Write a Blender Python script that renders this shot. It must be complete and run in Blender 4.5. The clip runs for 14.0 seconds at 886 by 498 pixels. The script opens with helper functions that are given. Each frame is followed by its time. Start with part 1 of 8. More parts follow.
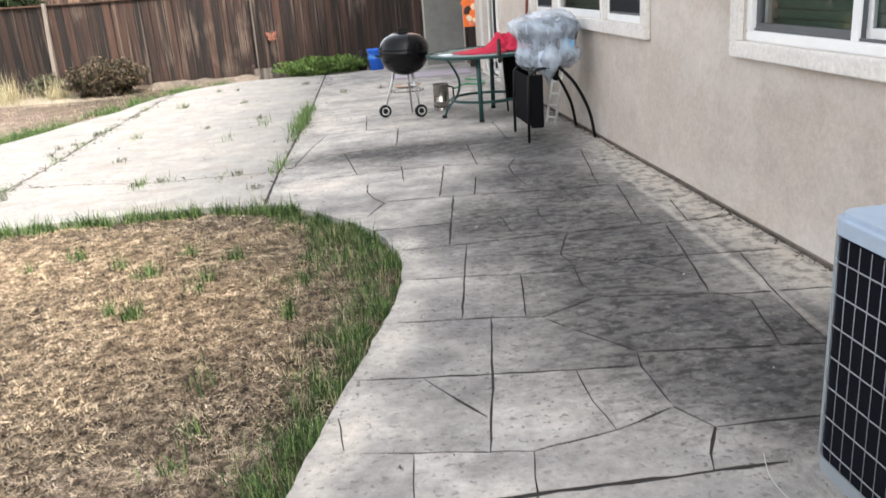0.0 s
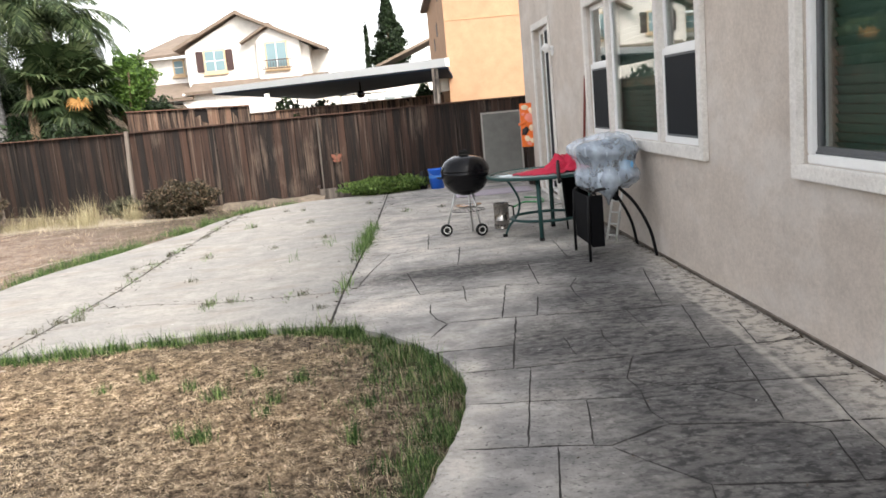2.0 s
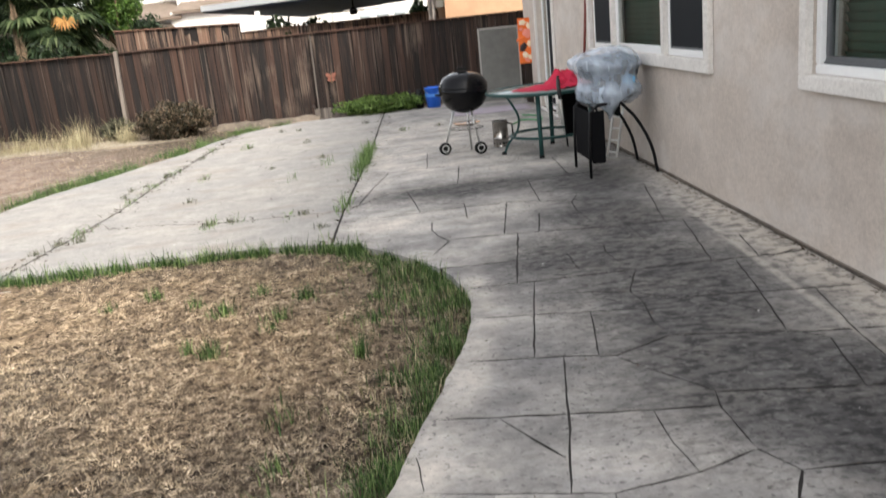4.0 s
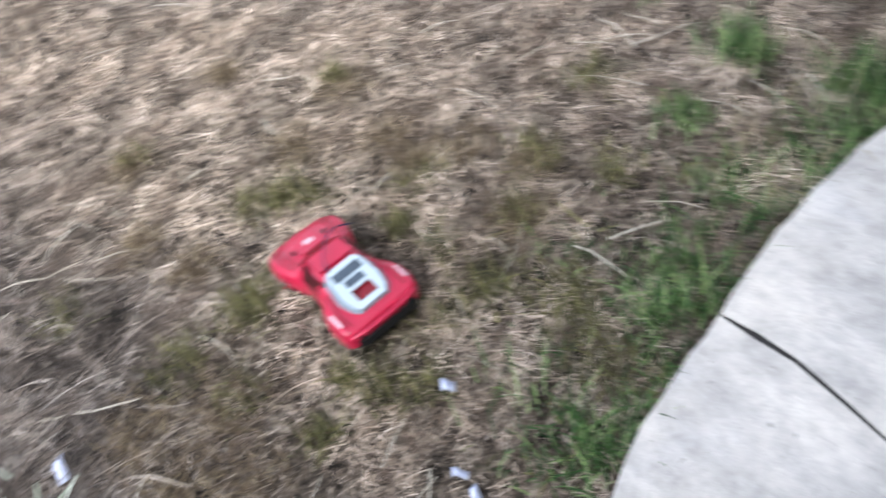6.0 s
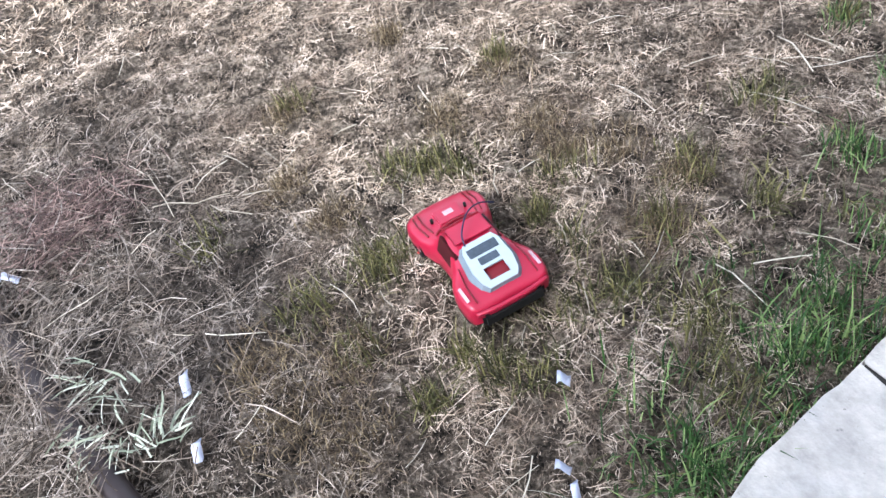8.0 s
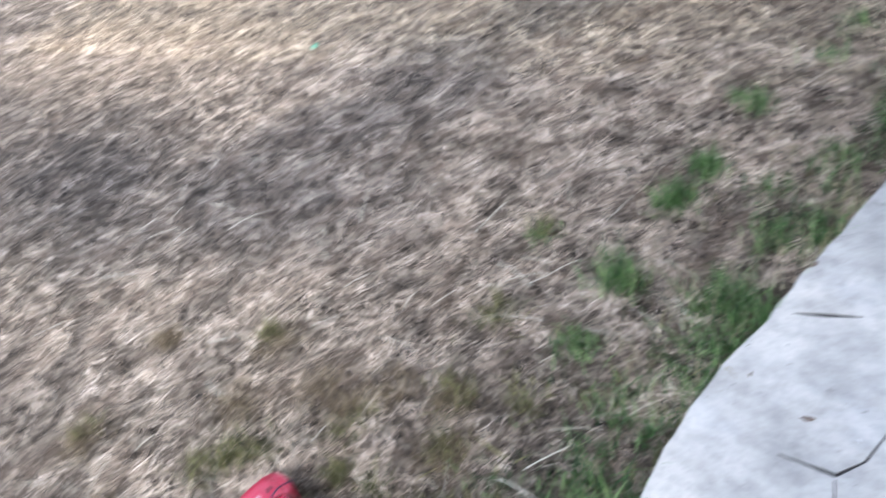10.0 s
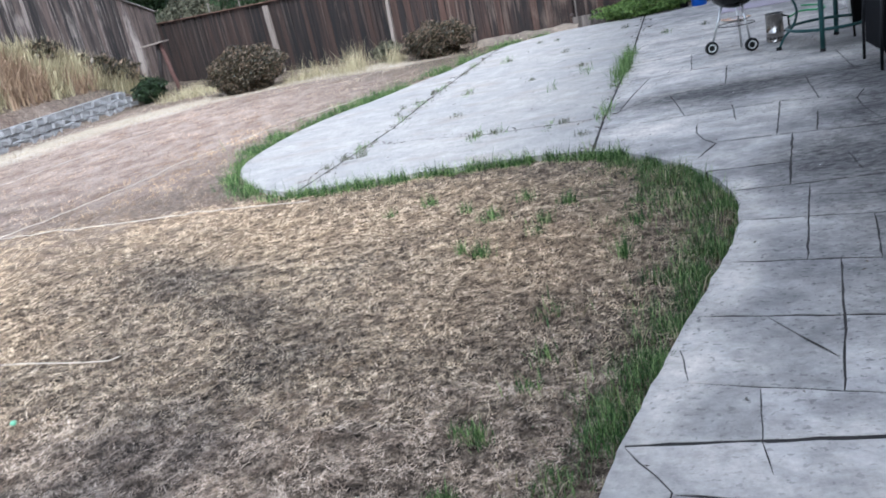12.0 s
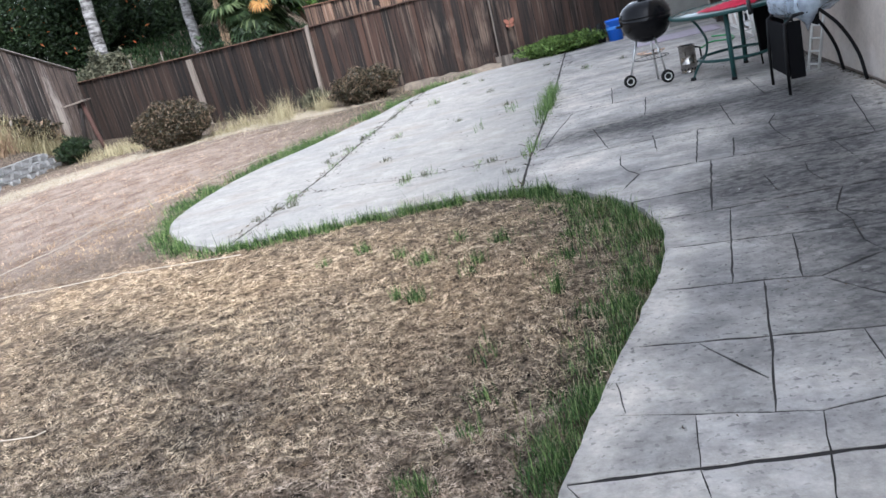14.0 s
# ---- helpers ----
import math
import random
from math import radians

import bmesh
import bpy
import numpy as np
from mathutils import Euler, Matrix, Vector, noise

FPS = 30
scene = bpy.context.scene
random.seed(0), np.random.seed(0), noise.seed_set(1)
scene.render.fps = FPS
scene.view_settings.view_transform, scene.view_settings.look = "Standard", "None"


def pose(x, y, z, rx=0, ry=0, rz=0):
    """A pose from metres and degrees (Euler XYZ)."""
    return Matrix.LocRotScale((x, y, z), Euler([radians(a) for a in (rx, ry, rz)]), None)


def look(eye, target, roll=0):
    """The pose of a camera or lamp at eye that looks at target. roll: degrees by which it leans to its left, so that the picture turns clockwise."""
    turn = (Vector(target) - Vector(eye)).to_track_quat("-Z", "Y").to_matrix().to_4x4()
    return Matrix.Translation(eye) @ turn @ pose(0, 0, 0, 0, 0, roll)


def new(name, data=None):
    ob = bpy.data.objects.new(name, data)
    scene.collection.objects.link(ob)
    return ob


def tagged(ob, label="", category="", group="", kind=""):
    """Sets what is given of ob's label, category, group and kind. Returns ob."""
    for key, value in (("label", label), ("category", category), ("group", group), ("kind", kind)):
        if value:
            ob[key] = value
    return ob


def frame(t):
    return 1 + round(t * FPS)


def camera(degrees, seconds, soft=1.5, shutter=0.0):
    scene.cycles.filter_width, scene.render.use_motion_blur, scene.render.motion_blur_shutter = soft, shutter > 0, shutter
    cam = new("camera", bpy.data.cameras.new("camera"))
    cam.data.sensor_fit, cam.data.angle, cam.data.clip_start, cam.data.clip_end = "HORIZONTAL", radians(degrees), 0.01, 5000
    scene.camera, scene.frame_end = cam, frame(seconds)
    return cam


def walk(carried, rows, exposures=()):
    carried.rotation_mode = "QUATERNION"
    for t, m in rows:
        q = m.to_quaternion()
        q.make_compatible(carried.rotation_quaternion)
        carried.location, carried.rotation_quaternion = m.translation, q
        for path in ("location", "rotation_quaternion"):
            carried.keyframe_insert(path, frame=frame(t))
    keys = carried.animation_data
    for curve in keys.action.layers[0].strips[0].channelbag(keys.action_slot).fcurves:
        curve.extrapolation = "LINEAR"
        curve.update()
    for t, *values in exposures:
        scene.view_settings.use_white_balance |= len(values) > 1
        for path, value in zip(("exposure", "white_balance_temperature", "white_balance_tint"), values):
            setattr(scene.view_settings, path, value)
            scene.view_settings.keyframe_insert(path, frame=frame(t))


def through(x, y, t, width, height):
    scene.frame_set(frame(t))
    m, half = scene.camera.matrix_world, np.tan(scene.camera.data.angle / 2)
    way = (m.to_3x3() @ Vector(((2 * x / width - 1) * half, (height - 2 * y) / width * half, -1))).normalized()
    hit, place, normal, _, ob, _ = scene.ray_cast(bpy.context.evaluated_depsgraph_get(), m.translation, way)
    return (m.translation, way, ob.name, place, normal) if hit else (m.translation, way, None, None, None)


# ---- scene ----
cam = camera(57.1, 14.0, soft=1.5, shutter=0.4)
PATH = [
    (0, (0.688, -0.009, 1.483), (0.881, 1.88, 0.855), -4.3),
    (0.5, (0.684, -0.017, 1.504), (0.854, 1.902, 0.966), -4.7),
    (1, (0.673, -0.036, 1.533), (0.826, 1.9, 1.058), -5.2),
    (1.5, (0.673, -0.04, 1.554), (0.787, 1.914, 1.143), -5.8),
    (2, (0.661, -0.033, 1.556), (0.74, 1.935, 1.205), -5.3),
    (2.2, (0.652, -0.036, 1.559), (0.716, 1.934, 1.218), -5.3),
    (4.3, (0.607, -0.029, 1.506), (0.682, 1.861, 0.855), -6.2),
    (4.5, (0.615, -0.051, 1.471), (0.711, 1.8, 0.719), -6.1),
    (5, (0.584, -0.083, 1.394), (0.455, 1.601, 0.322), -7.1),
    (5.2, (0.551, -0.098, 1.363), (0.254, 1.451, 0.133), -8.0),
    (5.4, (0.548, -0.13, 1.331), (0.031, 1.227, -0.044), -11.1),
    (5.6, (0.496, -0.173, 1.305), (-0.208, 0.981, -0.169), -13.3),
    (5.8, (0.427, -0.177, 1.241), (-0.458, 0.789, -0.271), -16.8),
    (6, (0.461, -0.181, 1.201), (-0.666, 0.575, -0.268), -20.3),
    (6.2, (0.46, -0.205, 1.2), (-0.779, 0.416, -0.242), -21.0),
    (6.5, (0.43, -0.233, 1.227), (-0.834, 0.295, -0.231), -19.4),
    (7, (0.423, -0.218, 1.221), (-0.848, 0.279, -0.241), -19.1),
    (7.2, (0.41, -0.211, 1.223), (-0.853, 0.287, -0.245), -18.9),
    (9.3, (0.546, -0.27, 1.217), (-0.768, 0.546, -0.051), -17.8),
    (9.5, (0.581, -0.25, 1.2), (-0.754, 0.618, -0.01), -19.7),
    (9.8, (0.63, -0.23, 1.302), (-0.659, 0.768, 0.142), -20.7),
    (10, (0.602, -0.165, 1.441), (-0.55, 0.966, 0.26), -19.4),
    (10.2, (0.599, -0.207, 1.442), (-0.422, 1.143, 0.376), -15.8),
    (10.4, (0.62, -0.221, 1.459), (-0.294, 1.271, 0.491), -13.7),
    (10.5, (0.605, -0.198, 1.453), (-0.254, 1.352, 0.526), -13.4),
    (11, (0.583, -0.184, 1.487), (-0.15, 1.513, 0.722), -12.2),
    (11.5, (0.572, -0.194, 1.505), (-0.086, 1.561, 0.809), -12.3),
    (12, (0.591, -0.197, 1.522), (0.023, 1.61, 0.879), -12.2),
    (12.5, (0.601, -0.182, 1.532), (0.094, 1.661, 0.944), -12.1),
    (13, (0.61, -0.183, 1.537), (0.139, 1.676, 0.969), -12.8),
    (13.5, (0.622, -0.178, 1.54), (0.181, 1.687, 0.969), -13.8),
    (14, (0.632, -0.17, 1.531), (0.217, 1.698, 0.948), -14.4),
]
walk(cam, [(t, look(eye, target, roll)) for t, eye, target, roll in PATH],
     exposures=[(0.0, 2.09, 6600, 10), (0.5, 1.99, 6600, 10), (1.0, 1.94, 6600, 10), (2.0, 1.66, 6700, 10), (4.5, 1.60, 6700, 10), (5.2, 1.42, 6500, 10), (5.5, 1.48, 6200, 10), (6.0, 2.04, 5700, 10), (7.2, 2.08, 5550, 10),
                (9.3, 2.08, 5500, 10), (10.1, 2.04, 5300, 10), (11.0, 1.47, 5400, 10), (12.0, 1.65, 5400, 10), (14.0, 1.67, 5750, 10)])

# ---------------------------------------------------------------- light
world = bpy.data.worlds.new("sky")
scene.world = world
world.use_nodes = True
wn = world.node_tree.nodes
sky = wn.new("ShaderNodeTexSky")
sky.sky_type, sky.sun_disc = "NISHITA", False
SUN_ELEV, SUN_AZ = radians(42), radians(150)      # azimuth clockwise from +y
sky.sun_elevation, sky.sun_rotation = SUN_ELEV, SUN_AZ
sky.dust_density, sky.air_density, sky.ozone_density = 2.0, 1.0, 1.0
wn["Background"].inputs["Strength"].default_value = 0.15
grey = wn.new("ShaderNodeHueSaturation")          # hazy, nearly colourless sky
grey.inputs["Saturation"].default_value = 0.25
world.node_tree.links.new(sky.outputs[0], grey.inputs["Color"])
world.node_tree.links.new(grey.outputs[0], wn["Background"].inputs["Color"])
sun_data = bpy.data.lights.new("sun", "SUN")
sun_data.energy, sun_data.angle, sun_data.color = 1.5, radians(12), (1.0, 0.95, 0.88)
sun = new("sun", sun_data)
sun_dir = Vector((math.sin(SUN_AZ) * math.cos(SUN_ELEV), math.cos(SUN_AZ) * math.cos(SUN_ELEV), math.sin(SUN_ELEV)))
sun.matrix_world = look(sun_dir * 60, (0, 0, 0))


# ---------------------------------------------------------------- materials
def material(name, build):
    m = bpy.data.materials.new(name)
    m.use_nodes = True
    nt = m.node_tree
    build(nt, nt.nodes["Principled BSDF"])
    return m


def node(nt, kind, **values):
    n = nt.nodes.new(kind)
    for key, value in values.items():
        n.inputs[key.replace("_", " ")].default_value = value
    return n


def world_noise(nt, scale, detail=4.0, rough=0.55, stretch=None):
    geo = nt.nodes.new("ShaderNodeNewGeometry")
    out = geo.outputs["Position"]
    if stretch:
        mp = nt.nodes.new("ShaderNodeVectorMath")
        mp.operation = "MULTIPLY"
        mp.inputs[1].default_value = stretch
        nt.links.new(out, mp.inputs[0])
        out = mp.outputs[0]
    n = node(nt, "ShaderNodeTexNoise", Scale=scale, Detail=detail, Roughness=rough)
    nt.links.new(out, n.inputs["Vector"])
    return n.outputs["Fac"]


def ramp(nt, fac, *stops):
    r = nt.nodes.new("ShaderNodeValToRGB")
    while len(r.color_ramp.elements) < len(stops):
        r.color_ramp.elements.new(0.5)
    for e, (p, c) in zip(r.color_ramp.elements, stops):
        e.position, e.color = p, (*c, 1) if len(c) == 3 else c
    nt.links.new(fac, r.inputs[0])
    return r.outputs[0]


def mix(nt, fac, a, b, mode="MIX"):
    m = nt.nodes.new("ShaderNodeMix")
    m.data_type, m.blend_type = "RGBA", mode
    for sock, v in ((m.inputs["Factor"], fac), (m.inputs["A"], a), (m.inputs["B"], b)):
        if isinstance(v, (int, float)):
            sock.default_value = v
        elif isinstance(v, tuple):
            sock.default_value = (*v, 1)
        else:
            nt.links.new(v, sock)
    return m.outputs["Result"]


def math_node(nt, op, a, b=0.0, c=0.0, clamp=False):
    m = nt.nodes.new("ShaderNodeMath")
    m.operation, m.use_clamp = op, clamp
    for sock, v in zip(m.inputs, (a, b, c)):
        if isinstance(v, (int, float)):
            sock.default_value = v
        else:
            nt.links.new(v, sock)
    return m.outputs[0]


def bump(nt, p, height, strength=0.4, distance=0.01):
    b = node(nt, "ShaderNodeBump", Strength=strength, Distance=distance)
    nt.links.new(height, b.inputs["Height"])
    nt.links.new(b.outputs[0], p.inputs["Normal"])


def random_of(nt, what):
    if what == "object":
        return nt.nodes.new("ShaderNodeObjectInfo").outputs["Random"]
    return nt.nodes.new("ShaderNodeNewGeometry").outputs["Random Per Island"]


def plain(name, color, rough=0.5, metal=0.0, vary=0.12, scale=30.0, bumps=0.1, spec=0.4):
    """A paint, plastic or metal with a little uneven tone and fine relief."""
    def build(nt, p):
        n = world_noise(nt, scale, 5)
        big = world_noise(nt, scale / 9, 3)
        lo = tuple(c * (1 - vary) for c in color)
        hi = tuple(min(1, c * (1 + vary)) for c in color)
        c = ramp(nt, math_node(nt, "MULTIPLY_ADD", big, 0.5, math_node(nt, "MULTIPLY", n, 0.5)), (0.3, lo), (0.7, hi))
        nt.links.new(c, p.inputs["Base Color"])
        p.inputs["Roughness"].default_value, p.inputs["Metallic"].default_value = rough, metal
        p.inputs["Specular IOR Level"].default_value = spec
        if bumps:
            bump(nt, p, n, bumps, 0.004)
    return material(name, build)


def wood(name, dark, light, rough=0.85, grain_axis=2, pale=None, bleach=0.92):
    """Weathered boards: grain along one axis, tone per board, bleached streaks."""
    def build(nt, p):
        st, fn = [17.0, 17.0, 17.0], [48.0, 48.0, 48.0]
        st[grain_axis], fn[grain_axis] = 0.8, 1.8
        grain = world_noise(nt, 1.0, 6, 0.65, tuple(st))
        fibre = world_noise(nt, 1.0, 4, 0.6, tuple(fn))
        patch = world_noise(nt, 1.0, 5, 0.6, (1.5, 1.5, 0.7))
        rnd = random_of(nt, "object")
        tone = math_node(nt, "ADD", math_node(nt, "ADD", math_node(nt, "MULTIPLY", grain, 0.6), math_node(nt, "MULTIPLY", fibre, 0.35)), math_node(nt, "MULTIPLY", rnd, 0.16))
        c = ramp(nt, tone, (0.45, dark), (0.66, light))
        c = mix(nt, 0.45, c, ramp(nt, rnd, (0.0, (0.55, 0.53, 0.52)), (0.55, (0.95, 0.95, 0.95)), (1.0, (1.55, 1.5, 1.45))), "MULTIPLY")
        if pale:
            streak = ramp(nt, world_noise(nt, 1.0, 3, 0.5, (23.0, 23.0, 0.45) if grain_axis == 2 else tuple(st)), (0.58, (0, 0, 0)), (0.68, (0.55, 0.55, 0.55)))
            c = mix(nt, streak, c, pale)
            w = math_node(nt, "MULTIPLY", math_node(nt, "SUBTRACT", math_node(nt, "ADD", math_node(nt, "MULTIPLY", patch, 1.05), math_node(nt, "MULTIPLY", grain, 0.6)), bleach), 5.5, clamp=True)
            c = mix(nt, math_node(nt, "MULTIPLY", w, 0.75), c, pale)
        nt.links.new(c, p.inputs["Base Color"])
        p.inputs["Roughness"].default_value = rough
        bump(nt, p, math_node(nt, "ADD", grain, math_node(nt, "MULTIPLY", fibre, 0.5)), 0.6, 0.006)
    return material(name, build)


def leaf(name, dark, light, rough=0.6, through=0.25, mid=None):
    def build(nt, p):
        stops = [(0.0, dark), (0.6, mid), (1.0, light)] if mid else [(0.0, dark), (1.0, light)]
        c = ramp(nt, random_of(nt, "island"), *stops)
        nt.links.new(c, p.inputs["Base Color"])
        p.inputs["Roughness"].default_value = rough
        p.inputs["Specular IOR Level"].default_value = 0.25
        t = nt.nodes.new("ShaderNodeBsdfTranslucent")
        nt.links.new(c, t.inputs["Color"])
        m = nt.nodes.new("ShaderNodeMixShader")
        m.inputs[0].default_value = through
        nt.links.new(p.outputs[0], m.inputs[1])
        nt.links.new(t.outputs[0], m.inputs[2])
        nt.links.new(m.outputs[0], nt.nodes["Material Output"].inputs["Surface"])
    return material(name, build)


def ellipse_mask(nt, cx, cy, rx, ry, wobble=0.5, scale=1.6, turn=0.0):
    """1 inside a ragged oval on the ground, 0 outside."""
    geo = nt.nodes.new("ShaderNodeNewGeometry")
    mp = nt.nodes.new("ShaderNodeMapping")
    mp.vector_type = "TEXTURE"
    mp.inputs["Location"].default_value = (cx, cy, 0)
    mp.inputs["Rotation"].default_value = (0, 0, radians(turn))
    mp.inputs["Scale"].default_value = (rx, ry, 1000)
    nt.links.new(geo.outputs["Position"], mp.inputs["Vector"])
    ln = nt.nodes.new("ShaderNodeVectorMath")
    ln.operation = "LENGTH"
    nt.links.new(mp.outputs[0], ln.inputs[0])
    n = world_noise(nt, scale, 6, 0.65)
    d = math_node(nt, "ADD", ln.outputs["Value"], math_node(nt, "MULTIPLY", math_node(nt, "SUBTRACT", n, 0.5), wobble * 2.2))
    return math_node(nt, "SUBTRACT", 1.55, math_node(nt, "MULTIPLY", d, 1.1), clamp=True)


def most(nt, ovals):
    """The strongest of several ragged ovals."""
    total = None
    for args in ovals:
        m = ellipse_mask(nt, *args)
        total = m if total is None else math_node(nt, "MAXIMUM", total, m)
    return total


def concrete_build(stains, pale, clean, tone, warm, stamped):
    """Worn concrete: blotches at three sizes, pressed slate ridges and dents, dark mould where it stays wet; one thin
    light beam is painted in.
    """
    def build(nt, p):
        fine = world_noise(nt, 90, 6, 0.7)
        mid = world_noise(nt, 5, 7, 0.66)
        big = world_noise(nt, 0.8, 5, 0.6)
        grit = world_noise(nt, 26, 6, 0.65)
        ridge = world_noise(nt, 1.0, 6, 0.62, (12.0, 13.0, 8.0) if stamped else (5.0, 7.0, 8.0))
        ticks = world_noise(nt, 1.0, 3, 0.5, (32.0, 38.0, 20.0))
        scale = world_noise(nt, 1.0, 5, 0.6, (24.0, 30.0, 20.0))
        c = ramp(nt, big, (0.38, tone), (0.62, warm))
        if pale:
            c = mix(nt, math_node(nt, "MULTIPLY", most(nt, pale), 0.75), c, (0.54, 0.505, 0.455))
        c = mix(nt, 0.6 if stamped else 0.35, c, ramp(nt, mid, (0.3, (0.64, 0.64, 0.645)), (0.5, (1.0, 1.0, 1.0)), (0.7, (1.3, 1.29, 1.27))), "MULTIPLY")
        c = mix(nt, 0.5, c, ramp(nt, grit, (0.34, (0.72, 0.72, 0.72)), (0.5, (1, 1, 1)), (0.66, (1.2, 1.2, 1.2))), "MULTIPLY")
        c = mix(nt, 0.35, c, ramp(nt, fine, (0.3, (0.74, 0.74, 0.74)), (0.7, (1.2, 1.2, 1.2))), "MULTIPLY")
        worn = ramp(nt, world_noise(nt, 3.2, 8, 0.68), (0.52, (0, 0, 0)), (0.6, (1, 1, 1)))
        c = mix(nt, math_node(nt, "MULTIPLY", worn, 0.35 if stamped else 0.15), c, (0.52, 0.505, 0.485))
        grey = ramp(nt, world_noise(nt, 4.4, 8, 0.7), (0.53, (0, 0, 0)), (0.63, (1, 1, 1)))
        c = mix(nt, math_node(nt, "MULTIPLY", grey, 0.28 if stamped else 0.2), c, (0.175, 0.172, 0.172))
        speck = ramp(nt, world_noise(nt, 55, 3, 0.5), (0.27, (1, 1, 1)), (0.31, (0, 0, 0)))
        c = mix(nt, math_node(nt, "MULTIPLY", speck, 0.5), c, (0.08, 0.075, 0.07))
        if stamped:
            stone = ramp(nt, random_of(nt, "object"), (0.0, (0.80, 0.80, 0.80)), (1.0, (1.14, 1.13, 1.12)))
            c = mix(nt, 1.0, c, stone, "MULTIPLY")
            cloud = world_noise(nt, 1.0, 6, 0.62, (1.5, 2.2, 1.0))
            c = mix(nt, 1.0, c, ramp(nt, cloud, (0.36, (0.70, 0.705, 0.72)), (0.5, (1.0, 1.0, 1.0)), (0.64, (1.24, 1.22, 1.19))), "MULTIPLY")
            wash = world_noise(nt, 1.0, 6, 0.66, (5.5, 9.0, 4.0))
            c = mix(nt, 0.4, c, ramp(nt, wash, (0.38, (0.72, 0.72, 0.735)), (0.5, (1.0, 1.0, 1.0)), (0.62, (1.16, 1.155, 1.14))), "MULTIPLY")
            total = most(nt, stains)
            quiet = math_node(nt, "SUBTRACT", 1.0, most(nt, clean), clamp=True)
            here = ramp(nt, world_noise(nt, 1.9, 5, 0.6), (0.36, (0.15, 0.15, 0.15)), (0.52, (1, 1, 1)))
            some = math_node(nt, "MULTIPLY", quiet, here)
            slate = world_noise(nt, 1.0, 5, 0.58, (9.5, 17.0, 8.0))
            bands = ramp(nt, math_node(nt, "ADD", math_node(nt, "MULTIPLY", slate, 0.7), math_node(nt, "MULTIPLY", scale, 0.3)), (0.43, (1, 1, 1)), (0.475, (0.70, 0.70, 0.70)), (0.56, (0.42, 0.42, 0.42)))
            deep = math_node(nt, "MULTIPLY", total, 0.42)
            amount = math_node(nt, "ADD", deep, math_node(nt, "MULTIPLY", bands, math_node(nt, "SUBTRACT", 1.0, deep)))
            c = mix(nt, math_node(nt, "MULTIPLY", math_node(nt, "MULTIPLY", total, amount), 0.92), c, (0.031, 0.0305, 0.031))
            mark = ramp(nt, ticks, (0.36, (1, 1, 1)), (0.395, (0, 0, 0)))
            c = mix(nt, math_node(nt, "MULTIPLY", math_node(nt, "MULTIPLY", mark, math_node(nt, "MULTIPLY_ADD", some, 0.92, 0.08)), 0.72), c, (0.085, 0.082, 0.08))
            crack = world_noise(nt, 1.0, 3, 0.5, (6.0, 9.5, 5.0))
            vein = ramp(nt, crack, (0.484, (0, 0, 0)), (0.494, (1, 1, 1)), (0.502, (1, 1, 1)), (0.512, (0, 0, 0)))
            c = mix(nt, math_node(nt, "MULTIPLY", math_node(nt, "MULTIPLY", vein, math_node(nt, "MULTIPLY", some, math_node(nt, "MULTIPLY_ADD", total, 0.85, 0.08))), 0.75), c, (0.035, 0.034, 0.033))
            crest = ramp(nt, scale, (0.57, (0, 0, 0)), (0.64, (1, 1, 1)))
            c = mix(nt, math_node(nt, "MULTIPLY", math_node(nt, "MULTIPLY", crest, some), 0.16), c, (0.44, 0.43, 0.415))
            c = mix(nt, math_node(nt, "MULTIPLY", ellipse_mask(nt, 2.90, 4.9, 0.20, 2.3, 0.22, 3.0, -1.5), 0.8), c, (0.50, 0.45, 0.385))
            # thin bright beam of light along the wall, painted into the colour
            c = mix(nt, math_node(nt, "MULTIPLY", ellipse_mask(nt, 2.62, 4.7, 0.028, 1.8, 0.35, 4.0, -2.7), 0.6), c, (0.50, 0.46, 0.40))
            c = mix(nt, math_node(nt, "MULTIPLY", math_node(nt, "MULTIPLY", ramp(nt, ridge, (0.40, (1, 1, 1)), (0.52, (0, 0, 0))), ellipse_mask(nt, 2.75, 5.0, 0.25, 2.4, 0.4, 3.0)), 0.75), c, (0.10, 0.095, 0.09))
        else:
            streak = world_noise(nt, 1.0, 5, 0.6, (1.4, 3.0, 1.0))
            c = mix(nt, math_node(nt, "MULTIPLY", ramp(nt, streak, (0.53, (0, 0, 0)), (0.66, (1, 1, 1))), 0.42), c, (0.25, 0.21, 0.172))
            c = mix(nt, math_node(nt, "MULTIPLY", ramp(nt, ridge, (0.36, (1, 1, 1)), (0.42, (0, 0, 0))), 0.4), c, (0.16, 0.155, 0.15))
        nt.links.new(c, p.inputs["Base Color"])
        p.inputs["Roughness"].default_value = 0.82
        p.inputs["Specular IOR Level"].default_value = 0.18
        h = math_node(nt, "ADD", math_node(nt, "MULTIPLY", ridge, 1.2 if stamped else 0.3), math_node(nt, "ADD", math_node(nt, "MULTIPLY", fine, 0.10), math_node(nt, "MULTIPLY", ticks, 0.35)))
        bump(nt, p, h, 0.55 if stamped else 0.2, 0.012)
    return build


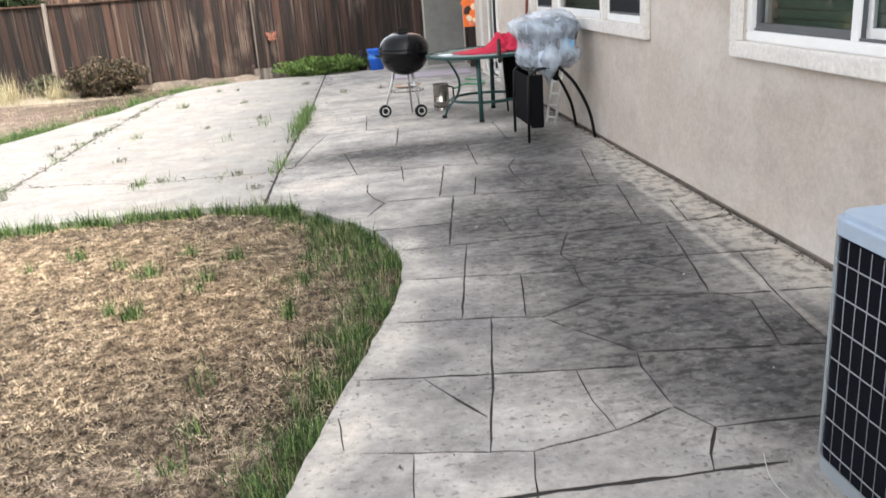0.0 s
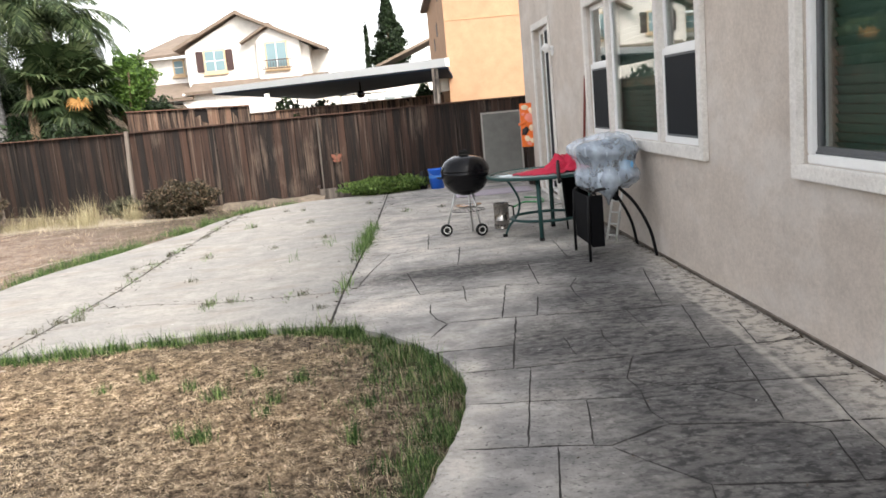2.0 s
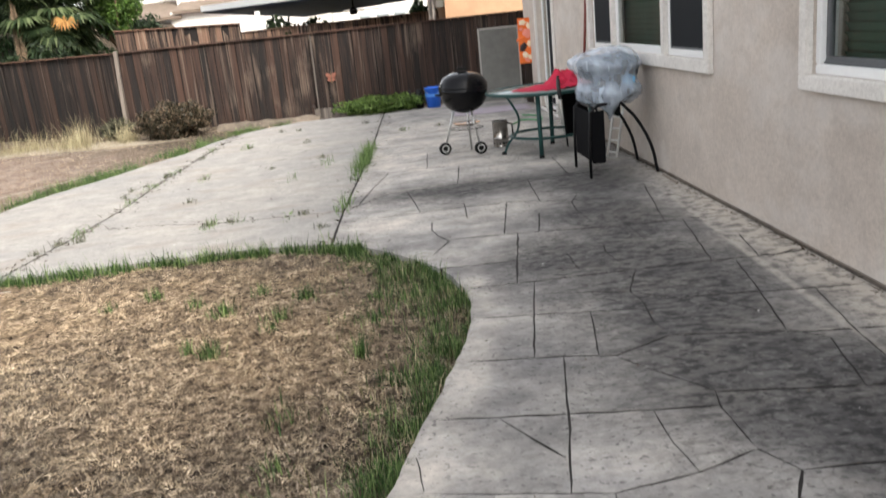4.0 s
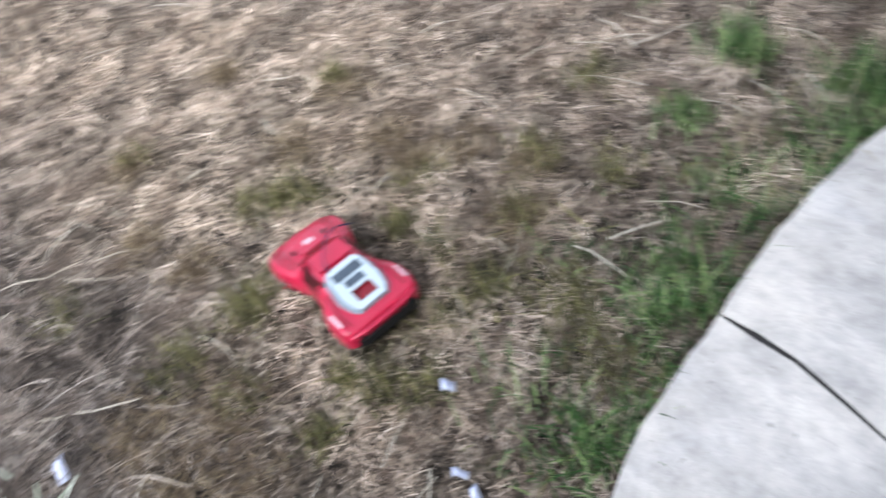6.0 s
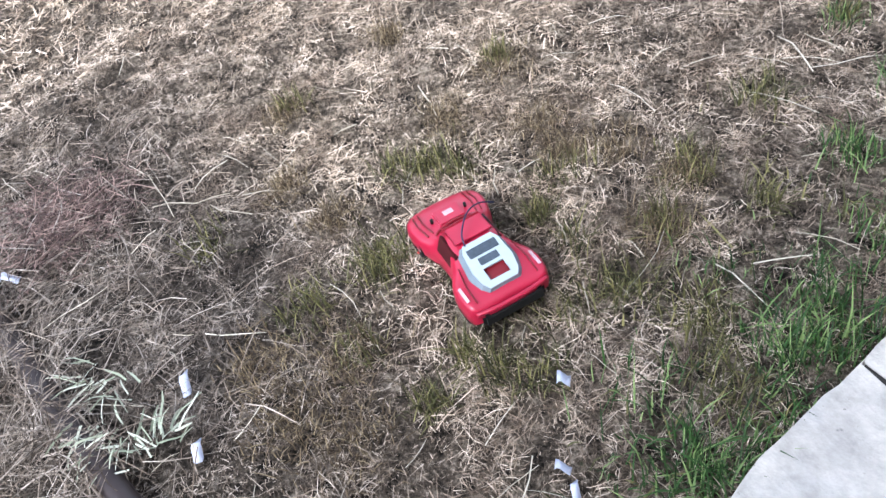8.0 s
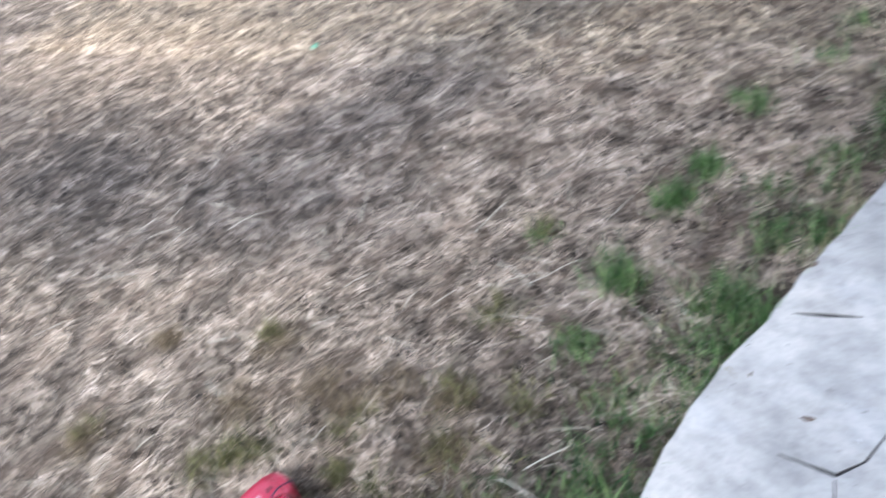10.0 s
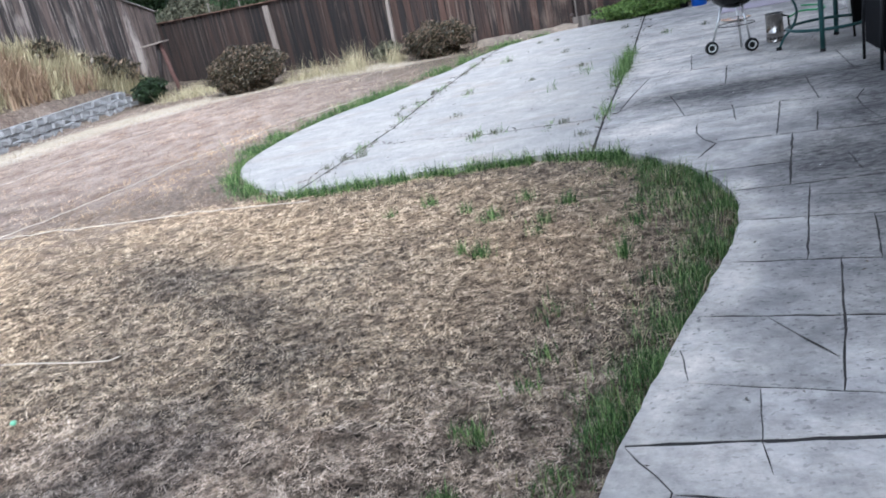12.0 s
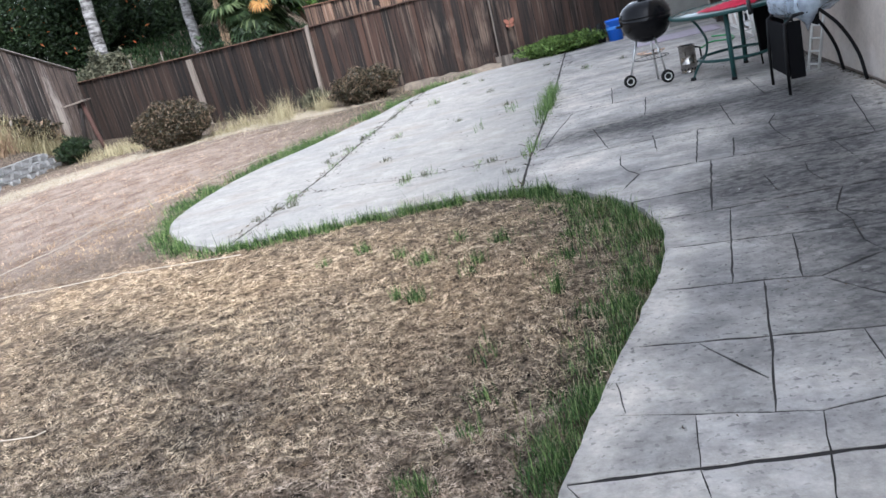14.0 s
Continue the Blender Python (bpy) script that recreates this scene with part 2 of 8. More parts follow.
STAINS = ((2.0, 4.3, 0.66, 1.6, 0.3, 2.4), (1.95, 3.1, 0.62, 0.85, 0.3, 2.4), (2.1, 5.7, 0.5, 1.1, 0.35, 2.0), (1.2, 7.42, 1.05, 0.40, 0.45, 2.4),
          (2.25, 7.2, 0.5, 0.8, 0.4, 2.0), (2.2, 2.55, 0.5, 0.6, 0.3, 3.0), (2.35, 2.7, 0.42, 0.62, 0.2, 3.0), (1.55, 4.9, 0.4, 0.6, 0.5, 3.0))
PALE = ((2.9, 4.5, 0.30, 2.7, 0.22, 3.0), (0.80, 3.4, 0.11, 0.9, 0.5, 5.0, -14), (0.52, 2.45, 0.11, 0.5, 0.5, 5.0, -16), (0.95, 4.4, 0.1, 0.4, 0.5, 5.0, 0),
        (0.6, 0.5, 1.1, 1.35, 0.4, 2.0), (0.7, 6.4, 0.7, 0.4, 0.5, 2.0), (0.9, 9.2, 1.0, 0.9, 0.5, 2.0), (0.9, 10.4, 1.2, 2.6, 0.4, 1.5), (1.9, 8.3, 0.8, 0.3, 0.5, 3.0), (1.2, 11.5, 1.6, 1.6, 0.4, 1.5))
CLEAN = ((0.7, 0.3, 1.6, 1.9, 0.5, 2.0), (0.95, 5.6, 0.5, 0.6, 0.5, 2.0))
M_STAMPED = material("stamped_concrete", concrete_build(STAINS, PALE, CLEAN, (0.305, 0.292, 0.278), (0.345, 0.330, 0.308), True))
M_SLAB = material("broom_concrete", concrete_build((), (), (), (0.290, 0.280, 0.265), (0.335, 0.316, 0.290), False))
M_GROOVE = plain("groove_dirt", (0.026, 0.023, 0.0215), 0.95, vary=0.4, scale=40, bumps=0.3)


def stucco_build(color, relief=0.9, worn=False):
    def build(nt, p):
        fine = world_noise(nt, 120, 6, 0.7)
        mid = world_noise(nt, 9, 4, 0.6)
        big = world_noise(nt, 1.1, 5, 0.62)
        drip = world_noise(nt, 1.0, 4, 0.6, (3.5, 1.6, 1.3))
        c = ramp(nt, big, (0.3, tuple(v * 0.93 for v in color)), (0.7, tuple(v * 1.05 for v in color)))
        c = mix(nt, 0.5, c, ramp(nt, fine, (0.3, (0.72, 0.71, 0.7)), (0.7, (1.2, 1.2, 1.2))), "MULTIPLY")
        c = mix(nt, 0.08, c, ramp(nt, drip, (0.3, (0.78, 0.77, 0.76)), (0.65, (1.12, 1.12, 1.12))), "MULTIPLY")
        c = mix(nt, 0.4, c, ramp(nt, world_noise(nt, 3.2, 7, 0.68), (0.34, (0.78, 0.77, 0.76)), (0.62, (1.12, 1.12, 1.12))), "MULTIPLY")
        c = mix(nt, 0.42, c, ramp(nt, world_noise(nt, 34, 5, 0.7), (0.35, (0.74, 0.73, 0.72)), (0.62, (1.14, 1.14, 1.14))), "MULTIPLY")
        if worn:
            rub = ramp(nt, world_noise(nt, 1.0, 7, 0.66, (1.6, 0.75, 1.3)), (0.48, (0, 0, 0)), (0.68, (1, 1, 1)))
            c = mix(nt, math_node(nt, "MULTIPLY", rub, 0.52), c, (0.72, 0.69, 0.655))
            smear = ramp(nt, world_noise(nt, 1.0, 8, 0.7, (7.0, 3.0, 4.5)), (0.30, (1, 1, 1)), (0.46, (0, 0, 0)))
            c = mix(nt, math_node(nt, "MULTIPLY", smear, 0.4), c, (0.39, 0.345, 0.30))
            chip = ramp(nt, world_noise(nt, 16, 3, 0.5), (0.205, (1, 1, 1)), (0.225, (0, 0, 0)))
            c = mix(nt, math_node(nt, "MULTIPLY", chip, 0.8), c, (0.09, 0.08, 0.07))
        nt.links.new(c, p.inputs["Base Color"])
        p.inputs["Roughness"].default_value = 0.93
        p.inputs["Specular IOR Level"].default_value = 0.2
        bump(nt, p, math_node(nt, "ADD", fine, math_node(nt, "MULTIPLY", mid, 0.6)), relief, 0.006)
    return build


M_STUCCO = material("house_stucco", stucco_build((0.572, 0.503, 0.440), worn=True))
M_TRIM = material("trim_stucco", stucco_build((0.72, 0.69, 0.65), 0.3))
M_ORANGE_STUCCO = material("tan_stucco", stucco_build((0.49, 0.30, 0.185), 0.4))
M_WHITE_STUCCO = material("white_stucco", stucco_build((0.86, 0.83, 0.78), 0.3))
M_VINYL = plain("white_vinyl", (0.78, 0.78, 0.77), 0.35, vary=0.05, bumps=0.02)
M_DARKFRAME = plain("dark_screen_frame", (0.10, 0.105, 0.11), 0.5)
M_SCREEN = plain("insect_screen", (0.007, 0.0085, 0.011), 0.7, scale=300, bumps=0.2, spec=0.15)
M_BLIND = plain("green_grey_blind", (0.068, 0.120, 0.094), 0.5, vary=0.08)
M_FENCE = wood("fence_boards", (0.0036, 0.0024, 0.0020), (0.031, 0.0165, 0.0108), pale=(0.105, 0.076, 0.058), bleach=0.94)
M_FENCE_BROWN = wood("brown_fence_boards", (0.006, 0.0034, 0.0024), (0.042, 0.0205, 0.013), pale=(0.135, 0.100, 0.076), bleach=0.92)
M_FENCE_GREY = wood("grey_fence_boards", (0.007, 0.0055, 0.005), (0.08, 0.058, 0.048), pale=(0.40, 0.345, 0.30), bleach=0.85)
M_FENCE_NEW = wood("light_fence_boards", (0.022, 0.013, 0.009), (0.14, 0.083, 0.055), pale=(0.28, 0.21, 0.155))
M_POST = wood("pale_post", (0.05, 0.041, 0.035), (0.17, 0.145, 0.125))
M_CAP_GREY = wood("grey_fence_cap", (0.12, 0.105, 0.095), (0.34, 0.31, 0.29), grain_axis=1)
M_CAP = wood("fence_cap", (0.05, 0.028, 0.02), (0.16, 0.085, 0.058), grain_axis=0)
M_BLOCK = plain("grey_block", (0.23, 0.228, 0.225), 0.95, vary=0.3, scale=26, bumps=0.9)
M_STRAW_PALE = leaf("pale_straw", (0.38, 0.33, 0.25), (0.64, 0.59, 0.48), 0.7, 0.15)
M_GRASS = leaf("green_grass", (0.014, 0.032, 0.009), (0.31, 0.41, 0.155), 0.5, 0.31, (0.058, 0.124, 0.033))
M_GRASS_DULL = leaf("dull_green_grass", (0.024, 0.025, 0.009), (0.25, 0.225, 0.09), 0.65, 0.2, (0.105, 0.10, 0.038))
M_YELLOW_GRASS = leaf("yellow_grass", (0.20, 0.165, 0.09), (0.56, 0.50, 0.32), 0.75, 0.25)
M_RED_GRASS = leaf("rust_grass", (0.17, 0.11, 0.075), (0.42, 0.31, 0.20), 0.8, 0.2)
M_BROWN_TUFT = leaf("brown_dead_blades", (0.035, 0.024, 0.014), (0.30, 0.235, 0.14), 0.8, 0.15, (0.14, 0.10, 0.058))
M_RUST_STRAW = leaf("reddish_straw", (0.03, 0.019, 0.018), (0.36, 0.26, 0.22), 0.8, 0.15, (0.13, 0.082, 0.072))
M_MOWN = leaf("mown_straw", (0.38, 0.33, 0.25), (0.55, 0.49, 0.385), 0.85, 0.15)


ASH = ((-2.6, 4.2, 0.62, 0.27, 0.4, 2.2, -28), (-1.85, 3.55, 0.50, 0.20, 0.35, 2.4, -27), (-1.35, 2.9, 0.36, 0.36, 0.4, 2.4, 0), (-1.5, 2.3, 0.42, 0.42, 0.4, 2.2, 0),
       (-1.75, 1.8, 0.55, 0.30, 0.4, 2.2, 40), (-1.85, 1.35, 0.65, 0.36, 0.4, 2.0, 0), (-2.85, 1.22, 0.9, 0.42, 0.45, 1.8, -8), (-1.2, -0.45, 0.9, 0.55, 0.5, 1.6, 0))
TAN = ((-4.1, 2.35, 1.3, 0.5, 0.5, 1.4), (-5.4, 4.6, 2.0, 1.6, 0.4, 1.0), (-3.2, 5.5, 1.6, 0.7, 0.4, 1.2), (-1.6, 5.0, 1.6, 0.6, 0.4, 1.3), (-3.9, 3.4, 0.9, 0.6, 0.5, 1.3), (-0.25, 4.0, 0.7, 0.9, 0.5, 1.4))
MOWN = ((-10.5, 10.6, 0.7, 2.6, 0.2, 1.5, -20), (-9.2, 13.6, 0.7, 1.5, 0.2, 1.5, -40), (-7.4, 14.75, 1.5, 0.3, 0.2, 1.5, 22), (-5.0, 15.0, 1.6, 0.25, 0.3, 1.5, -10))


def zones(nt, c, ash, tan, amount):
    c = mix(nt, math_node(nt, "MULTIPLY", most(nt, ASH), amount), c, ash, "MULTIPLY")
    return mix(nt, math_node(nt, "MULTIPLY", most(nt, TAN), amount), c, tan, "MULTIPLY")


def lawn_build(nt, p):
    fine = world_noise(nt, 85, 7, 0.78)
    mid = world_noise(nt, 19, 6, 0.7)
    big = world_noise(nt, 0.7, 5, 0.6)
    # darkest stop is dark soil plus painted contact shadow in the gaps
    c = ramp(nt, math_node(nt, "ADD", math_node(nt, "MULTIPLY", fine, 0.5), math_node(nt, "MULTIPLY", mid, 0.5)),
             (0.41, (0.009, 0.0075, 0.006)), (0.52, (0.125, 0.10, 0.077)), (0.62, (0.42, 0.355, 0.285)))
    c = mix(nt, 0.6, c, ramp(nt, big, (0.3, (0.78, 0.75, 0.73)), (0.7, (1.2, 1.15, 1.05))), "MULTIPLY")
    c = zones(nt, c, (0.44, 0.46, 0.50), (1.78, 1.68, 1.52), 0.85)
    rust = ellipse_mask(nt, -7.0, 10.5, 3.8, 5.0, 0.35, 0.8, 25)
    c = mix(nt, math_node(nt, "MULTIPLY", rust, 0.6), c, ramp(nt, world_noise(nt, 1.0, 6, 0.68, (3.2, 2.4, 1.0)), (0.36, (0.31, 0.22, 0.18)), (0.64, (0.68, 0.555, 0.465))))
    c = mix(nt, math_node(nt, "MULTIPLY", most(nt, MOWN), 0.75), c, (0.66, 0.60, 0.50))
    nt.links.new(c, p.inputs["Base Color"])
    p.inputs["Roughness"].default_value = 0.97
    p.inputs["Specular IOR Level"].default_value = 0.1
    bump(nt, p, math_node(nt, "ADD", fine, mid), 1.0, 0.03)


M_LAWN = material("dry_lawn_soil", lawn_build)


def straw_build(gain, tint=(1, 1, 1)):
    def build(nt, p):
        stops = ((0.0, (0.075, 0.058, 0.041)), (0.35, (0.26, 0.21, 0.15)), (0.80, (0.43, 0.37, 0.285)), (1.0, (0.56, 0.50, 0.40)))
        c = ramp(nt, random_of(nt, "island"), *[(p0, tuple(v * gain * k for v, k in zip(c0, tint))) for p0, c0 in stops])
        big = world_noise(nt, 0.9, 4, 0.6)
        c = mix(nt, 0.8, c, ramp(nt, big, (0.36, (0.86, 0.84, 0.83)), (0.64, (1.2, 1.14, 1.04))), "MULTIPLY")
        clump = world_noise(nt, 21, 5, 0.65)
        thatch = world_noise(nt, 7.5, 6, 0.66)
        c = mix(nt, 0.8, c, ramp(nt, thatch, (0.41, (0.50, 0.44, 0.39)), (0.53, (1.32, 1.29, 1.25))), "MULTIPLY")
        # low end of clump darkens straw as shadow inside the mat
        c = mix(nt, 0.75, c, ramp(nt, clump, (0.37, (0.22, 0.20, 0.18)), (0.54, (1.32, 1.32, 1.31))), "MULTIPLY")
        c = zones(nt, c, (0.46, 0.48, 0.52), (1.42, 1.36, 1.29), 0.85)
        nt.links.new(c, p.inputs["Base Color"])
        p.inputs["Roughness"].default_value = 0.75
        p.inputs["Specular IOR Level"].default_value = 0.2
    return build


def far_straw_build(nt, p):
    c = ramp(nt, random_of(nt, "island"), (0.0, (0.22, 0.17, 0.13)), (0.6, (0.51, 0.425, 0.335)), (1.0, (0.74, 0.66, 0.54)))
    c = mix(nt, 0.85, c, ramp(nt, world_noise(nt, 0.9, 6, 0.66), (0.40, (0.46, 0.41, 0.39)), (0.60, (1.3, 1.25, 1.17))), "MULTIPLY")
    c = mix(nt, 0.7, c, ramp(nt, world_noise(nt, 4.5, 5, 0.65), (0.38, (0.62, 0.58, 0.55)), (0.60, (1.2, 1.2, 1.18))), "MULTIPLY")
    c = mix(nt, math_node(nt, "MULTIPLY", ellipse_mask(nt, -6.3, 10.3, 2.2, 5.0, 0.5, 1.0, 25), 0.6), c, (1.04, 0.84, 0.76), "MULTIPLY")
    c = mix(nt, math_node(nt, "MULTIPLY", ellipse_mask(nt, -6.4, 13.4, 1.9, 0.4, 0.5, 1.4, -18), 0.6), c, (0.55, 0.54, 0.56), "MULTIPLY")
    c = mix(nt, math_node(nt, "MULTIPLY", ellipse_mask(nt, -4.7, 7.6, 0.9, 3.0, 0.5, 1.2, 8), 0.7), c, (1.12, 1.05, 0.78), "MULTIPLY")
    nt.links.new(c, p.inputs["Base Color"])
    p.inputs["Roughness"].default_value = 0.85
    p.inputs["Specular IOR Level"].default_value = 0.15


M_STRAW_FAR = material("far_straw", far_straw_build)
M_STRAW_MID = material("dry_straw_mat", straw_build(1.15))
M_STRAW = material("dry_straw", straw_build(1.06, (1.0, 1.0, 1.10)))


# ---------------------------------------------------------------- mesh helpers
def mesh_object(name, bm, mat):
    me = bpy.data.meshes.new(name)
    bm.normal_update()
    bm.to_mesh(me)
    bm.free()
    for m in mat if isinstance(mat, (list, tuple)) else [mat]:
        me.materials.append(m)
    return new(name, me)


def part(name, bm, mat, parent, label=""):
    """One mesh object under a thing or a part, with its own pose kept."""
    ob = mesh_object(name, bm, mat)
    ob.parent = parent
    if label:
        ob["label"] = label
    return ob


def thing(name, at=(0, 0, 0), turn=0.0, label="", category="", group="", kind=""):
    ob = new(name)
    ob.empty_display_size = 0.1
    ob.matrix_world = pose(*at, 0, 0, turn)
    return tagged(ob, label, category, group, kind)


def box(bm, lo, hi, bevel=0.0, m=None):
    """A box from corner to corner, its edges rounded by bevel."""
    lo, hi = Vector(lo), Vector(hi)
    got = bmesh.ops.create_cube(bm, size=1.0)["verts"]
    for v in got:
        v.co = Vector([(lo[i] + hi[i]) / 2 + v.co[i] * (hi[i] - lo[i]) for i in range(3)])
    if bevel:
        edges = list({e for v in got for e in v.link_edges})
        r = bmesh.ops.bevel(bm, geom=edges, offset=bevel, segments=2, affect="EDGES", clamp_overlap=True)
        got = list({v for f in r["faces"] for v in f.verts} | {v for v in got if v.is_valid})
    if m is not None:
        bmesh.ops.transform(bm, matrix=m, verts=got)
    return got


def boxed(lo, hi, bevel=0.0, m=None):
    bm = bmesh.new()
    box(bm, lo, hi, bevel, m)
    return bm


def lathe(profile, steps=24, m=None, bm=None):
    """A turned body: profile of (radius, height) from bottom to top."""
    bm = bm or bmesh.new()
    rings = []
    for r, z in profile:
        if r < 1e-5:
            rings.append([bm.verts.new((0, 0, z))])
        else:
            rings.append([bm.verts.new((r * math.cos(a), r * math.sin(a), z)) for a in np.linspace(0, 2 * math.pi, steps, endpoint=False)])
    made = []
    for a, b in zip(rings, rings[1:]):
        for i in range(steps):
            j = (i + 1) % steps
            vs = []
            for v in (a[i % len(a)], a[j % len(a)], b[j % len(b)], b[i % len(b)]):
                if v not in vs:
                    vs.append(v)
            if len(vs) > 2:
                f = bm.faces.new(vs)
                f.smooth = True
                made.append(f)
    if m is not None:
        bmesh.ops.transform(bm, matrix=m, verts=[v for r in rings for v in r])
    return bm


def tube(points, radius, steps=8, bm=None, taper=None):
    """A round bar along points; taper gives the end radius."""
    bm = bm or bmesh.new()
    pts = [Vector(p) for p in points]
    rings = []
    side = None
    for i, p in enumerate(pts):
        d = (pts[min(i + 1, len(pts) - 1)] - pts[max(i - 1, 0)]).normalized()
        if side is None:
            side = d.orthogonal().normalized()
        side = (side - d * side.dot(d)).normalized()
        up = d.cross(side)
        r = radius if taper is None else radius + (taper - radius) * i / max(1, len(pts) - 1)
        rings.append([bm.verts.new(p + (side * math.cos(a) + up * math.sin(a)) * r) for a in np.linspace(0, 2 * math.pi, steps, endpoint=False)])
    for a, b in zip(rings, rings[1:]):
        for i in range(steps):
            j = (i + 1) % steps
            bm.faces.new((a[i], a[j], b[j], b[i])).smooth = True
    bm.faces.new(rings[0][::-1])
    bm.faces.new(rings[-1])
    return bm


def curve_points(pts, n):
    """A smooth line through the points."""
    p = [Vector(q) for q in pts]
    p = [p[0] * 2 - p[1]] + p + [p[-1] * 2 - p[-2]]
    out = []
    for i in range(1, len(p) - 2):
        for k in range(n):
            t = k / n
            a, b, c, d = p[i - 1:i + 3]
            out.append(0.5 * (2 * b + (c - a) * t + (2 * a - 5 * b + 4 * c - d) * t * t + (3 * b - a - 3 * c + d) * t ** 3))
    return out + [p[-2]]


def thicken(bm, thick):
    """Gives a sheet its thickness."""
    bm.normal_update()
    bmesh.ops.recalc_face_normals(bm, faces=bm.faces[:])
    bmesh.ops.solidify(bm, geom=bm.faces[:], thickness=thick)


def raw_mesh(name, verts, faces_n, corner, mat):
    """A mesh straight from arrays: vertices, the size of every face, the corners of all faces."""
    me = bpy.data.meshes.new(name)
    me.vertices.add(len(verts))
    me.vertices.foreach_set("co", np.asarray(verts, np.float32).ravel())
    me.loops.add(len(corner))
    me.loops.foreach_set("vertex_index", np.asarray(corner, np.int32))
    me.polygons.add(len(faces_n))
    starts = np.concatenate(([0], np.cumsum(faces_n)[:-1]))
    me.polygons.foreach_set("loop_start", starts.astype(np.int32))
    me.polygons.foreach_set("loop_total", np.asarray(faces_n, np.int32))
    me.update(calc_edges=True)
    me.materials.append(mat)
    return new(name, me)


RNG = np.random.default_rng(7)


def blades(name, base, height, width, lean, mat, droop=0.5):
    """Grass or straw: one bent, pointed blade at each base point."""
    n = len(base)
    base = np.asarray(base, float)
    height = np.broadcast_to(np.asarray(height, float), (n,))
    a = RNG.uniform(0, 2 * np.pi, n)
    out = np.stack([np.cos(a), np.sin(a), np.zeros(n)], 1)
    tilt = np.abs(RNG.normal(0, lean, n)).clip(0, 1.45)
    side = np.stack([-np.sin(a), np.cos(a), np.zeros(n)], 1)
    w = width * RNG.uniform(0.6, 1.3, n)
    verts = np.zeros((n, 5, 3))
    pos, ang = base.copy(), tilt.copy()
    for k, share in enumerate((0.0, 0.5, 0.5)):
        if k:
            step = height * share
            pos = pos + out * (np.sin(ang) * step)[:, None]
            pos[:, 2] += np.cos(ang) * step
            ang = np.minimum(ang + droop * RNG.uniform(0.2, 1.0, n), 1.5)
        if k < 2:
            verts[:, 2 * k] = pos - side * (w * (0.5 if k == 0 else 0.42))[:, None]
            verts[:, 2 * k + 1] = pos + side * (w * (0.5 if k == 0 else 0.42))[:, None]
        else:
            verts[:, 4] = pos
    idx = np.arange(n)[:, None] * 5
    corner = np.concatenate([idx + np.array([[0, 1, 3, 2]]), idx + np.array([[2, 3, 4]])], 1).ravel()
    return raw_mesh(name, verts.reshape(-1, 3), np.tile([4, 3], n), corner, mat)


def straws(name, base, length, width, mat, curl=1.0, rise=0.18, segments=3, heading=None):
    """Lying straw: one thin, crooked ribbon at each base point."""
    n = len(base)
    pos = np.asarray(base, float).copy()
    length = np.broadcast_to(np.asarray(length, float), (n,))
    a = RNG.uniform(0, 2 * np.pi, n) if heading is None else heading
    up = RNG.normal(0.12, rise, n)
    turn = RNG.normal(0, curl, n) / segments
    w = width * RNG.uniform(0.55, 1.3, n)
    roll = RNG.uniform(-0.9, 0.9, n)
    verts = np.zeros((n, 2 * (segments + 1), 3))
    for k in range(segments + 1):
        side = np.stack([-np.sin(a) * np.cos(roll), np.cos(a) * np.cos(roll), np.sin(roll)], 1)
        half = (w * (0.5 if k < segments else 0.2))[:, None]
        verts[:, 2 * k], verts[:, 2 * k + 1] = pos - side * half, pos + side * half
        step = (length / segments)[:, None]
        pos = pos + np.stack([np.cos(a) * np.cos(up), np.sin(a) * np.cos(up), np.sin(up)], 1) * step
        a = a + turn + RNG.normal(0, 0.14, n)
        up = up - RNG.uniform(0.0, 0.28, n)
    idx = np.arange(n)[:, None] * (2 * (segments + 1))
    corner = np.concatenate([idx + np.array([[2 * k, 2 * k + 1, 2 * k + 3, 2 * k + 2]]) for k in range(segments)], 1).ravel()
    return raw_mesh(name, verts.reshape(-1, 3), np.full(n * segments, 4), corner, mat)


# ---------------------------------------------------------------- ground
PATIO_EDGE = [(0.9, -6.0), (0.62, -3.0), (0.42, -1.4), (0.22, -0.45), (0.1, 0.15), (0.06, 0.55), (0.08, 0.9), (0.19, 1.43),
              (0.34, 2.08), (0.49, 2.64), (0.69, 3.3), (0.82, 3.75), (0.89, 4.25), (0.85, 4.66), (0.72, 5.06), (0.5, 5.4),
              (0.27, 5.7), (0.0, 5.9), (-0.4, 6.0), (-0.9, 6.03), (-1.5, 5.99), (-2.1, 5.95), (-2.6, 5.98), (-3.1, 6.35),
              (-3.5, 6.85), (-3.75, 7.4), (-3.83, 8.1), (-3.78, 8.9), (-3.6, 9.7), (-3.25, 10.5), (-2.95, 11.4), (-2.6, 12.3),
              (-2.4, 13.3), (-2.0, 14.3), (-1.2, 15.1)]
EDGE_N = 10
EDGE = curve_points([(x, y, 0) for x, y in PATIO_EDGE], EDGE_N)
for p in EDGE:                                    # a worn, slightly ragged edge
    p.x += 0.012 * noise.noise((p.x * 7, p.y * 7, 4.0)) + 0.008 * noise.noise((p.x * 21, p.y * 21, 1.0))
    p.y += 0.010 * noise.noise((p.x * 9, p.y * 9, 8.0))
OUTLINE = [(p.x, p.y) for p in EDGE] + [(0.4, 15.25), (1.4, 15.6), (2.94, 16.0), (2.94, -6.0)]


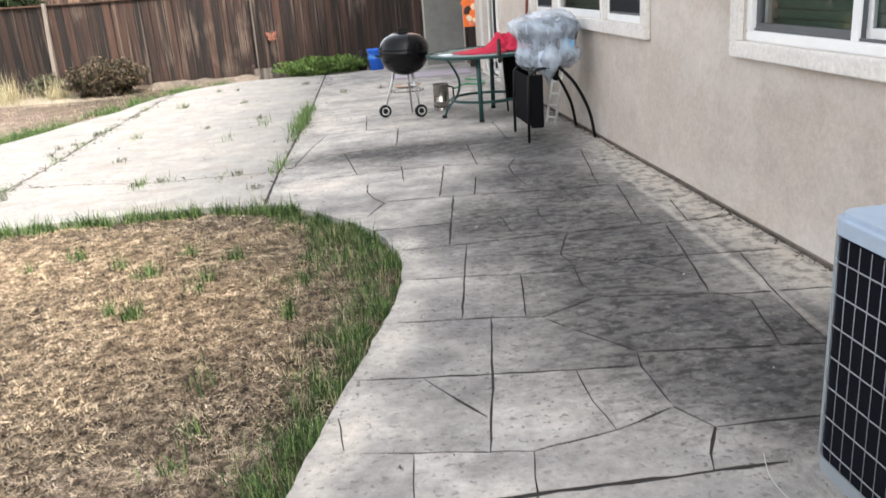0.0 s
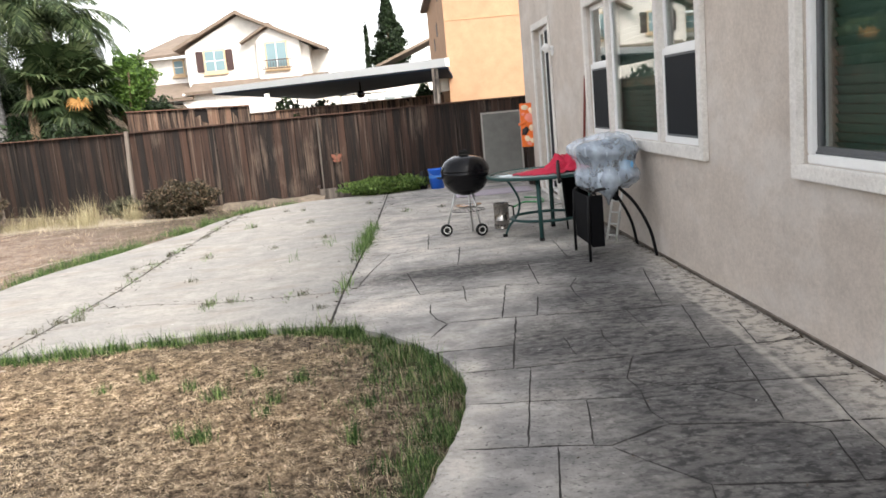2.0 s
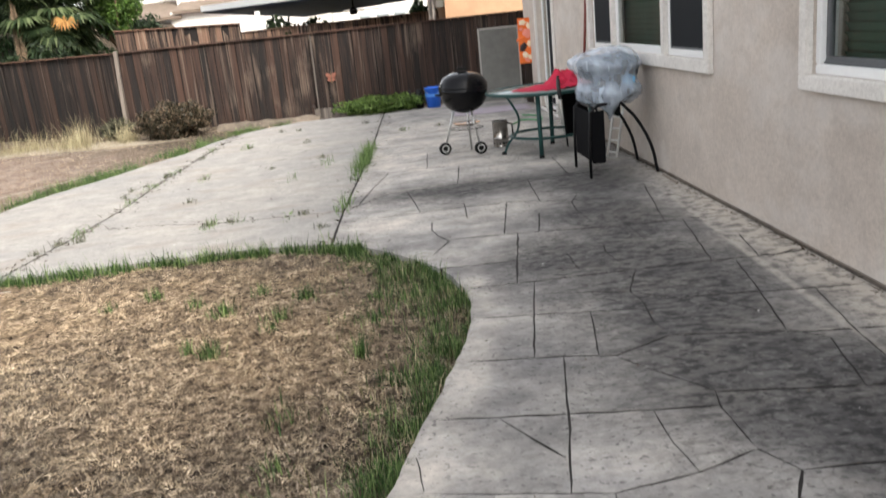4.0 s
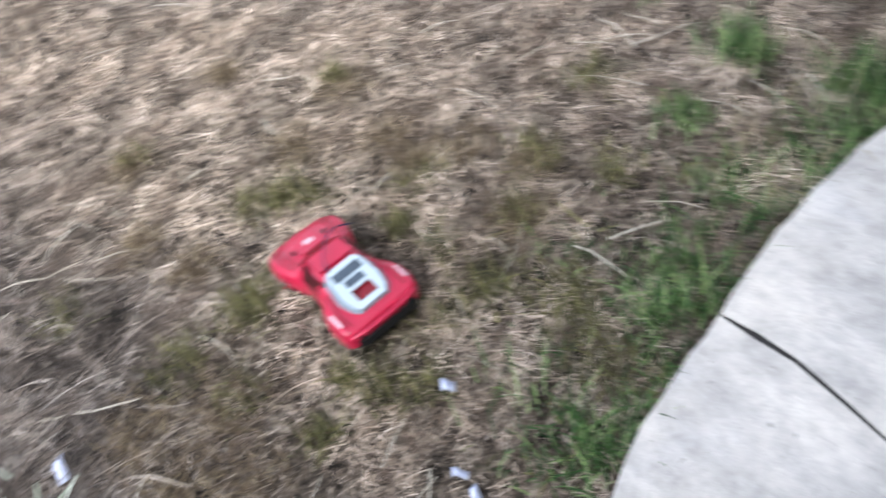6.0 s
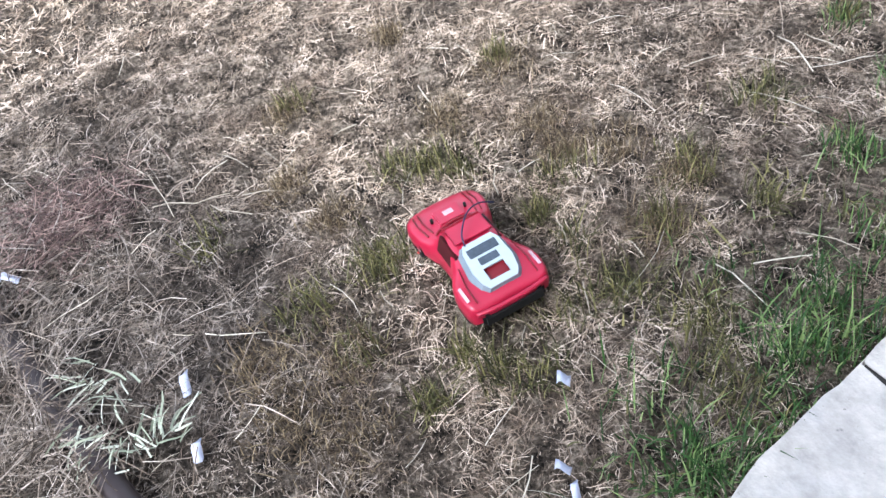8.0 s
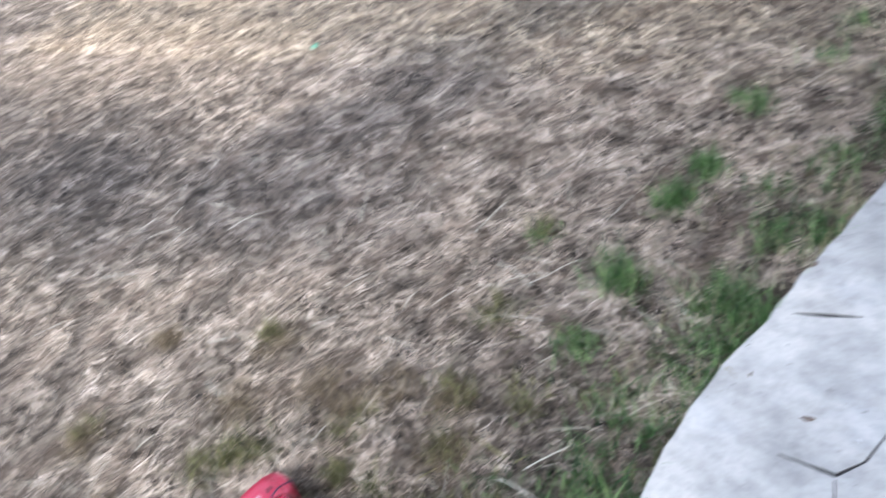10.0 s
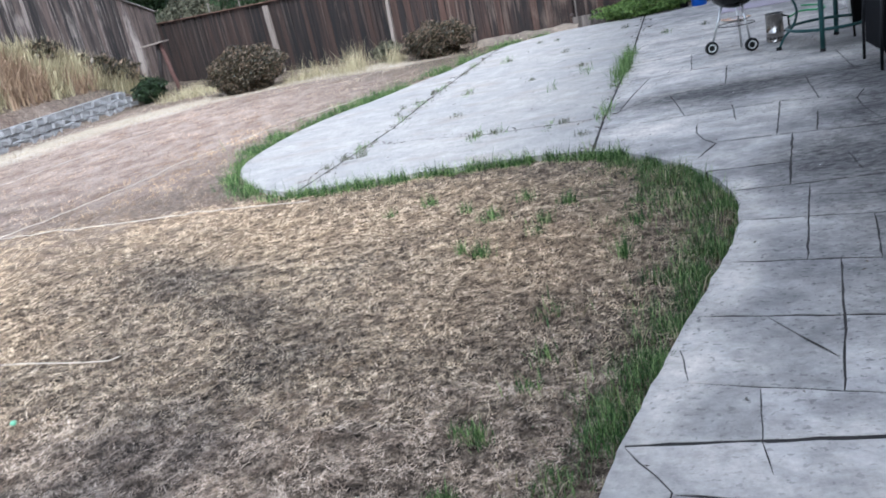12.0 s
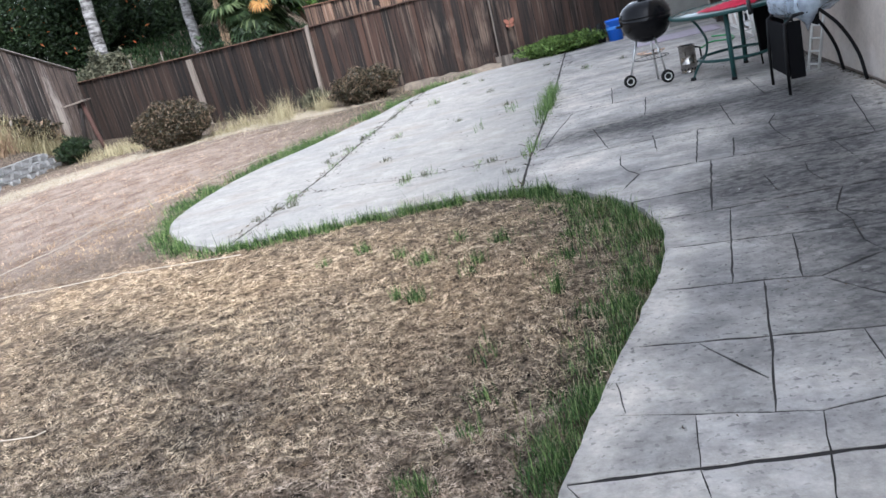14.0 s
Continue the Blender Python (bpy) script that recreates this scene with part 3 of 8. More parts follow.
def inside(poly, x, y):
    """Which of the points lie inside the closed outline."""
    px, py = np.array(poly).T
    qx, qy = np.roll(px, -1), np.roll(py, -1)
    hit = np.zeros(len(x), bool)
    for a, b, c, d in zip(px, py, qx, qy):
        cross = (b > y) != (d > y)
        if b != d:
            hit ^= cross & (x < (c - a) * (y - b) / (d - b) + a)
    return hit


def bank_height(x, y):
    """The bank behind the block wall, and the slope behind the back fence."""
    top = np.clip((21.0 - y) * 0.30 + 0.15, 0.15, 3.2)
    rise = np.clip((-11.15 - x) / 1.9, 0, 1)
    h = np.where(x < -11.15, 0.34 * np.clip((17.0 - y) / 1.2, 0, 1) + (top - 0.3).clip(0) * rise, 0)
    back = np.clip((y - 21.5) / 6.0, 0, 1) * np.clip((-6.0 - x) / 3.0, 0, 1) * 2.6
    return np.maximum(h, back)


def lawn_height(x, y):
    n = np.array([noise.noise((float(a) * 1.7, float(b) * 1.7, 0.0)) * 0.010 + noise.noise((float(a) * 9, float(b) * 9, 3.0)) * 0.018 + noise.noise((float(a) * 4, float(b) * 4, 6.0)) * 0.010 for a, b in zip(x, y)])
    return -0.047 + n + bank_height(x, y)


def make_ground():
    xs = np.concatenate([[-900, -300, -120, -60, -40], np.arange(-30, -14, 1.0), np.arange(-14, -3, 0.25), np.arange(-3, 0.9, 0.035), [1.1, 1.4, 2, 3, 5, 8, 14, 30, 80, 300, 900]])
    ys = np.concatenate([[-900, -200, -60, -20, -10, -6, -4, -3], np.arange(-1.6, 5, 0.035), np.arange(5, 24, 0.25), np.arange(24, 40, 1.5), [45, 60, 100, 300, 900]])
    gx, gy = np.meshgrid(xs, ys)
    z = lawn_height(gx.ravel(), gy.ravel())
    verts = np.stack([gx.ravel(), gy.ravel(), z], 1)
    w = len(xs)
    i = (np.arange(len(ys) - 1)[:, None] * w + np.arange(w - 1)[None, :]).ravel()
    corner = np.stack([i, i + 1, i + 1 + w, i + w], 1).ravel()
    ob = raw_mesh("ground", verts, np.full(len(i), 4), corner, M_LAWN)
    return tagged(ob, "dry straw-coloured lawn with bare brown soil", "ground", kind="structure")


make_ground()

# ---------------------------------------------------------------- patio
# Lines pressed into the concrete, in metres: near the air conditioner, then away from it.
JOINTS = [
    [(0.34, 2.04), (1.12, 2.04), (1.92, 2.03)],
    [(0.88, 4.52), (1.3, 4.5), (1.9, 4.51), (2.93, 4.5)],
    [(0.0, 5.9), (0.03, 7.0), (0.1, 8.4), (0.2, 10.5), (0.36, 15.5)],
    [(-2.5, 5.97), (-2.42, 6.8), (-2.3, 8.1), (-2.3, 10.0), (-2.22, 12.0), (-2.12, 14.4)],
    [(-2.36, 7.4), (-1.7, 7.32), (-1.15, 7.1), (0.04, 7.05)],
]
GROOVES_NEAR = [
    [(0.95, 1.15), (0.98, 1.3), (1.06, 1.71), (1.17, 2.27)], [(0.61, 2.39), (0.78, 2.35), (1.17, 2.27), (1.47, 2.33), (1.71, 2.43)],
    [(0.78, 2.34), (0.75, 2.03), (0.76, 1.87)], [(0.34, 2.03), (0.48, 1.8), (0.45, 1.66), (0.44, 1.49)],
    [(0.26, 1.69), (0.45, 1.67)], [(0.48, 1.79), (1.06, 1.71), (1.59, 1.64), (1.95, 1.6)], [(1.35, 1.66), (1.31, 1.46), (1.24, 1.1)],
    [(0.19, 1.24), (0.33, 1.27)], [(0.49, 1.25), (0.55, 1.16), (0.95, 1.15), (1.24, 1.09), (1.6, 1.03)],
    [(1.08, 1.12), (1.04, 0.86), (0.98, 0.4)], [(0.45, 1.0), (0.42, 0.89), (0.38, 0.84), (0.27, 0.85)],
    [(0.38, 0.83), (0.41, 0.68), (0.39, 0.57)], [(0.07, 0.57), (0.21, 0.55), (0.38, 0.49)], [(0.41, 0.64), (0.67, 0.62), (0.99, 0.55)],
]
GROOVES_MID = [
    [(1.23, 3.38), (1.14, 2.85), (1.03, 2.3)], [(0.77, 3.46), (1.23, 3.39), (1.46, 3.33), (1.77, 3.49)], [(1.46, 3.32), (1.74, 2.88)],
    [(0.59, 2.93), (1.13, 2.84), (1.46, 2.79), (1.72, 2.76)], [(0.87, 2.87), (1.06, 2.52)], [(1.46, 2.79), (1.45, 2.53), (1.47, 2.33)],
    [(1.74, 2.88), (1.71, 2.75), (1.71, 2.43), (1.79, 2.27), (1.71, 2.13), (1.68, 2.04)], [(0.51, 2.41), (0.61, 2.39)],
    [(0.53, 2.65), (0.55, 2.42)], [(1.8, 2.27), (2.2, 2.25)], [(1.29, 4.49), (1.18, 3.88), (1.1, 3.41)],
    [(0.87, 4.01), (1.2, 3.96), (1.77, 3.86)], [(1.27, 4.29), (1.77, 4.14)], [(1.48, 3.9), (1.39, 3.36)],
    [(1.9, 4.51), (1.76, 4.14), (1.78, 3.95), (1.74, 3.66), (1.78, 3.49)],
]
GROOVES_WALL = [
    [(1.77, 4.14), (1.92, 3.97), (2.36, 3.92), (2.9, 3.85)], [(1.77, 3.49), (2.03, 3.43), (2.4, 3.34), (2.9, 3.28)],
    [(1.74, 2.88), (2.3, 2.78), (2.93, 2.7)], [(2.49, 4.47), (2.39, 3.93), (2.28, 3.41)], [(2.3, 2.78), (2.41, 3.25), (2.28, 3.41)],
    [(2.66, 3.86), (2.56, 3.32), (2.49, 2.76)], [(2.54, 5.52), (2.36, 4.51)], [(2.64, 6.76), (2.41, 5.54)], [(2.93, 5.45), (2.54, 5.52)],
    [(2.15, 5.6), (2.14, 5.34), (2.14, 5.02)], [(1.86, 5.13), (1.83, 4.92), (1.85, 4.69), (1.88, 4.62)], [(2.73, 5.0), (2.64, 4.5)], [(2.67, 4.46), (2.92, 4.56)],
    [(2.08, 3.94), (2.2, 3.77), (2.3, 3.62)], [(1.59, 5.04), (1.59, 4.62)], [(2.03, 6.45), (2.57, 6.31), (2.92, 6.25)],
]
GROOVES_FAR = [
    [(2.04, 6.69), (1.93, 6.4), (1.91, 6.12), (1.93, 5.73)], [(0.43, 8.7), (0.25, 7.8), (0.16, 7.2)], [(0.83, 6.93), (1.08, 6.79), (1.06, 6.26)],
    [(1.37, 5.64), (1.25, 4.9), (1.19, 4.5)], [(1.43, 6.67), (1.27, 5.64)], [(1.62, 6.17), (1.52, 5.61)],
    [(0.78, 6.28), (0.76, 6.01), (0.8, 5.79), (0.87, 5.63), (0.73, 5.3)], [(0.87, 5.66), (1.37, 5.63), (2.16, 5.51), (2.54, 5.52)],
    [(0.7, 4.97), (1.27, 4.96)], [(0.3, 6.62), (1.43, 6.67), (2.03, 6.45)], [(0.06, 7.05), (0.45, 7.6), (1.1, 7.7), (1.9, 7.5), (2.6, 7.6)],
    [(0.6, 7.62), (0.7, 6.65)], [(1.75, 7.54), (1.7, 6.57)], [(0.15, 8.7), (1.0, 8.75), (2.0, 8.6), (2.9, 8.7)], [(1.2, 8.74), (1.1, 7.7)],
    [(2.2, 8.62), (2.15, 7.53)], [(0.2, 9.8), (1.5, 9.9), (2.9, 9.8)], [(0.9, 9.85), (0.85, 8.74)], [(0.25, 11.2), (2.9, 11.3)],
]


def patio_pieces():
    """Cuts the patio along its pressed lines: every field is a piece of its own, the lines lie 5 mm deep."""
    from mathutils.geometry import delaunay_2d_cdt
    verts, edges, strips = [], [], []

    def ring(pts):
        i0 = len(verts)
        verts.extend(Vector(p) for p in pts)
        edges.extend((i0 + k, i0 + (k + 1) % len(pts)) for k in range(len(pts)))

    def spread_of(half, along):
        """Lines across the patio were pressed wider than those along it."""
        return 0.72 + 1.05 * abs(along) if half < 0.0095 else 1.0 + 0.1 * abs(along)

    ring(OUTLINE)
    rnd = random.Random(3)
    for group, half in ((JOINTS[:2], 0.0105), (JOINTS[2:4], 0.0135), (JOINTS[4:], 0.0105), (GROOVES_NEAR, 0.0038), (GROOVES_MID, 0.0054), (GROOVES_WALL, 0.0064), (GROOVES_FAR, 0.0075)):
        for line in group:
            pts = []
            for a, b in zip(line, line[1:]):
                a, b = Vector(a), Vector(b)
                n = max(1, int((b - a).length / 0.07))
                off = Vector((-(b - a).y, (b - a).x)).normalized()
                for k in range(n):
                    pts.append(a.lerp(b, k / n) + off * (rnd.uniform(-0.004, 0.004) if k else 0))
            pts.append(Vector(line[-1]))
            left, right = [], []
            for i, p in enumerate(pts):
                d = (pts[min(i + 1, len(pts) - 1)] - pts[max(i - 1, 0)]).normalized()
                w = half * rnd.uniform(0.6, 1.2) * spread_of(half, d.x) * (0.4 if i in (0, len(pts) - 1) else 1)
                left.append(p + Vector((-d.y, d.x)) * w)
                right.append(p - Vector((-d.y, d.x)) * w)
            ring(left + right[::-1])
            strips.append((np.array([tuple(p) for p in pts]), half))
    out_v, out_e, out_f, ov, oe, of = delaunay_2d_cdt(verts, edges, [], 0, 1e-5)
    tri = np.array([list(f) for f in out_f])
    V = np.array([tuple(v) for v in out_v])
    mid = V[tri].mean(1)
    keep = inside(OUTLINE, mid[:, 0], mid[:, 1])
    deep = np.zeros(len(tri), bool)
    for pts, half in strips:
        a, b = pts[:-1], pts[1:]
        for p, q in zip(a, b):
            d = q - p
            t = (((mid - p) @ d) / (d @ d)).clip(0, 1)
            deep |= np.linalg.norm(mid - p - t[:, None] * d, axis=1) < 0.62 * half * spread_of(half, d[0] / np.linalg.norm(d))
    top = keep & ~deep
    owner = {}
    for k in np.nonzero(top)[0]:
        for i in range(3):
            owner.setdefault(frozenset((tri[k][i], tri[k][(i + 1) % 3])), []).append(k)
    # fields joined across plain edges only
    group = {k: k for k in np.nonzero(top)[0]}

    def find(k):
        while group[k] != k:
            group[k] = group[group[k]]
            k = group[k]
        return k
    for ks in owner.values():
        if len(ks) == 2:
            group[find(ks[0])] = find(ks[1])
    fields = {}
    for k in group:
        fields.setdefault(find(k), []).append(k)
    return V, tri, owner, list(fields.values())


def make_patio():
    V, tri, owner, fields = patio_pieces()
    base = bmesh.new()
    inset = []
    for k, (x, y) in enumerate(OUTLINE):
        (ax, ay), (bx, by) = OUTLINE[k - 1], OUTLINE[(k + 1) % len(OUTLINE)]
        d = Vector((bx - ax, by - ay)).normalized()
        inset.append((x + d.y * 0.006, y - d.x * 0.006))
    lo = [base.verts.new((x, y, -0.2)) for x, y in inset]
    hi = [base.verts.new((x, y, -0.0035)) for x, y in inset]
    for i in range(len(lo)):
        j = (i + 1) % len(lo)
        base.faces.new((lo[i], lo[j], hi[j], hi[i]))
    base.faces.new(hi)
    patio = tagged(mesh_object("patio", base, M_GROOVE), "grey concrete patio, stamped in a stone pattern, stained dark", "patio", kind="structure")
    for ks in fields:
        bm = bmesh.new()
        made = {}
        for k in ks:
            vs = []
            for i in tri[k]:
                if i not in made:
                    made[i] = bm.verts.new((V[i][0], V[i][1], 0.0))
                vs.append(made[i])
            bm.faces.new(vs)
        area = [abs(np.cross(V[tri[k][1]] - V[tri[k][0]], V[tri[k][2]] - V[tri[k][0]])) for k in ks]
        cx = np.average([V[tri[k]].mean(0)[0] for k in ks], weights=area)
        bmesh.ops.recalc_face_normals(bm, faces=bm.faces[:])
        if bm.faces[:][0].normal.z < 0:
            bmesh.ops.reverse_faces(bm, faces=bm.faces[:])
        rim = [e for e in bm.edges if e.is_boundary]
        got = bmesh.ops.extrude_edge_only(bm, edges=rim)["geom"]
        for v in got:
            if isinstance(v, bmesh.types.BMVert):
                v.co.z = -0.05 if len(ks) > 3 else -0.006
        for f in bm.faces:
            f.smooth = False
        left = cx < 0.0
        part("slab", bm, M_SLAB if left else M_STAMPED, patio)


make_patio()


# ---------------------------------------------------------------- the house
WALL_X, HOUSE_END = 2.95, 14.55


def make_house():
    """Stucco wall along the patio, with a triple window, a sliding window and a glass door cut through."""
    openings = [(2.44, 4.51, 1.03, 2.50), (6.06, 9.59, 1.05, 2.49), (11.95, 13.25, 0.04, 2.55)]
    bm = bmesh.new()
    x0, x1 = WALL_X, WALL_X + 0.2
    ys = [-7.0] + [v for o in openings for v in o[:2]] + [HOUSE_END]
    for i, (a, b) in enumerate(zip(ys, ys[1:])):
        if i % 2 == 0:
            box(bm, (x0, a, 0.022), (x1, b, 5.6))
        else:
            o = openings[i // 2]
            if o[2] > 0.1:
                box(bm, (x0, a, 0.022), (x1, b, o[2]))
            box(bm, (x0, a, o[3]), (x1, b, 5.6))
    box(bm, (x1, HOUSE_END - 0.2, 0.0), (9.0, HOUSE_END, 5.6))
    box(bm, (x1, -7.0, 0.0), (9.0, -6.8, 5.6))
    box(bm, (9.0, -7.0, 0.0), (9.2, HOUSE_END, 5.6))
    tagged(mesh_object("wall_east", bm, M_STUCCO), "beige stucco house wall with fine grain", "wall", kind="structure")
    foot = boxed((x0 + 0.004, -7, -0.05), (x1, HOUSE_END, 0.022))
    tagged(mesh_object("baseboard", foot, plain("damp_footing", (0.17, 0.145, 0.12), 0.95, vary=0.7, scale=14, bumps=0.6)), "bare concrete footing under the stucco wall", "footing", kind="structure")
    lip = bmesh.new()
    for k in range(80):
        y = -7 + k * (HOUSE_END + 7) / 80
        w = 0.004 * noise.noise((k * 0.7, 0.0, 0.0))
        box(lip, (x0 - 0.012 + w, y, 0.017 + w), (x0 + 0.003, y + (HOUSE_END + 7) / 80 - 0.001, 0.027), 0.003)
    tagged(mesh_object("trim", lip, plain("rusty_drip_edge", (0.16, 0.132, 0.11), 0.9, vary=0.6, scale=9, bumps=0.5)), "thin metal drip edge at the wall foot", "drip edge", kind="structure")
    # added sheet behind the windows, its dark colour stands for unlit rooms
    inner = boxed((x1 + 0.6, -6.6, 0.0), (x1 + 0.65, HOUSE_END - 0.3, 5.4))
    tagged(mesh_object("wall_inner", inner, plain("room_shade", (0.12, 0.11, 0.10), 0.9)), "dark sheet added behind the windows for the dim room", "wall", kind="structure")
    roof = boxed((x0 - 0.25, -7.2, 5.6), (9.4, HOUSE_END + 0.3, 5.8))
    tagged(mesh_object("ceiling", roof, M_TRIM), "flat closing roof of the house", "roof", kind="structure")


def trim_frame(parent, y0, y1, z0, z1, width, x, proud, mat, name="trim"):
    """Four moulded boards round an opening."""
    for lo, hi in (((y0 - width, z0 - width), (y1 + width, z0)), ((y0 - width, z1), (y1 + width, z1 + width)),
                   ((y0 - width, z0), (y0, z1)), ((y1, z0), (y1 + width, z1))):
        part(name, boxed((x - proud, lo[0], lo[1]), (x + 0.002, hi[0], hi[1]), 0.006), mat, parent)


M_GLASS = bpy.data.materials.new("window_glass")
M_GLASS.use_nodes = True
gp = M_GLASS.node_tree.nodes["Principled BSDF"]
gp.inputs["Transmission Weight"].default_value, gp.inputs["Roughness"].default_value, gp.inputs["IOR"].default_value = 1.0, 0.01, 1.5
gp.inputs["Base Color"].default_value = (0.86, 0.93, 0.9, 1)


def sash(parent, y0, y1, z0, z1, x, wide=0.045, mat=None, pane=True, screen=False):
    """A vinyl sash: four rails and a pane, or an insect screen."""
    mat = mat or M_VINYL
    s = part("sash", boxed((x, y0, z0), (x + 0.035, y1, z0 + wide), 0.004), mat, parent)
    part("rail", boxed((x, y0, z1 - wide), (x + 0.035, y1, z1), 0.004), mat, s)
    part("stile", boxed((x, y0, z0 + wide), (x + 0.035, y0 + wide, z1 - wide), 0.004), mat, s)
    part("stile", boxed((x, y1 - wide, z0 + wide), (x + 0.035, y1, z1 - wide), 0.004), mat, s)
    lo, hi = (x + 0.014, y0 + wide, z0 + wide), (x + 0.02, y1 - wide, z1 - wide)
    if pane:
        g = part("pane", boxed(lo, hi), M_GLASS, s)
        g.visible_shadow = False
    if screen:
        part("screen", boxed((x + 0.004, y0 + wide - 0.004, z0 + wide - 0.004), (x + 0.008, y1 - wide + 0.004, z1 - wide + 0.004)), M_SCREEN, s, "dark insect screen")
        for lo, hi in (((y0 + wide, z0 + wide), (y1 - wide, z0 + wide + 0.018)), ((y0 + wide, z1 - wide - 0.018), (y1 - wide, z1 - wide)),
                       ((y0 + wide, z0 + wide), (y0 + wide + 0.018, z1 - wide)), ((y1 - wide - 0.018, z0 + wide), (y1 - wide, z1 - wide))):
            part("screen_frame", boxed((x + 0.001, lo[0], lo[1]), (x + 0.012, hi[0], hi[1]), 0.002), M_DARKFRAME, s)


def blind(name, y0, y1, z0, z1, x, step=0.052):
    """Closed horizontal slats behind the glass."""
    t = thing(name, (x, 0, 0), label="closed dark green horizontal slat blind behind the glass", category="blind")
    bm = boxed((-0.004, y0, -0.030), (0.004, y1, 0.030), 0.0035, pose(0, 0, 0, 0, -34, 0))
    me = bpy.data.meshes.new("slat")
    bm.to_mesh(me)
    bm.free()
    me.materials.append(M_BLIND)
    z = z0
    while z < z1:
        s = new("slat", me)
        s.parent = t
        s.location.z = z
        z += step
    return t


def make_windows():
    x = WALL_X
    w = thing("window_1", kind="structure", label="white vinyl sliding window with pale stucco trim", category="window")
    trim_frame(w, 2.44, 4.51, 1.03, 2.50, 0.088, x, 0.045, M_TRIM)
    for lo, hi in (((2.44, 1.03), (4.51, 1.085)), ((2.44, 2.45), (4.51, 2.50)), ((2.44, 1.085), (2.49, 2.45)), ((4.46, 1.085), (4.51, 2.45))):
        part("frame", boxed((x + 0.012, lo[0], lo[1]), (x + 0.12, hi[0], hi[1]), 0.006), M_VINYL, w)
    part("track", boxed((x + 0.035, 2.49, 1.085), (x + 0.05, 4.46, 1.10), 0.003), M_DARKFRAME, w)
    sash(w, 3.5, 4.46, 1.085, 2.45, x + 0.045, 0.042, M_DARKFRAME)
    sash(w, 2.49, 3.53, 1.085, 2.45, x + 0.075, 0.055)
    part("mullion", boxed((x + 0.03, 3.49, 1.085), (x + 0.045, 3.55, 2.45), 0.004), M_VINYL, w)
    blind("window_blind", 2.5, 4.45, 1.12, 2.45, x + 0.165)
    w = thing("window_2", kind="structure", label="triple white vinyl window with pale stucco trim", category="window")
    trim_frame(w, 6.06, 9.59, 1.05, 2.49, 0.10, x, 0.045, M_TRIM)
    for y in (6.98, 8.62):
        part("mullion", boxed((x - 0.03, y + 0.02, 1.05), (x + 0.11, y + 0.10, 2.49), 0.005), M_TRIM, w)
    for y0, y1 in ((6.06, 7.0), (8.72, 9.59)):
        sash(w, y0, y1, 1.05, 1.84, x + 0.012, 0.058, screen=True)
        sash(w, y0, y1, 1.80, 2.49, x + 0.035, 0.058)
    sash(w, 7.08, 8.64, 1.05, 2.49, x + 0.012, 0.07)
    blind("window_blind", 6.12, 9.52, 1.12, 2.45, x + 0.14)
    d = thing("door_1", kind="structure", label="white framed sliding glass door with dark screen", category="door")
    trim_frame(d, 11.95, 13.25, 0.04, 2.55, 0.1, x, 0.03, M_TRIM)
    sash(d, 12.6, 13.25, 0.05, 2.55, x + 0.08, 0.07)
    sash(d, 11.95, 12.62, 0.05, 2.55, x + 0.04, 0.06, screen=True)
    lamp = thing("wall_lamp", (x - 0.001, 11.72, 2.15), label="small white outdoor wall lamp beside the door", category="wall lamp")
    part("bracket", boxed((-0.03, -0.05, -0.07), (0, 0.05, 0.07), 0.01), M_VINYL, lamp)
    part("lamp_head", lathe([(0, -0.06), (0.05, -0.055), (0.06, 0.03), (0.03, 0.06), (0, 0.062)], 16, pose(-0.1, 0, 0.04, 0, -35, 0)), M_VINYL, lamp)
    part("arm", tube([(-0.02, 0, 0), (-0.07, 0, 0.02), (-0.1, 0, 0.04)], 0.015), M_VINYL, lamp)


make_house()
make_windows()


# ---------------------------------------------------------------- fences
def board_mesh(width, height, thick, seed):
    rnd = random.Random(seed)
    bm = bmesh.new()
    n = 6
    pts = []
    for i in range(n + 1):
        z = height * i / n
        b = rnd.uniform(-0.003, 0.003)
        pts.append([bm.verts.new((sx * width / 2 + rnd.uniform(-0.002, 0.002), sy * thick / 2 + b, z)) for sx, sy in ((-1, -1), (1, -1), (1, 1), (-1, 1))])
    for a, b in zip(pts, pts[1:]):
        for i in range(4):
            j = (i + 1) % 4
            bm.faces.new((a[i], a[j], b[j], b[i]))
    bm.faces.new(pts[0][::-1])
    bm.faces.new(pts[-1])
    me = bpy.data.meshes.new("board")
    bm.to_mesh(me)
    bm.free()
    return me


# near-black colour standing for the shade between fence boards
M_SHADE = plain("gap_shade_sheet", (0.012, 0.009, 0.008), 0.9, vary=0.3)


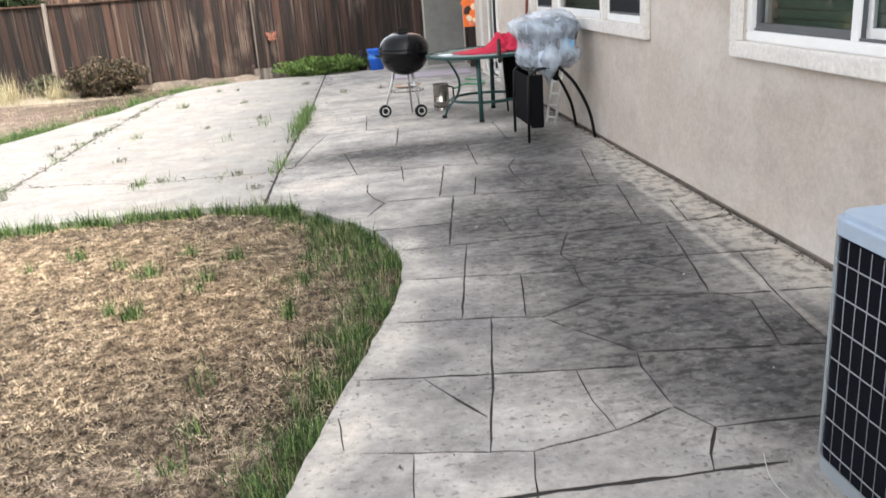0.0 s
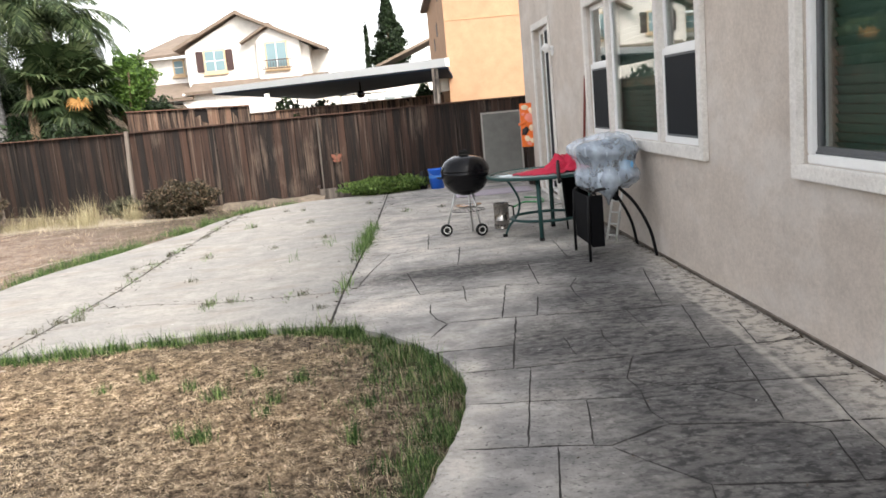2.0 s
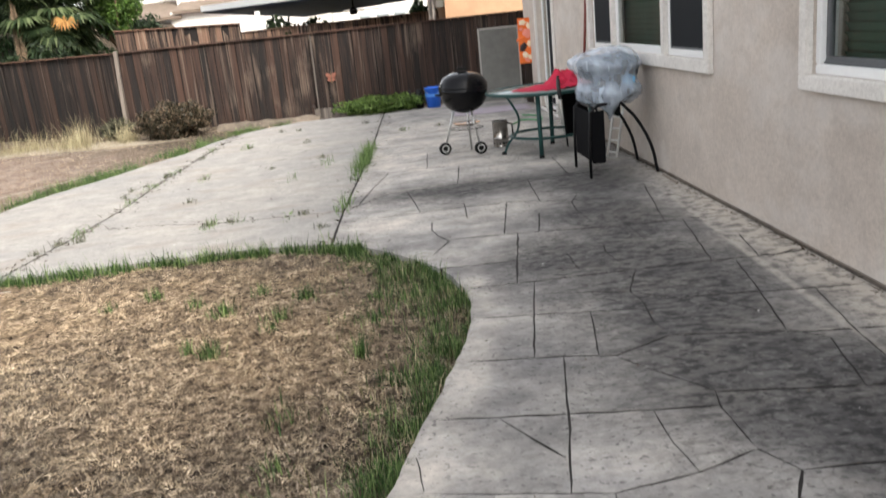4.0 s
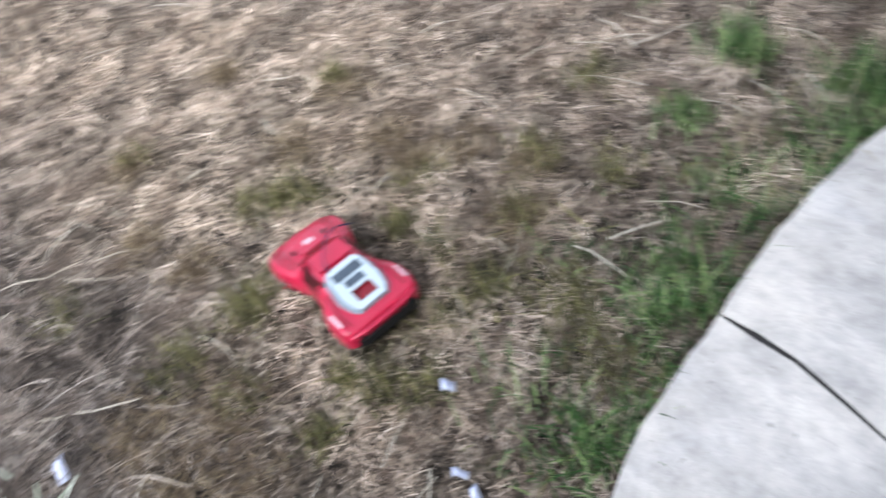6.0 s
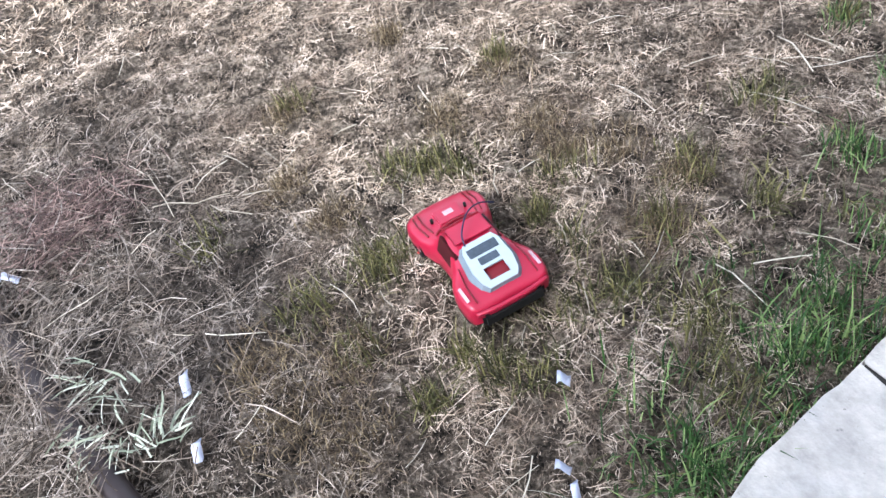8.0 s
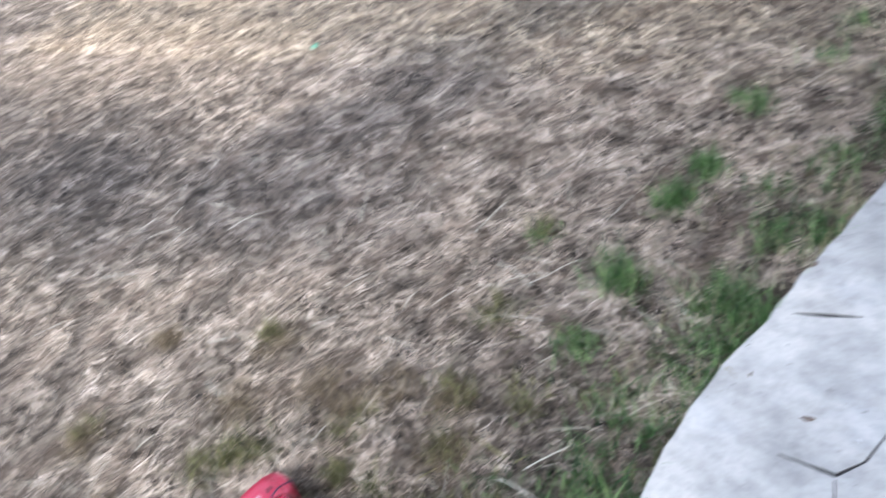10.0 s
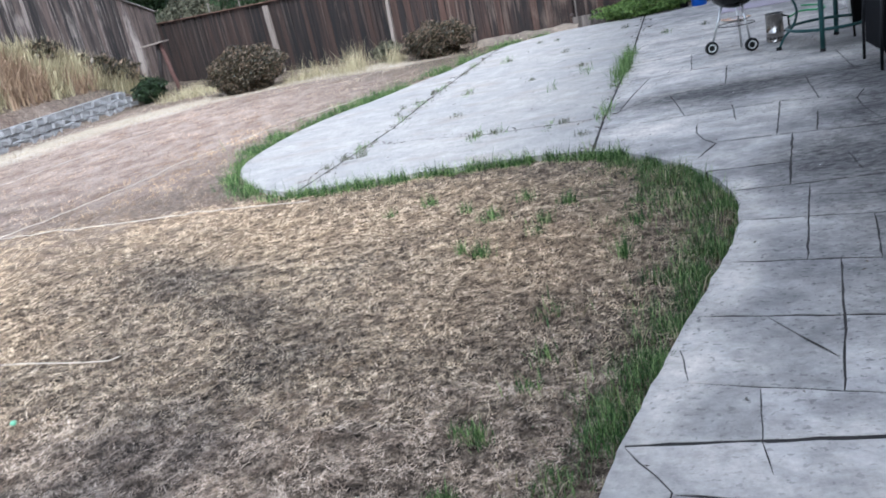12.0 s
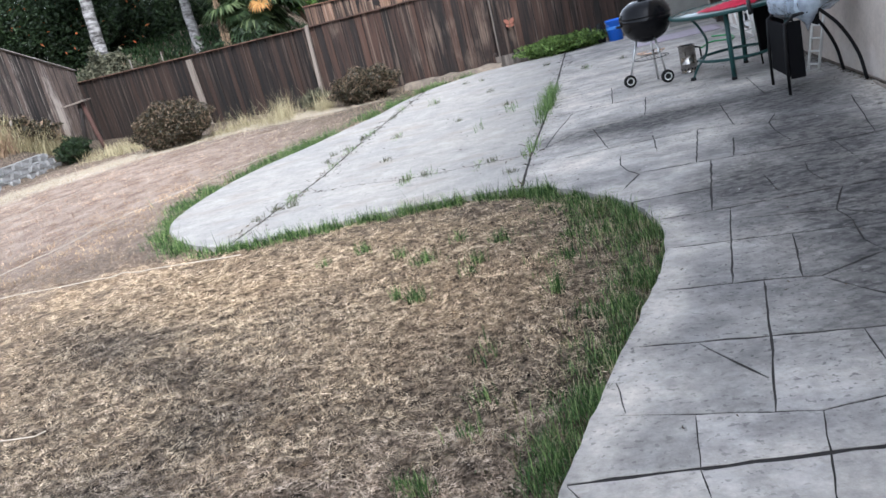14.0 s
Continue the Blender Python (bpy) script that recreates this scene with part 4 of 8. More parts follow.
def fence_run(name, label, p0, p1, z0, z1, top0, top1, mat, cap_mat=None, width=0.14, seed=1):
    """Upright boards from p0 to p1 on three rails, with a cap board; the top runs from top0 to top1."""
    p0, p1 = Vector((*p0, 0)), Vector((*p1, 0))
    d = p1 - p0
    turn = math.degrees(math.atan2(d.y, d.x))
    f = thing(name, (p0.x, p0.y, 0), turn, label, "fence")
    length = d.length
    rnd = random.Random(seed)
    kinds = []
    for k in range(4):
        me = board_mesh(width - 0.009, 1.0, 0.017, seed * 10 + k)
        me.materials.append(mat)
        kinds.append(me)
    n = int(length / width)
    for i in range(n):
        s = (i + 0.5) / n
        lo, hi = z0 + (z1 - z0) * s, top0 + (top1 - top0) * s
        b = new("board", rnd.choice(kinds))
        b.parent = f
        b.location = (s * length, -0.004 + rnd.uniform(-0.002, 0.002), lo)
        b.rotation_euler = (rnd.uniform(-0.01, 0.01), rnd.uniform(-0.008, 0.008), rnd.uniform(-0.03, 0.03))
        b.scale = (rnd.uniform(0.97, 1.02), 1, hi - lo - rnd.uniform(0.0, 0.006))
    slope = math.degrees(math.atan2(top1 - top0, length))
    # one added sheet behind the boards that paints their gaps dark
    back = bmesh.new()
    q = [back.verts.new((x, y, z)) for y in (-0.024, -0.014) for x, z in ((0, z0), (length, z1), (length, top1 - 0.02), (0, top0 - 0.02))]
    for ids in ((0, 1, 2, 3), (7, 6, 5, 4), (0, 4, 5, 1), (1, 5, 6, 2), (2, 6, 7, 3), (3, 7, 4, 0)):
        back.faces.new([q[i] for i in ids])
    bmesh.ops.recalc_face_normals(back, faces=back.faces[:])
    part("backing", back, M_SHADE, f, "dark sheet added behind the gaps as their shade")
    for h in (0.2, 0.85, 1.35):
        part("rail", boxed((0, -0.05, -0.045), (length, -0.012, 0.045), 0, pose(0, -0.012, z0 + h, 0, -math.degrees(math.atan2(z1 - z0, length)), 0)), mat, f)
    part("cap", boxed((0, -0.06, 0), (length / math.cos(radians(slope)), 0.07, 0.024), 0.004, pose(0, 0, top0 - 0.012, 0, -slope, 0)), cap_mat or M_CAP, f, "bleached grey cap board" if cap_mat else "reddish brown cap board")
    return f


BEND, CORNER = (-4.8, 16.5), (-12.51, 20.35)
fence_run("back_fence", "dark weathered wooden board fence with bleached streaks", (6.5, 16.55), BEND, -0.05, -0.05, 1.56, 1.54, M_FENCE_BROWN, seed=1)
fence_run("back_fence", "dark weathered wooden board fence with bleached streaks", BEND, CORNER, -0.05, -0.05, 1.54, 1.63, M_FENCE, seed=2)
fence_run("side_fence", "grey bleached board fence climbing a bank", CORNER, (-12.51, 10.0), 0.0, 3.4, 1.95, 5.30, M_FENCE_GREY, M_CAP_GREY, seed=3)
fence_run("neighbour_fence", "lighter reddish board fence of the next garden", (-2.85, 20.0), (-5.75, 20.0), 0.0, 0.0, 1.93, 2.03, M_FENCE_NEW, seed=4)
fence_run("neighbour_fence", "lighter reddish board fence behind the patio cover", (2.2, 26.5), (-5.0, 26.5), 0.0, 0.0, 1.84, 1.78, M_FENCE_NEW, seed=5)
for x, y, wd, top, lean in ((-4.72, 16.38, 0.065, 1.58, 2.5), (-8.1, 18.02, 0.13, 1.50, -2.0), (-0.95, 16.44, 0.028, 1.5, 0.5)):
    post = boxed((-wd / 2, -0.04, -0.1), (wd / 2, 0.04, top), 0.006, pose(x, y, 0, 0, lean, -20 if x < -5 else 0))
    tagged(mesh_object("fence_post", post, M_POST), "pale weathered post nailed to the dark fence", "post")

# ---------------------------------------------------------------- lawn growth
def scatter(n, x0, x1, y0, y1):
    """Random points on the lawn inside a rectangle, kept off the patio."""
    x, y = RNG.uniform(x0, x1, n), RNG.uniform(y0, y1, n)
    ok = ~inside(OUTLINE, x, y)
    x, y = x[ok], y[ok]
    return np.stack([x, y, lawn_height(x, y)], 1)


def lawn_noise(pts, scale, seed=0.0):
    return np.array([noise.noise((p[0] * scale, p[1] * scale, seed)) for p in pts])


def edge_band(n, i0, i1, spread, bias=0.0):
    """Points in a band on the lawn side of the patio's edge, between two of its knots."""
    pts = EDGE[i0 * EDGE_N:i1 * EDGE_N + 1]
    k = RNG.integers(0, len(pts) - 1, n)
    t = RNG.uniform(0, 1, n)
    out = np.zeros((n, 3))
    for j in range(n):
        a, b = pts[k[j]], pts[k[j] + 1]
        d = (b - a).normalized()
        off = bias + abs(RNG.normal(0, spread))
        p = a.lerp(b, t[j]) + Vector((-d.y, d.x, 0)) * off
        out[j] = (p.x, p.y, 0)
    ok = ~inside(OUTLINE, out[:, 0], out[:, 1])
    out = out[ok]
    out[:, 2] = lawn_height(out[:, 0], out[:, 1])
    return out


def thin_out(pts, scale, seed, keep, gain):
    """Keeps more of the points where a slow noise is high: clumps and gaps."""
    d = lawn_noise(pts, scale, seed)
    return pts[RNG.uniform(0, 1, len(pts)) < keep + gain * d]


def make_straw():
    near = thin_out(scatter(235000, -2.5, 0.3, -1.3, 2.6), 7.0, 1.0, 0.48, 1.9)
    near = near[(near[:, 1] > -1.3 + 0.5 * RNG.uniform(0, 1, len(near))) & (near[:, 0] > -2.5 + 0.4 * RNG.uniform(0, 1, len(near)))]
    ob = straws("straw_litter", near + np.array([0, 0, 0.002]), RNG.gamma(3.0, 0.0118, len(near)), 0.0012, M_STRAW, 0.8, 0.2)
    tagged(ob, "tangled fine dry straw lying on the bare lawn", "straw", kind="stuff")
    rest = np.concatenate([scatter(70000, -8.0, 0.6, -6.0, 0.0), scatter(34000, -11.0, -5.2, -6.0, 3.2)])
    rest = rest[(rest[:, 1] < -1.0 + 0.5 * RNG.uniform(-1, 1, len(rest))) | (rest[:, 0] < -2.3 + 0.4 * RNG.uniform(-1, 1, len(rest)))]
    ob = straws("straw_litter", rest + np.array([0, 0, 0.003]), RNG.gamma(3.0, 0.021, len(rest)), 0.0065, M_STRAW, 0.4, 0.25, 1)
    tagged(ob, "dry straw over the rest of the lawn", "straw", kind="stuff")
    chaff = thin_out(scatter(170000, -2.0, 0.25, -1.1, 2.3), 12.0, 3.0, 0.6, 1.2)
    ob = straws("chaff", chaff + np.array([0, 0, 0.001]), RNG.gamma(3.0, 0.0042, len(chaff)), 0.0014, M_STRAW, 0.2, 0.35, 1)
    tagged(ob, "short chopped chaff between the straw", "straw", kind="stuff")
    mid = thin_out(scatter(400000, -5.5, 0.9, 2.3, 6.0), 15.0, 1.0, 0.62, 1.0)
    ob = straws("chaff", mid + np.array([0, 0, 0.002]), RNG.gamma(3.0, 0.0078, len(mid)), 0.0020, M_STRAW_MID, 0.3, 0.34, 1)
    tagged(ob, "matted short dry straw on the middle of the lawn", "straw", kind="stuff")
    mid = thin_out(scatter(70000, -5.5, 0.9, 2.3, 6.0), 8.0, 2.0, 0.5, 1.2)
    ob = straws("straw_litter", mid + np.array([0, 0, 0.004]), RNG.gamma(3.0, 0.012, len(mid)), 0.0015, M_STRAW_MID, 0.5, 0.26, 2)
    tagged(ob, "loose dry straw over the matted lawn", "straw", kind="stuff")
    side = thin_out(scatter(120000, -5.7, -2.1, -0.6, 2.5), 12.0, 1.0, 0.6, 1.1)
    ob = straws("chaff", side + np.array([0, 0, 0.002]), RNG.gamma(3.0, 0.0085, len(side)), 0.0027, M_STRAW, 0.3, 0.32, 1)
    tagged(ob, "matted short dry straw on the side of the lawn", "straw", kind="stuff")
    stub = thin_out(scatter(110000, -3.6, 0.9, -1.3, 6.0), 12.0, 5.0, 0.45, 1.3)
    ob = blades("dry_grass", stub, RNG.gamma(3.0, 0.0072, len(stub)), 0.0019, 0.9, M_STRAW, 0.9)
    tagged(ob, "short dead lawn grass", "dry grass", kind="stuff")
    far = thin_out(scatter(190000, -10.5, 0.9, 2.0, 16.0), 4.0, 5.0, 0.5, 1.2)
    far = far[(far[:, 1] > 6.0) | (far[:, 0] < -5.4)]
    ob = blades("dry_grass", far, RNG.gamma(3.0, 0.011, len(far)), 0.0042, 0.9, M_STRAW_FAR, 0.7)
    tagged(ob, "short dead lawn grass farther off", "dry grass", kind="stuff")
    long = scatter(230, -2.2, 0.2, -1.1, 1.7)
    ob = straws("straw_stalk", long + np.array([0, 0, 0.012]), RNG.uniform(0.06, 0.2, len(long)), 0.002, M_STRAW_PALE, 0.25, 0.12)
    tagged(ob, "long pale straw stalks lying about", "straw", kind="stuff")


def make_green():
    base = np.concatenate([thin_out(edge_band(8200, 11, 16, 0.13), 7, 2.0, 0.5, 1.5), thin_out(edge_band(7000, 8, 11, 0.12), 6, 2.0, 0.42, 1.5),
                           thin_out(edge_band(6200, 3, 8, 0.085, 0.005), 6, 2.0, 0.36, 1.9), thin_out(edge_band(3600, 11, 15, 0.32), 6, 2.0, 0.3, 1.5)])
    ob = blades("edge_grass", base, RNG.gamma(4.0, 0.0138, len(base)), 0.0033, 0.52, M_GRASS, 0.6)
    tagged(ob, "green grass fringe along the patio edge", "grass", kind="stuff")
    base = np.concatenate([thin_out(edge_band(9000, 16, 22, 0.055), 6, 2.0, 0.5, 0.8), thin_out(edge_band(6500, 22, 27, 0.11), 4, 2.0, 0.42, 1.5), thin_out(edge_band(24000, 26, 34, 0.25), 2.6, 2.0, 0.42, 1.9)])
    ob = blades("edge_grass", base, RNG.gamma(4.0, 0.019, len(base)), 0.0045, 0.45, M_GRASS, 0.5)
    tagged(ob, "green grass fringe round the patio tip", "grass", kind="stuff")
    base = thin_out(edge_band(3600, 3, 16, 0.22), 5, 8.0, 0.30, 1.2)
    ob = blades("edge_grass", base, RNG.gamma(4.0, 0.012, len(base)), 0.0042, 0.8, M_GRASS_DULL, 0.8)
    tagged(ob, "low half-dry grass behind the green fringe", "grass", kind="stuff")
    base = thin_out(edge_band(1100, 6, 16, 0.18), 3, 4.0, 0.5, 1.0)
    ob = blades("edge_grass", base, RNG.gamma(5.0, 0.014, len(base)), 0.0036, 0.6, M_YELLOW_GRASS, 0.7)
    tagged(ob, "dry yellow blades mixed into the green fringe", "dry grass", kind="stuff")
    # x, y, blades, spread, height
    tufts = [(-1.11, 5.14, 70, 0.04, 0.09), (-1.37, 4.99, 30, 0.03, 0.07), (-0.09, 4.85, 80, 0.04, 0.09), (-0.38, 4.98, 55, 0.05, 0.08), (-0.56, 4.67, 80, 0.055, 0.10), (-0.78, 4.85, 40, 0.035, 0.08),
             (-0.22, 4.48, 60, 0.045, 0.09), (-0.23, 4.3, 40, 0.04, 0.07), (-0.52, 4.01, 85, 0.045, 0.10), (-0.65, 4.07, 40, 0.03, 0.09), (0.28, 3.8, 60, 0.03, 0.13), (0.36, 4.27, 80, 0.06, 0.08),
             (0.39, 4.65, 80, 0.06, 0.08), (0.57, 4.57, 90, 0.07, 0.08), (0.43, 3.41, 50, 0.06, 0.07), (-0.04, 3.15, 45, 0.06, 0.08), (-0.01, 2.75, 40, 0.05, 0.08), (-0.04, 2.5, 45, 0.05, 0.08),
             (-0.18, 2.17, 130, 0.04, 0.07), (-0.25, 2.2, 60, 0.03, 0.06), (-0.22, 1.8, 170, 0.04, 0.08), (-0.24, 1.62, 230, 0.042, 0.08), (-0.26, 1.26, 220, 0.05, 0.09), (-0.56, 1.38, 60, 0.035, 0.05),
             (-0.02, 1.73, 70, 0.045, 0.06), (0.06, 1.53, 160, 0.05, 0.07), (0.01, 1.26, 200, 0.06, 0.08), (0.15, 1.92, 120, 0.06, 0.06), (-0.26, 1.0, 90, 0.045, 0.06), (-0.1, 0.9, 90, 0.05, 0.06),
             (-0.11, 0.67, 70, 0.06, 0.06), (-0.25, 0.59, 45, 0.05, 0.05), (-0.18, 0.3, 30, 0.06, 0.10), (-0.12, 0.37, 16, 0.04, 0.09), (-0.29, 1.02, 60, 0.04, 0.05), (-0.03, 0.55, 50, 0.05, 0.05)]
    base, hgt = [], []
    for x, y, n, spread, h in tufts:
        base.append(np.stack([RNG.normal(x, spread * 0.75, n), RNG.normal(y, spread * 0.75, n), np.zeros(n)], 1))
        hgt.append(h * RNG.uniform(0.4, 1.15, n))
    base, hgt = np.concatenate(base), np.concatenate(hgt)
    ok = ~inside(OUTLINE, base[:, 0], base[:, 1])
    base, hgt = base[ok], hgt[ok]
    base[:, 2] = lawn_height(base[:, 0], base[:, 1])
    for ok, width, where in ((base[:, 1] > 2.3, 0.0048, "scattered green grass tufts in the dead lawn"), (base[:, 1] <= 2.3, 0.0032, "thin green grass tufts beside the patio edge")):
        ob = blades("grass_tufts", base[ok], hgt[ok] * 1.15, width, 0.42, M_GRASS, 0.5)
        tagged(ob, where, "grass", kind="stuff")
    dull = [(-0.94, 0.38), (-0.89, 0.43), (-0.97, 0.33), (-1.13, -0.14), (-0.75, 0.12), (-0.78, -0.06), (-0.59, -0.03), (-0.36, 0.14), (-0.40, 0.31), (-1.14, 0.76), (-1.44, 0.27), (-0.52, 1.05),
            (-0.48, 0.76), (-0.41, 0.61), (-0.40, 0.01), (-0.69, 0.58), (-0.68, 0.34), (-0.61, 0.45), (-0.5, 0.45), (-0.76, 0.14), (-0.57, 0.26), (-0.2, 0.5), (-0.3, 0.2), (-0.56, 1.41), (-0.33, 0.45),
            (-0.30, 0.80), (-0.44, 0.12), (-0.36, 0.42), (-0.15, 0.45), (-0.05, 0.40)]
    base, hgt = [], []
    for i, (x, y) in enumerate(dull):
        n = int(RNG.integers(70, 150))
        s = RNG.uniform(0.016, 0.042)
        base.append(np.stack([RNG.normal(x, s, n), RNG.normal(y, s, n), np.zeros(n)], 1))
        hgt.append(RNG.uniform(0.025, 0.085, n))
    base, hgt = np.concatenate(base), np.concatenate(hgt)
    ok = ~inside(OUTLINE, base[:, 0], base[:, 1])
    base, hgt = base[ok], hgt[ok]
    base[:, 2] = lawn_height(base[:, 0], base[:, 1])
    ob = blades("grass_tufts", base, hgt, 0.0028, 0.6, M_GRASS_DULL, 0.6)
    tagged(ob, "thin half-dry green tufts in the straw", "grass", kind="stuff")
    # x, y, spread
    dead = ((-1.43, 0.245, 0.035), (-1.12, 0.75, 0.045), (-0.74, 0.63, 0.03), (-0.40, 0.60, 0.035), (-1.49, 0.63, 0.03), (-0.48, 0.75, 0.03), (-0.61, -0.06, 0.05), (-1.16, 0.10, 0.03),
            (-0.56, -0.22, 0.05), (-0.45, -0.15, 0.05), (-0.86, 0.66, 0.04), (-0.66, 0.72, 0.04), (-0.97, 0.12, 0.03), (-1.05, 0.52, 0.04), (-0.72, -0.20, 0.04))
    base = np.concatenate([np.stack([RNG.normal(x, r, 330), RNG.normal(y, r, 330), np.zeros(330)], 1) for x, y, r in dead])
    base[:, 2] = lawn_height(base[:, 0], base[:, 1]) + 0.002
    ob = blades("dead_tufts", base, RNG.uniform(0.015, 0.055, len(base)), 0.0020, 1.0, M_BROWN_TUFT, 1.0)
    tagged(ob, "brown dead grass clumps matted into the straw", "dry grass", kind="stuff")
    n = 1500
    base = np.stack([RNG.normal(-1.50, 0.09, n), RNG.normal(-0.38, 0.10, n), np.full(n, -0.015)], 1)
    ob = straws("straw_litter", base, RNG.uniform(0.02, 0.09, n), 0.0018, M_RUST_STRAW, 0.7, 0.25)
    tagged(ob, "reddish dead straw matted beside the pipe", "straw", kind="stuff")


make_straw()
make_green()


def leaf_verts(centre, radii, n, size, shell, ragged):
    """Corners of n small leaves round a centre, with an uneven outline and gaps."""
    d = RNG.normal(0, 1, (n, 3))
    d /= np.linalg.norm(d, axis=1)[:, None]
    lump = np.array([noise.noise((v[0] * 2.2 + centre[0], v[1] * 2.2, v[2] * 2.2 + centre[1])) for v in d])
    r = (shell + (1 - shell) * RNG.uniform(0, 1, n) ** 0.6) * (1 + ragged * lump)
    c = np.asarray(centre) + d * r[:, None] * np.asarray(radii)
    u = RNG.normal(0, 1, (n, 3))
    u /= np.linalg.norm(u, axis=1)[:, None]
    w = np.cross(u, RNG.normal(0, 1, (n, 3)))
    w /= np.linalg.norm(w, axis=1)[:, None]
    s = (size * RNG.uniform(0.6, 1.4, n))[:, None]
    return np.stack([c - u * s, c + w * s * 0.42 + u * s * 0.1, c + u * s, c - w * s * 0.42 + u * s * 0.1], 1).reshape(-1, 3)


def leaf_clouds(name, clouds, size, mat, parent=None, shell=0.45, ragged=0.55):
    """One crown of many small leaves from several clumps of (centre, radii, leaves)."""
    verts = np.concatenate([leaf_verts(centre, radii, n, size, shell, ragged) for centre, radii, n in clouds])
    ob = raw_mesh(name, verts, np.full(len(verts) // 4, 4), np.arange(len(verts)), mat)
    if parent:
        ob.parent = parent
    return ob


def leaf_cloud(name, centre, radii, n, size, mat, parent=None, shell=0.45, ragged=0.55):
    return leaf_clouds(name, [(centre, radii, n)], size, mat, parent, shell, ragged)


# ---------------------------------------------------------------- air conditioner
def make_air_conditioner():
    pad = boxed((1.915, 1.05, -0.05), (2.85, 2.05, 0.035), 0.012)
    tagged(mesh_object("equipment_pad", pad, M_STAMPED), "worn concrete pad under the air conditioner", "pad")
    ac = thing("air_conditioner", (1.95, 1.20, 0.035), label="grey outdoor air conditioner with a wire guard", category="air conditioner")
    S, H = 0.76, 0.795
    grey = plain("ac_grey_paint", (0.33, 0.40, 0.49), 0.45, vary=0.1, scale=18)
    coil = plain("ac_coil_fins", (0.005, 0.006, 0.010), 0.75, scale=90, bumps=0.4, spec=0.08)
    post_grey = plain("ac_pale_grey", (0.27, 0.30, 0.32), 0.5)
    wire = plain("ac_guard_wire", (0.30, 0.32, 0.34), 0.45, 0.3)
    def rounded(lo, hi, z0, z1, r, bm=None):
        """An upright box with rounded corners."""
        bm = bm or bmesh.new()
        ring = []
        for cx, cy, a0 in ((hi - r, hi - r, 0), (lo + r, hi - r, 90), (lo + r, lo + r, 180), (hi - r, lo + r, 270)):
            ring += [(cx + r * math.cos(radians(a0 + k * 15)), cy + r * math.sin(radians(a0 + k * 15))) for k in range(7)]
        low = [bm.verts.new((x, y, z0)) for x, y in ring]
        top = [bm.verts.new((x, y, z1)) for x, y in ring]
        bm.faces.new(low[::-1])
        bm.faces.new(top)
        for i in range(len(ring)):
            j = (i + 1) % len(ring)
            bm.faces.new((low[i], low[j], top[j], top[i]))
        return bm, ring
    part("base_pan", rounded(0, S, 0, 0.045, 0.05)[0], post_grey, ac)
    part("coil", rounded(0.004, S - 0.004, 0.045, H - 0.07, 0.048)[0], coil, ac, "black finned coil behind the guard")
    top = rounded(-0.016, S + 0.016, H - 0.062, H - 0.022, 0.09)[0]
    rounded(0.006, S - 0.006, H - 0.022, H - 0.008, 0.05, top)
    bmesh.ops.create_cone(top, cap_ends=True, segments=32, radius1=0.31, radius2=0.29, depth=0.012, matrix=pose(S / 2, S / 2, H - 0.003))
    part("top_cover", top, grey, ac)
    for cx, cy in ((0.013, 0.013), (S - 0.013, 0.013), (0.013, S - 0.013), (S - 0.013, S - 0.013)):
        part("corner_post", lathe([(0.007, 0.045), (0.007, H - 0.06)], 12, pose(cx, cy, 0)), post_grey, ac)
    loop = rounded(-0.003, S + 0.003, 0, 1, 0.05)[1]
    for k in range(7):
        z = 0.09 + k * 0.094
        part("guard_wire", tube([(x, y, z) for x, y in loop + loop[:1]], 0.002, 6), wire, ac)
    for side in range(4):
        for k in range(15):
            t = 0.04 + (S - 0.08) * k / 14
            p = ((-0.005, t), (S + 0.005, t), (t, -0.005), (t, S + 0.005))[side]
            part("guard_wire", tube([(p[0], p[1], 0.045), (p[0], p[1], H - 0.075)], 0.0012, 5), wire, ac)
    for r in np.linspace(0.05, 0.29, 9):
        ring = [(S / 2 + r * math.cos(a), S / 2 + r * math.sin(a), H + 0.014 + 0.03 * (1 - r / 0.29)) for a in np.linspace(0, 2 * math.pi, 28)]
        part("fan_guard", tube(ring, 0.0035, 5), wire, ac)
    for a in np.linspace(0, 2 * math.pi, 8, endpoint=False):
        part("fan_guard", tube([(S / 2, S / 2, H + 0.045), (S / 2 + 0.29 * math.cos(a), S / 2 + 0.29 * math.sin(a), H + 0.01)], 0.004, 5), wire, ac)


make_air_conditioner()


# ---------------------------------------------------------------- things on the patio
M_BLACK = plain("black_enamel", (0.004, 0.004, 0.005), 0.2, vary=0.1, scale=12, bumps=0.02, spec=0.2)
M_WHITE_ALU = plain("white_anodised_tube", (0.66, 0.66, 0.63), 0.4, 0.2)
M_RUBBER = plain("black_plastic", (0.008, 0.008, 0.008), 0.6, spec=0.25)
M_ALU = plain("dull_aluminium", (0.62, 0.62, 0.61), 0.38, 0.9, vary=0.12)
M_STEEL = plain("galvanised_steel", (0.36, 0.34, 0.32), 0.22, 0.95, vary=0.55, scale=16)
M_GREEN_METAL = plain("green_powder_coat", (0.018, 0.058, 0.055), 0.45, vary=0.1, spec=0.25)


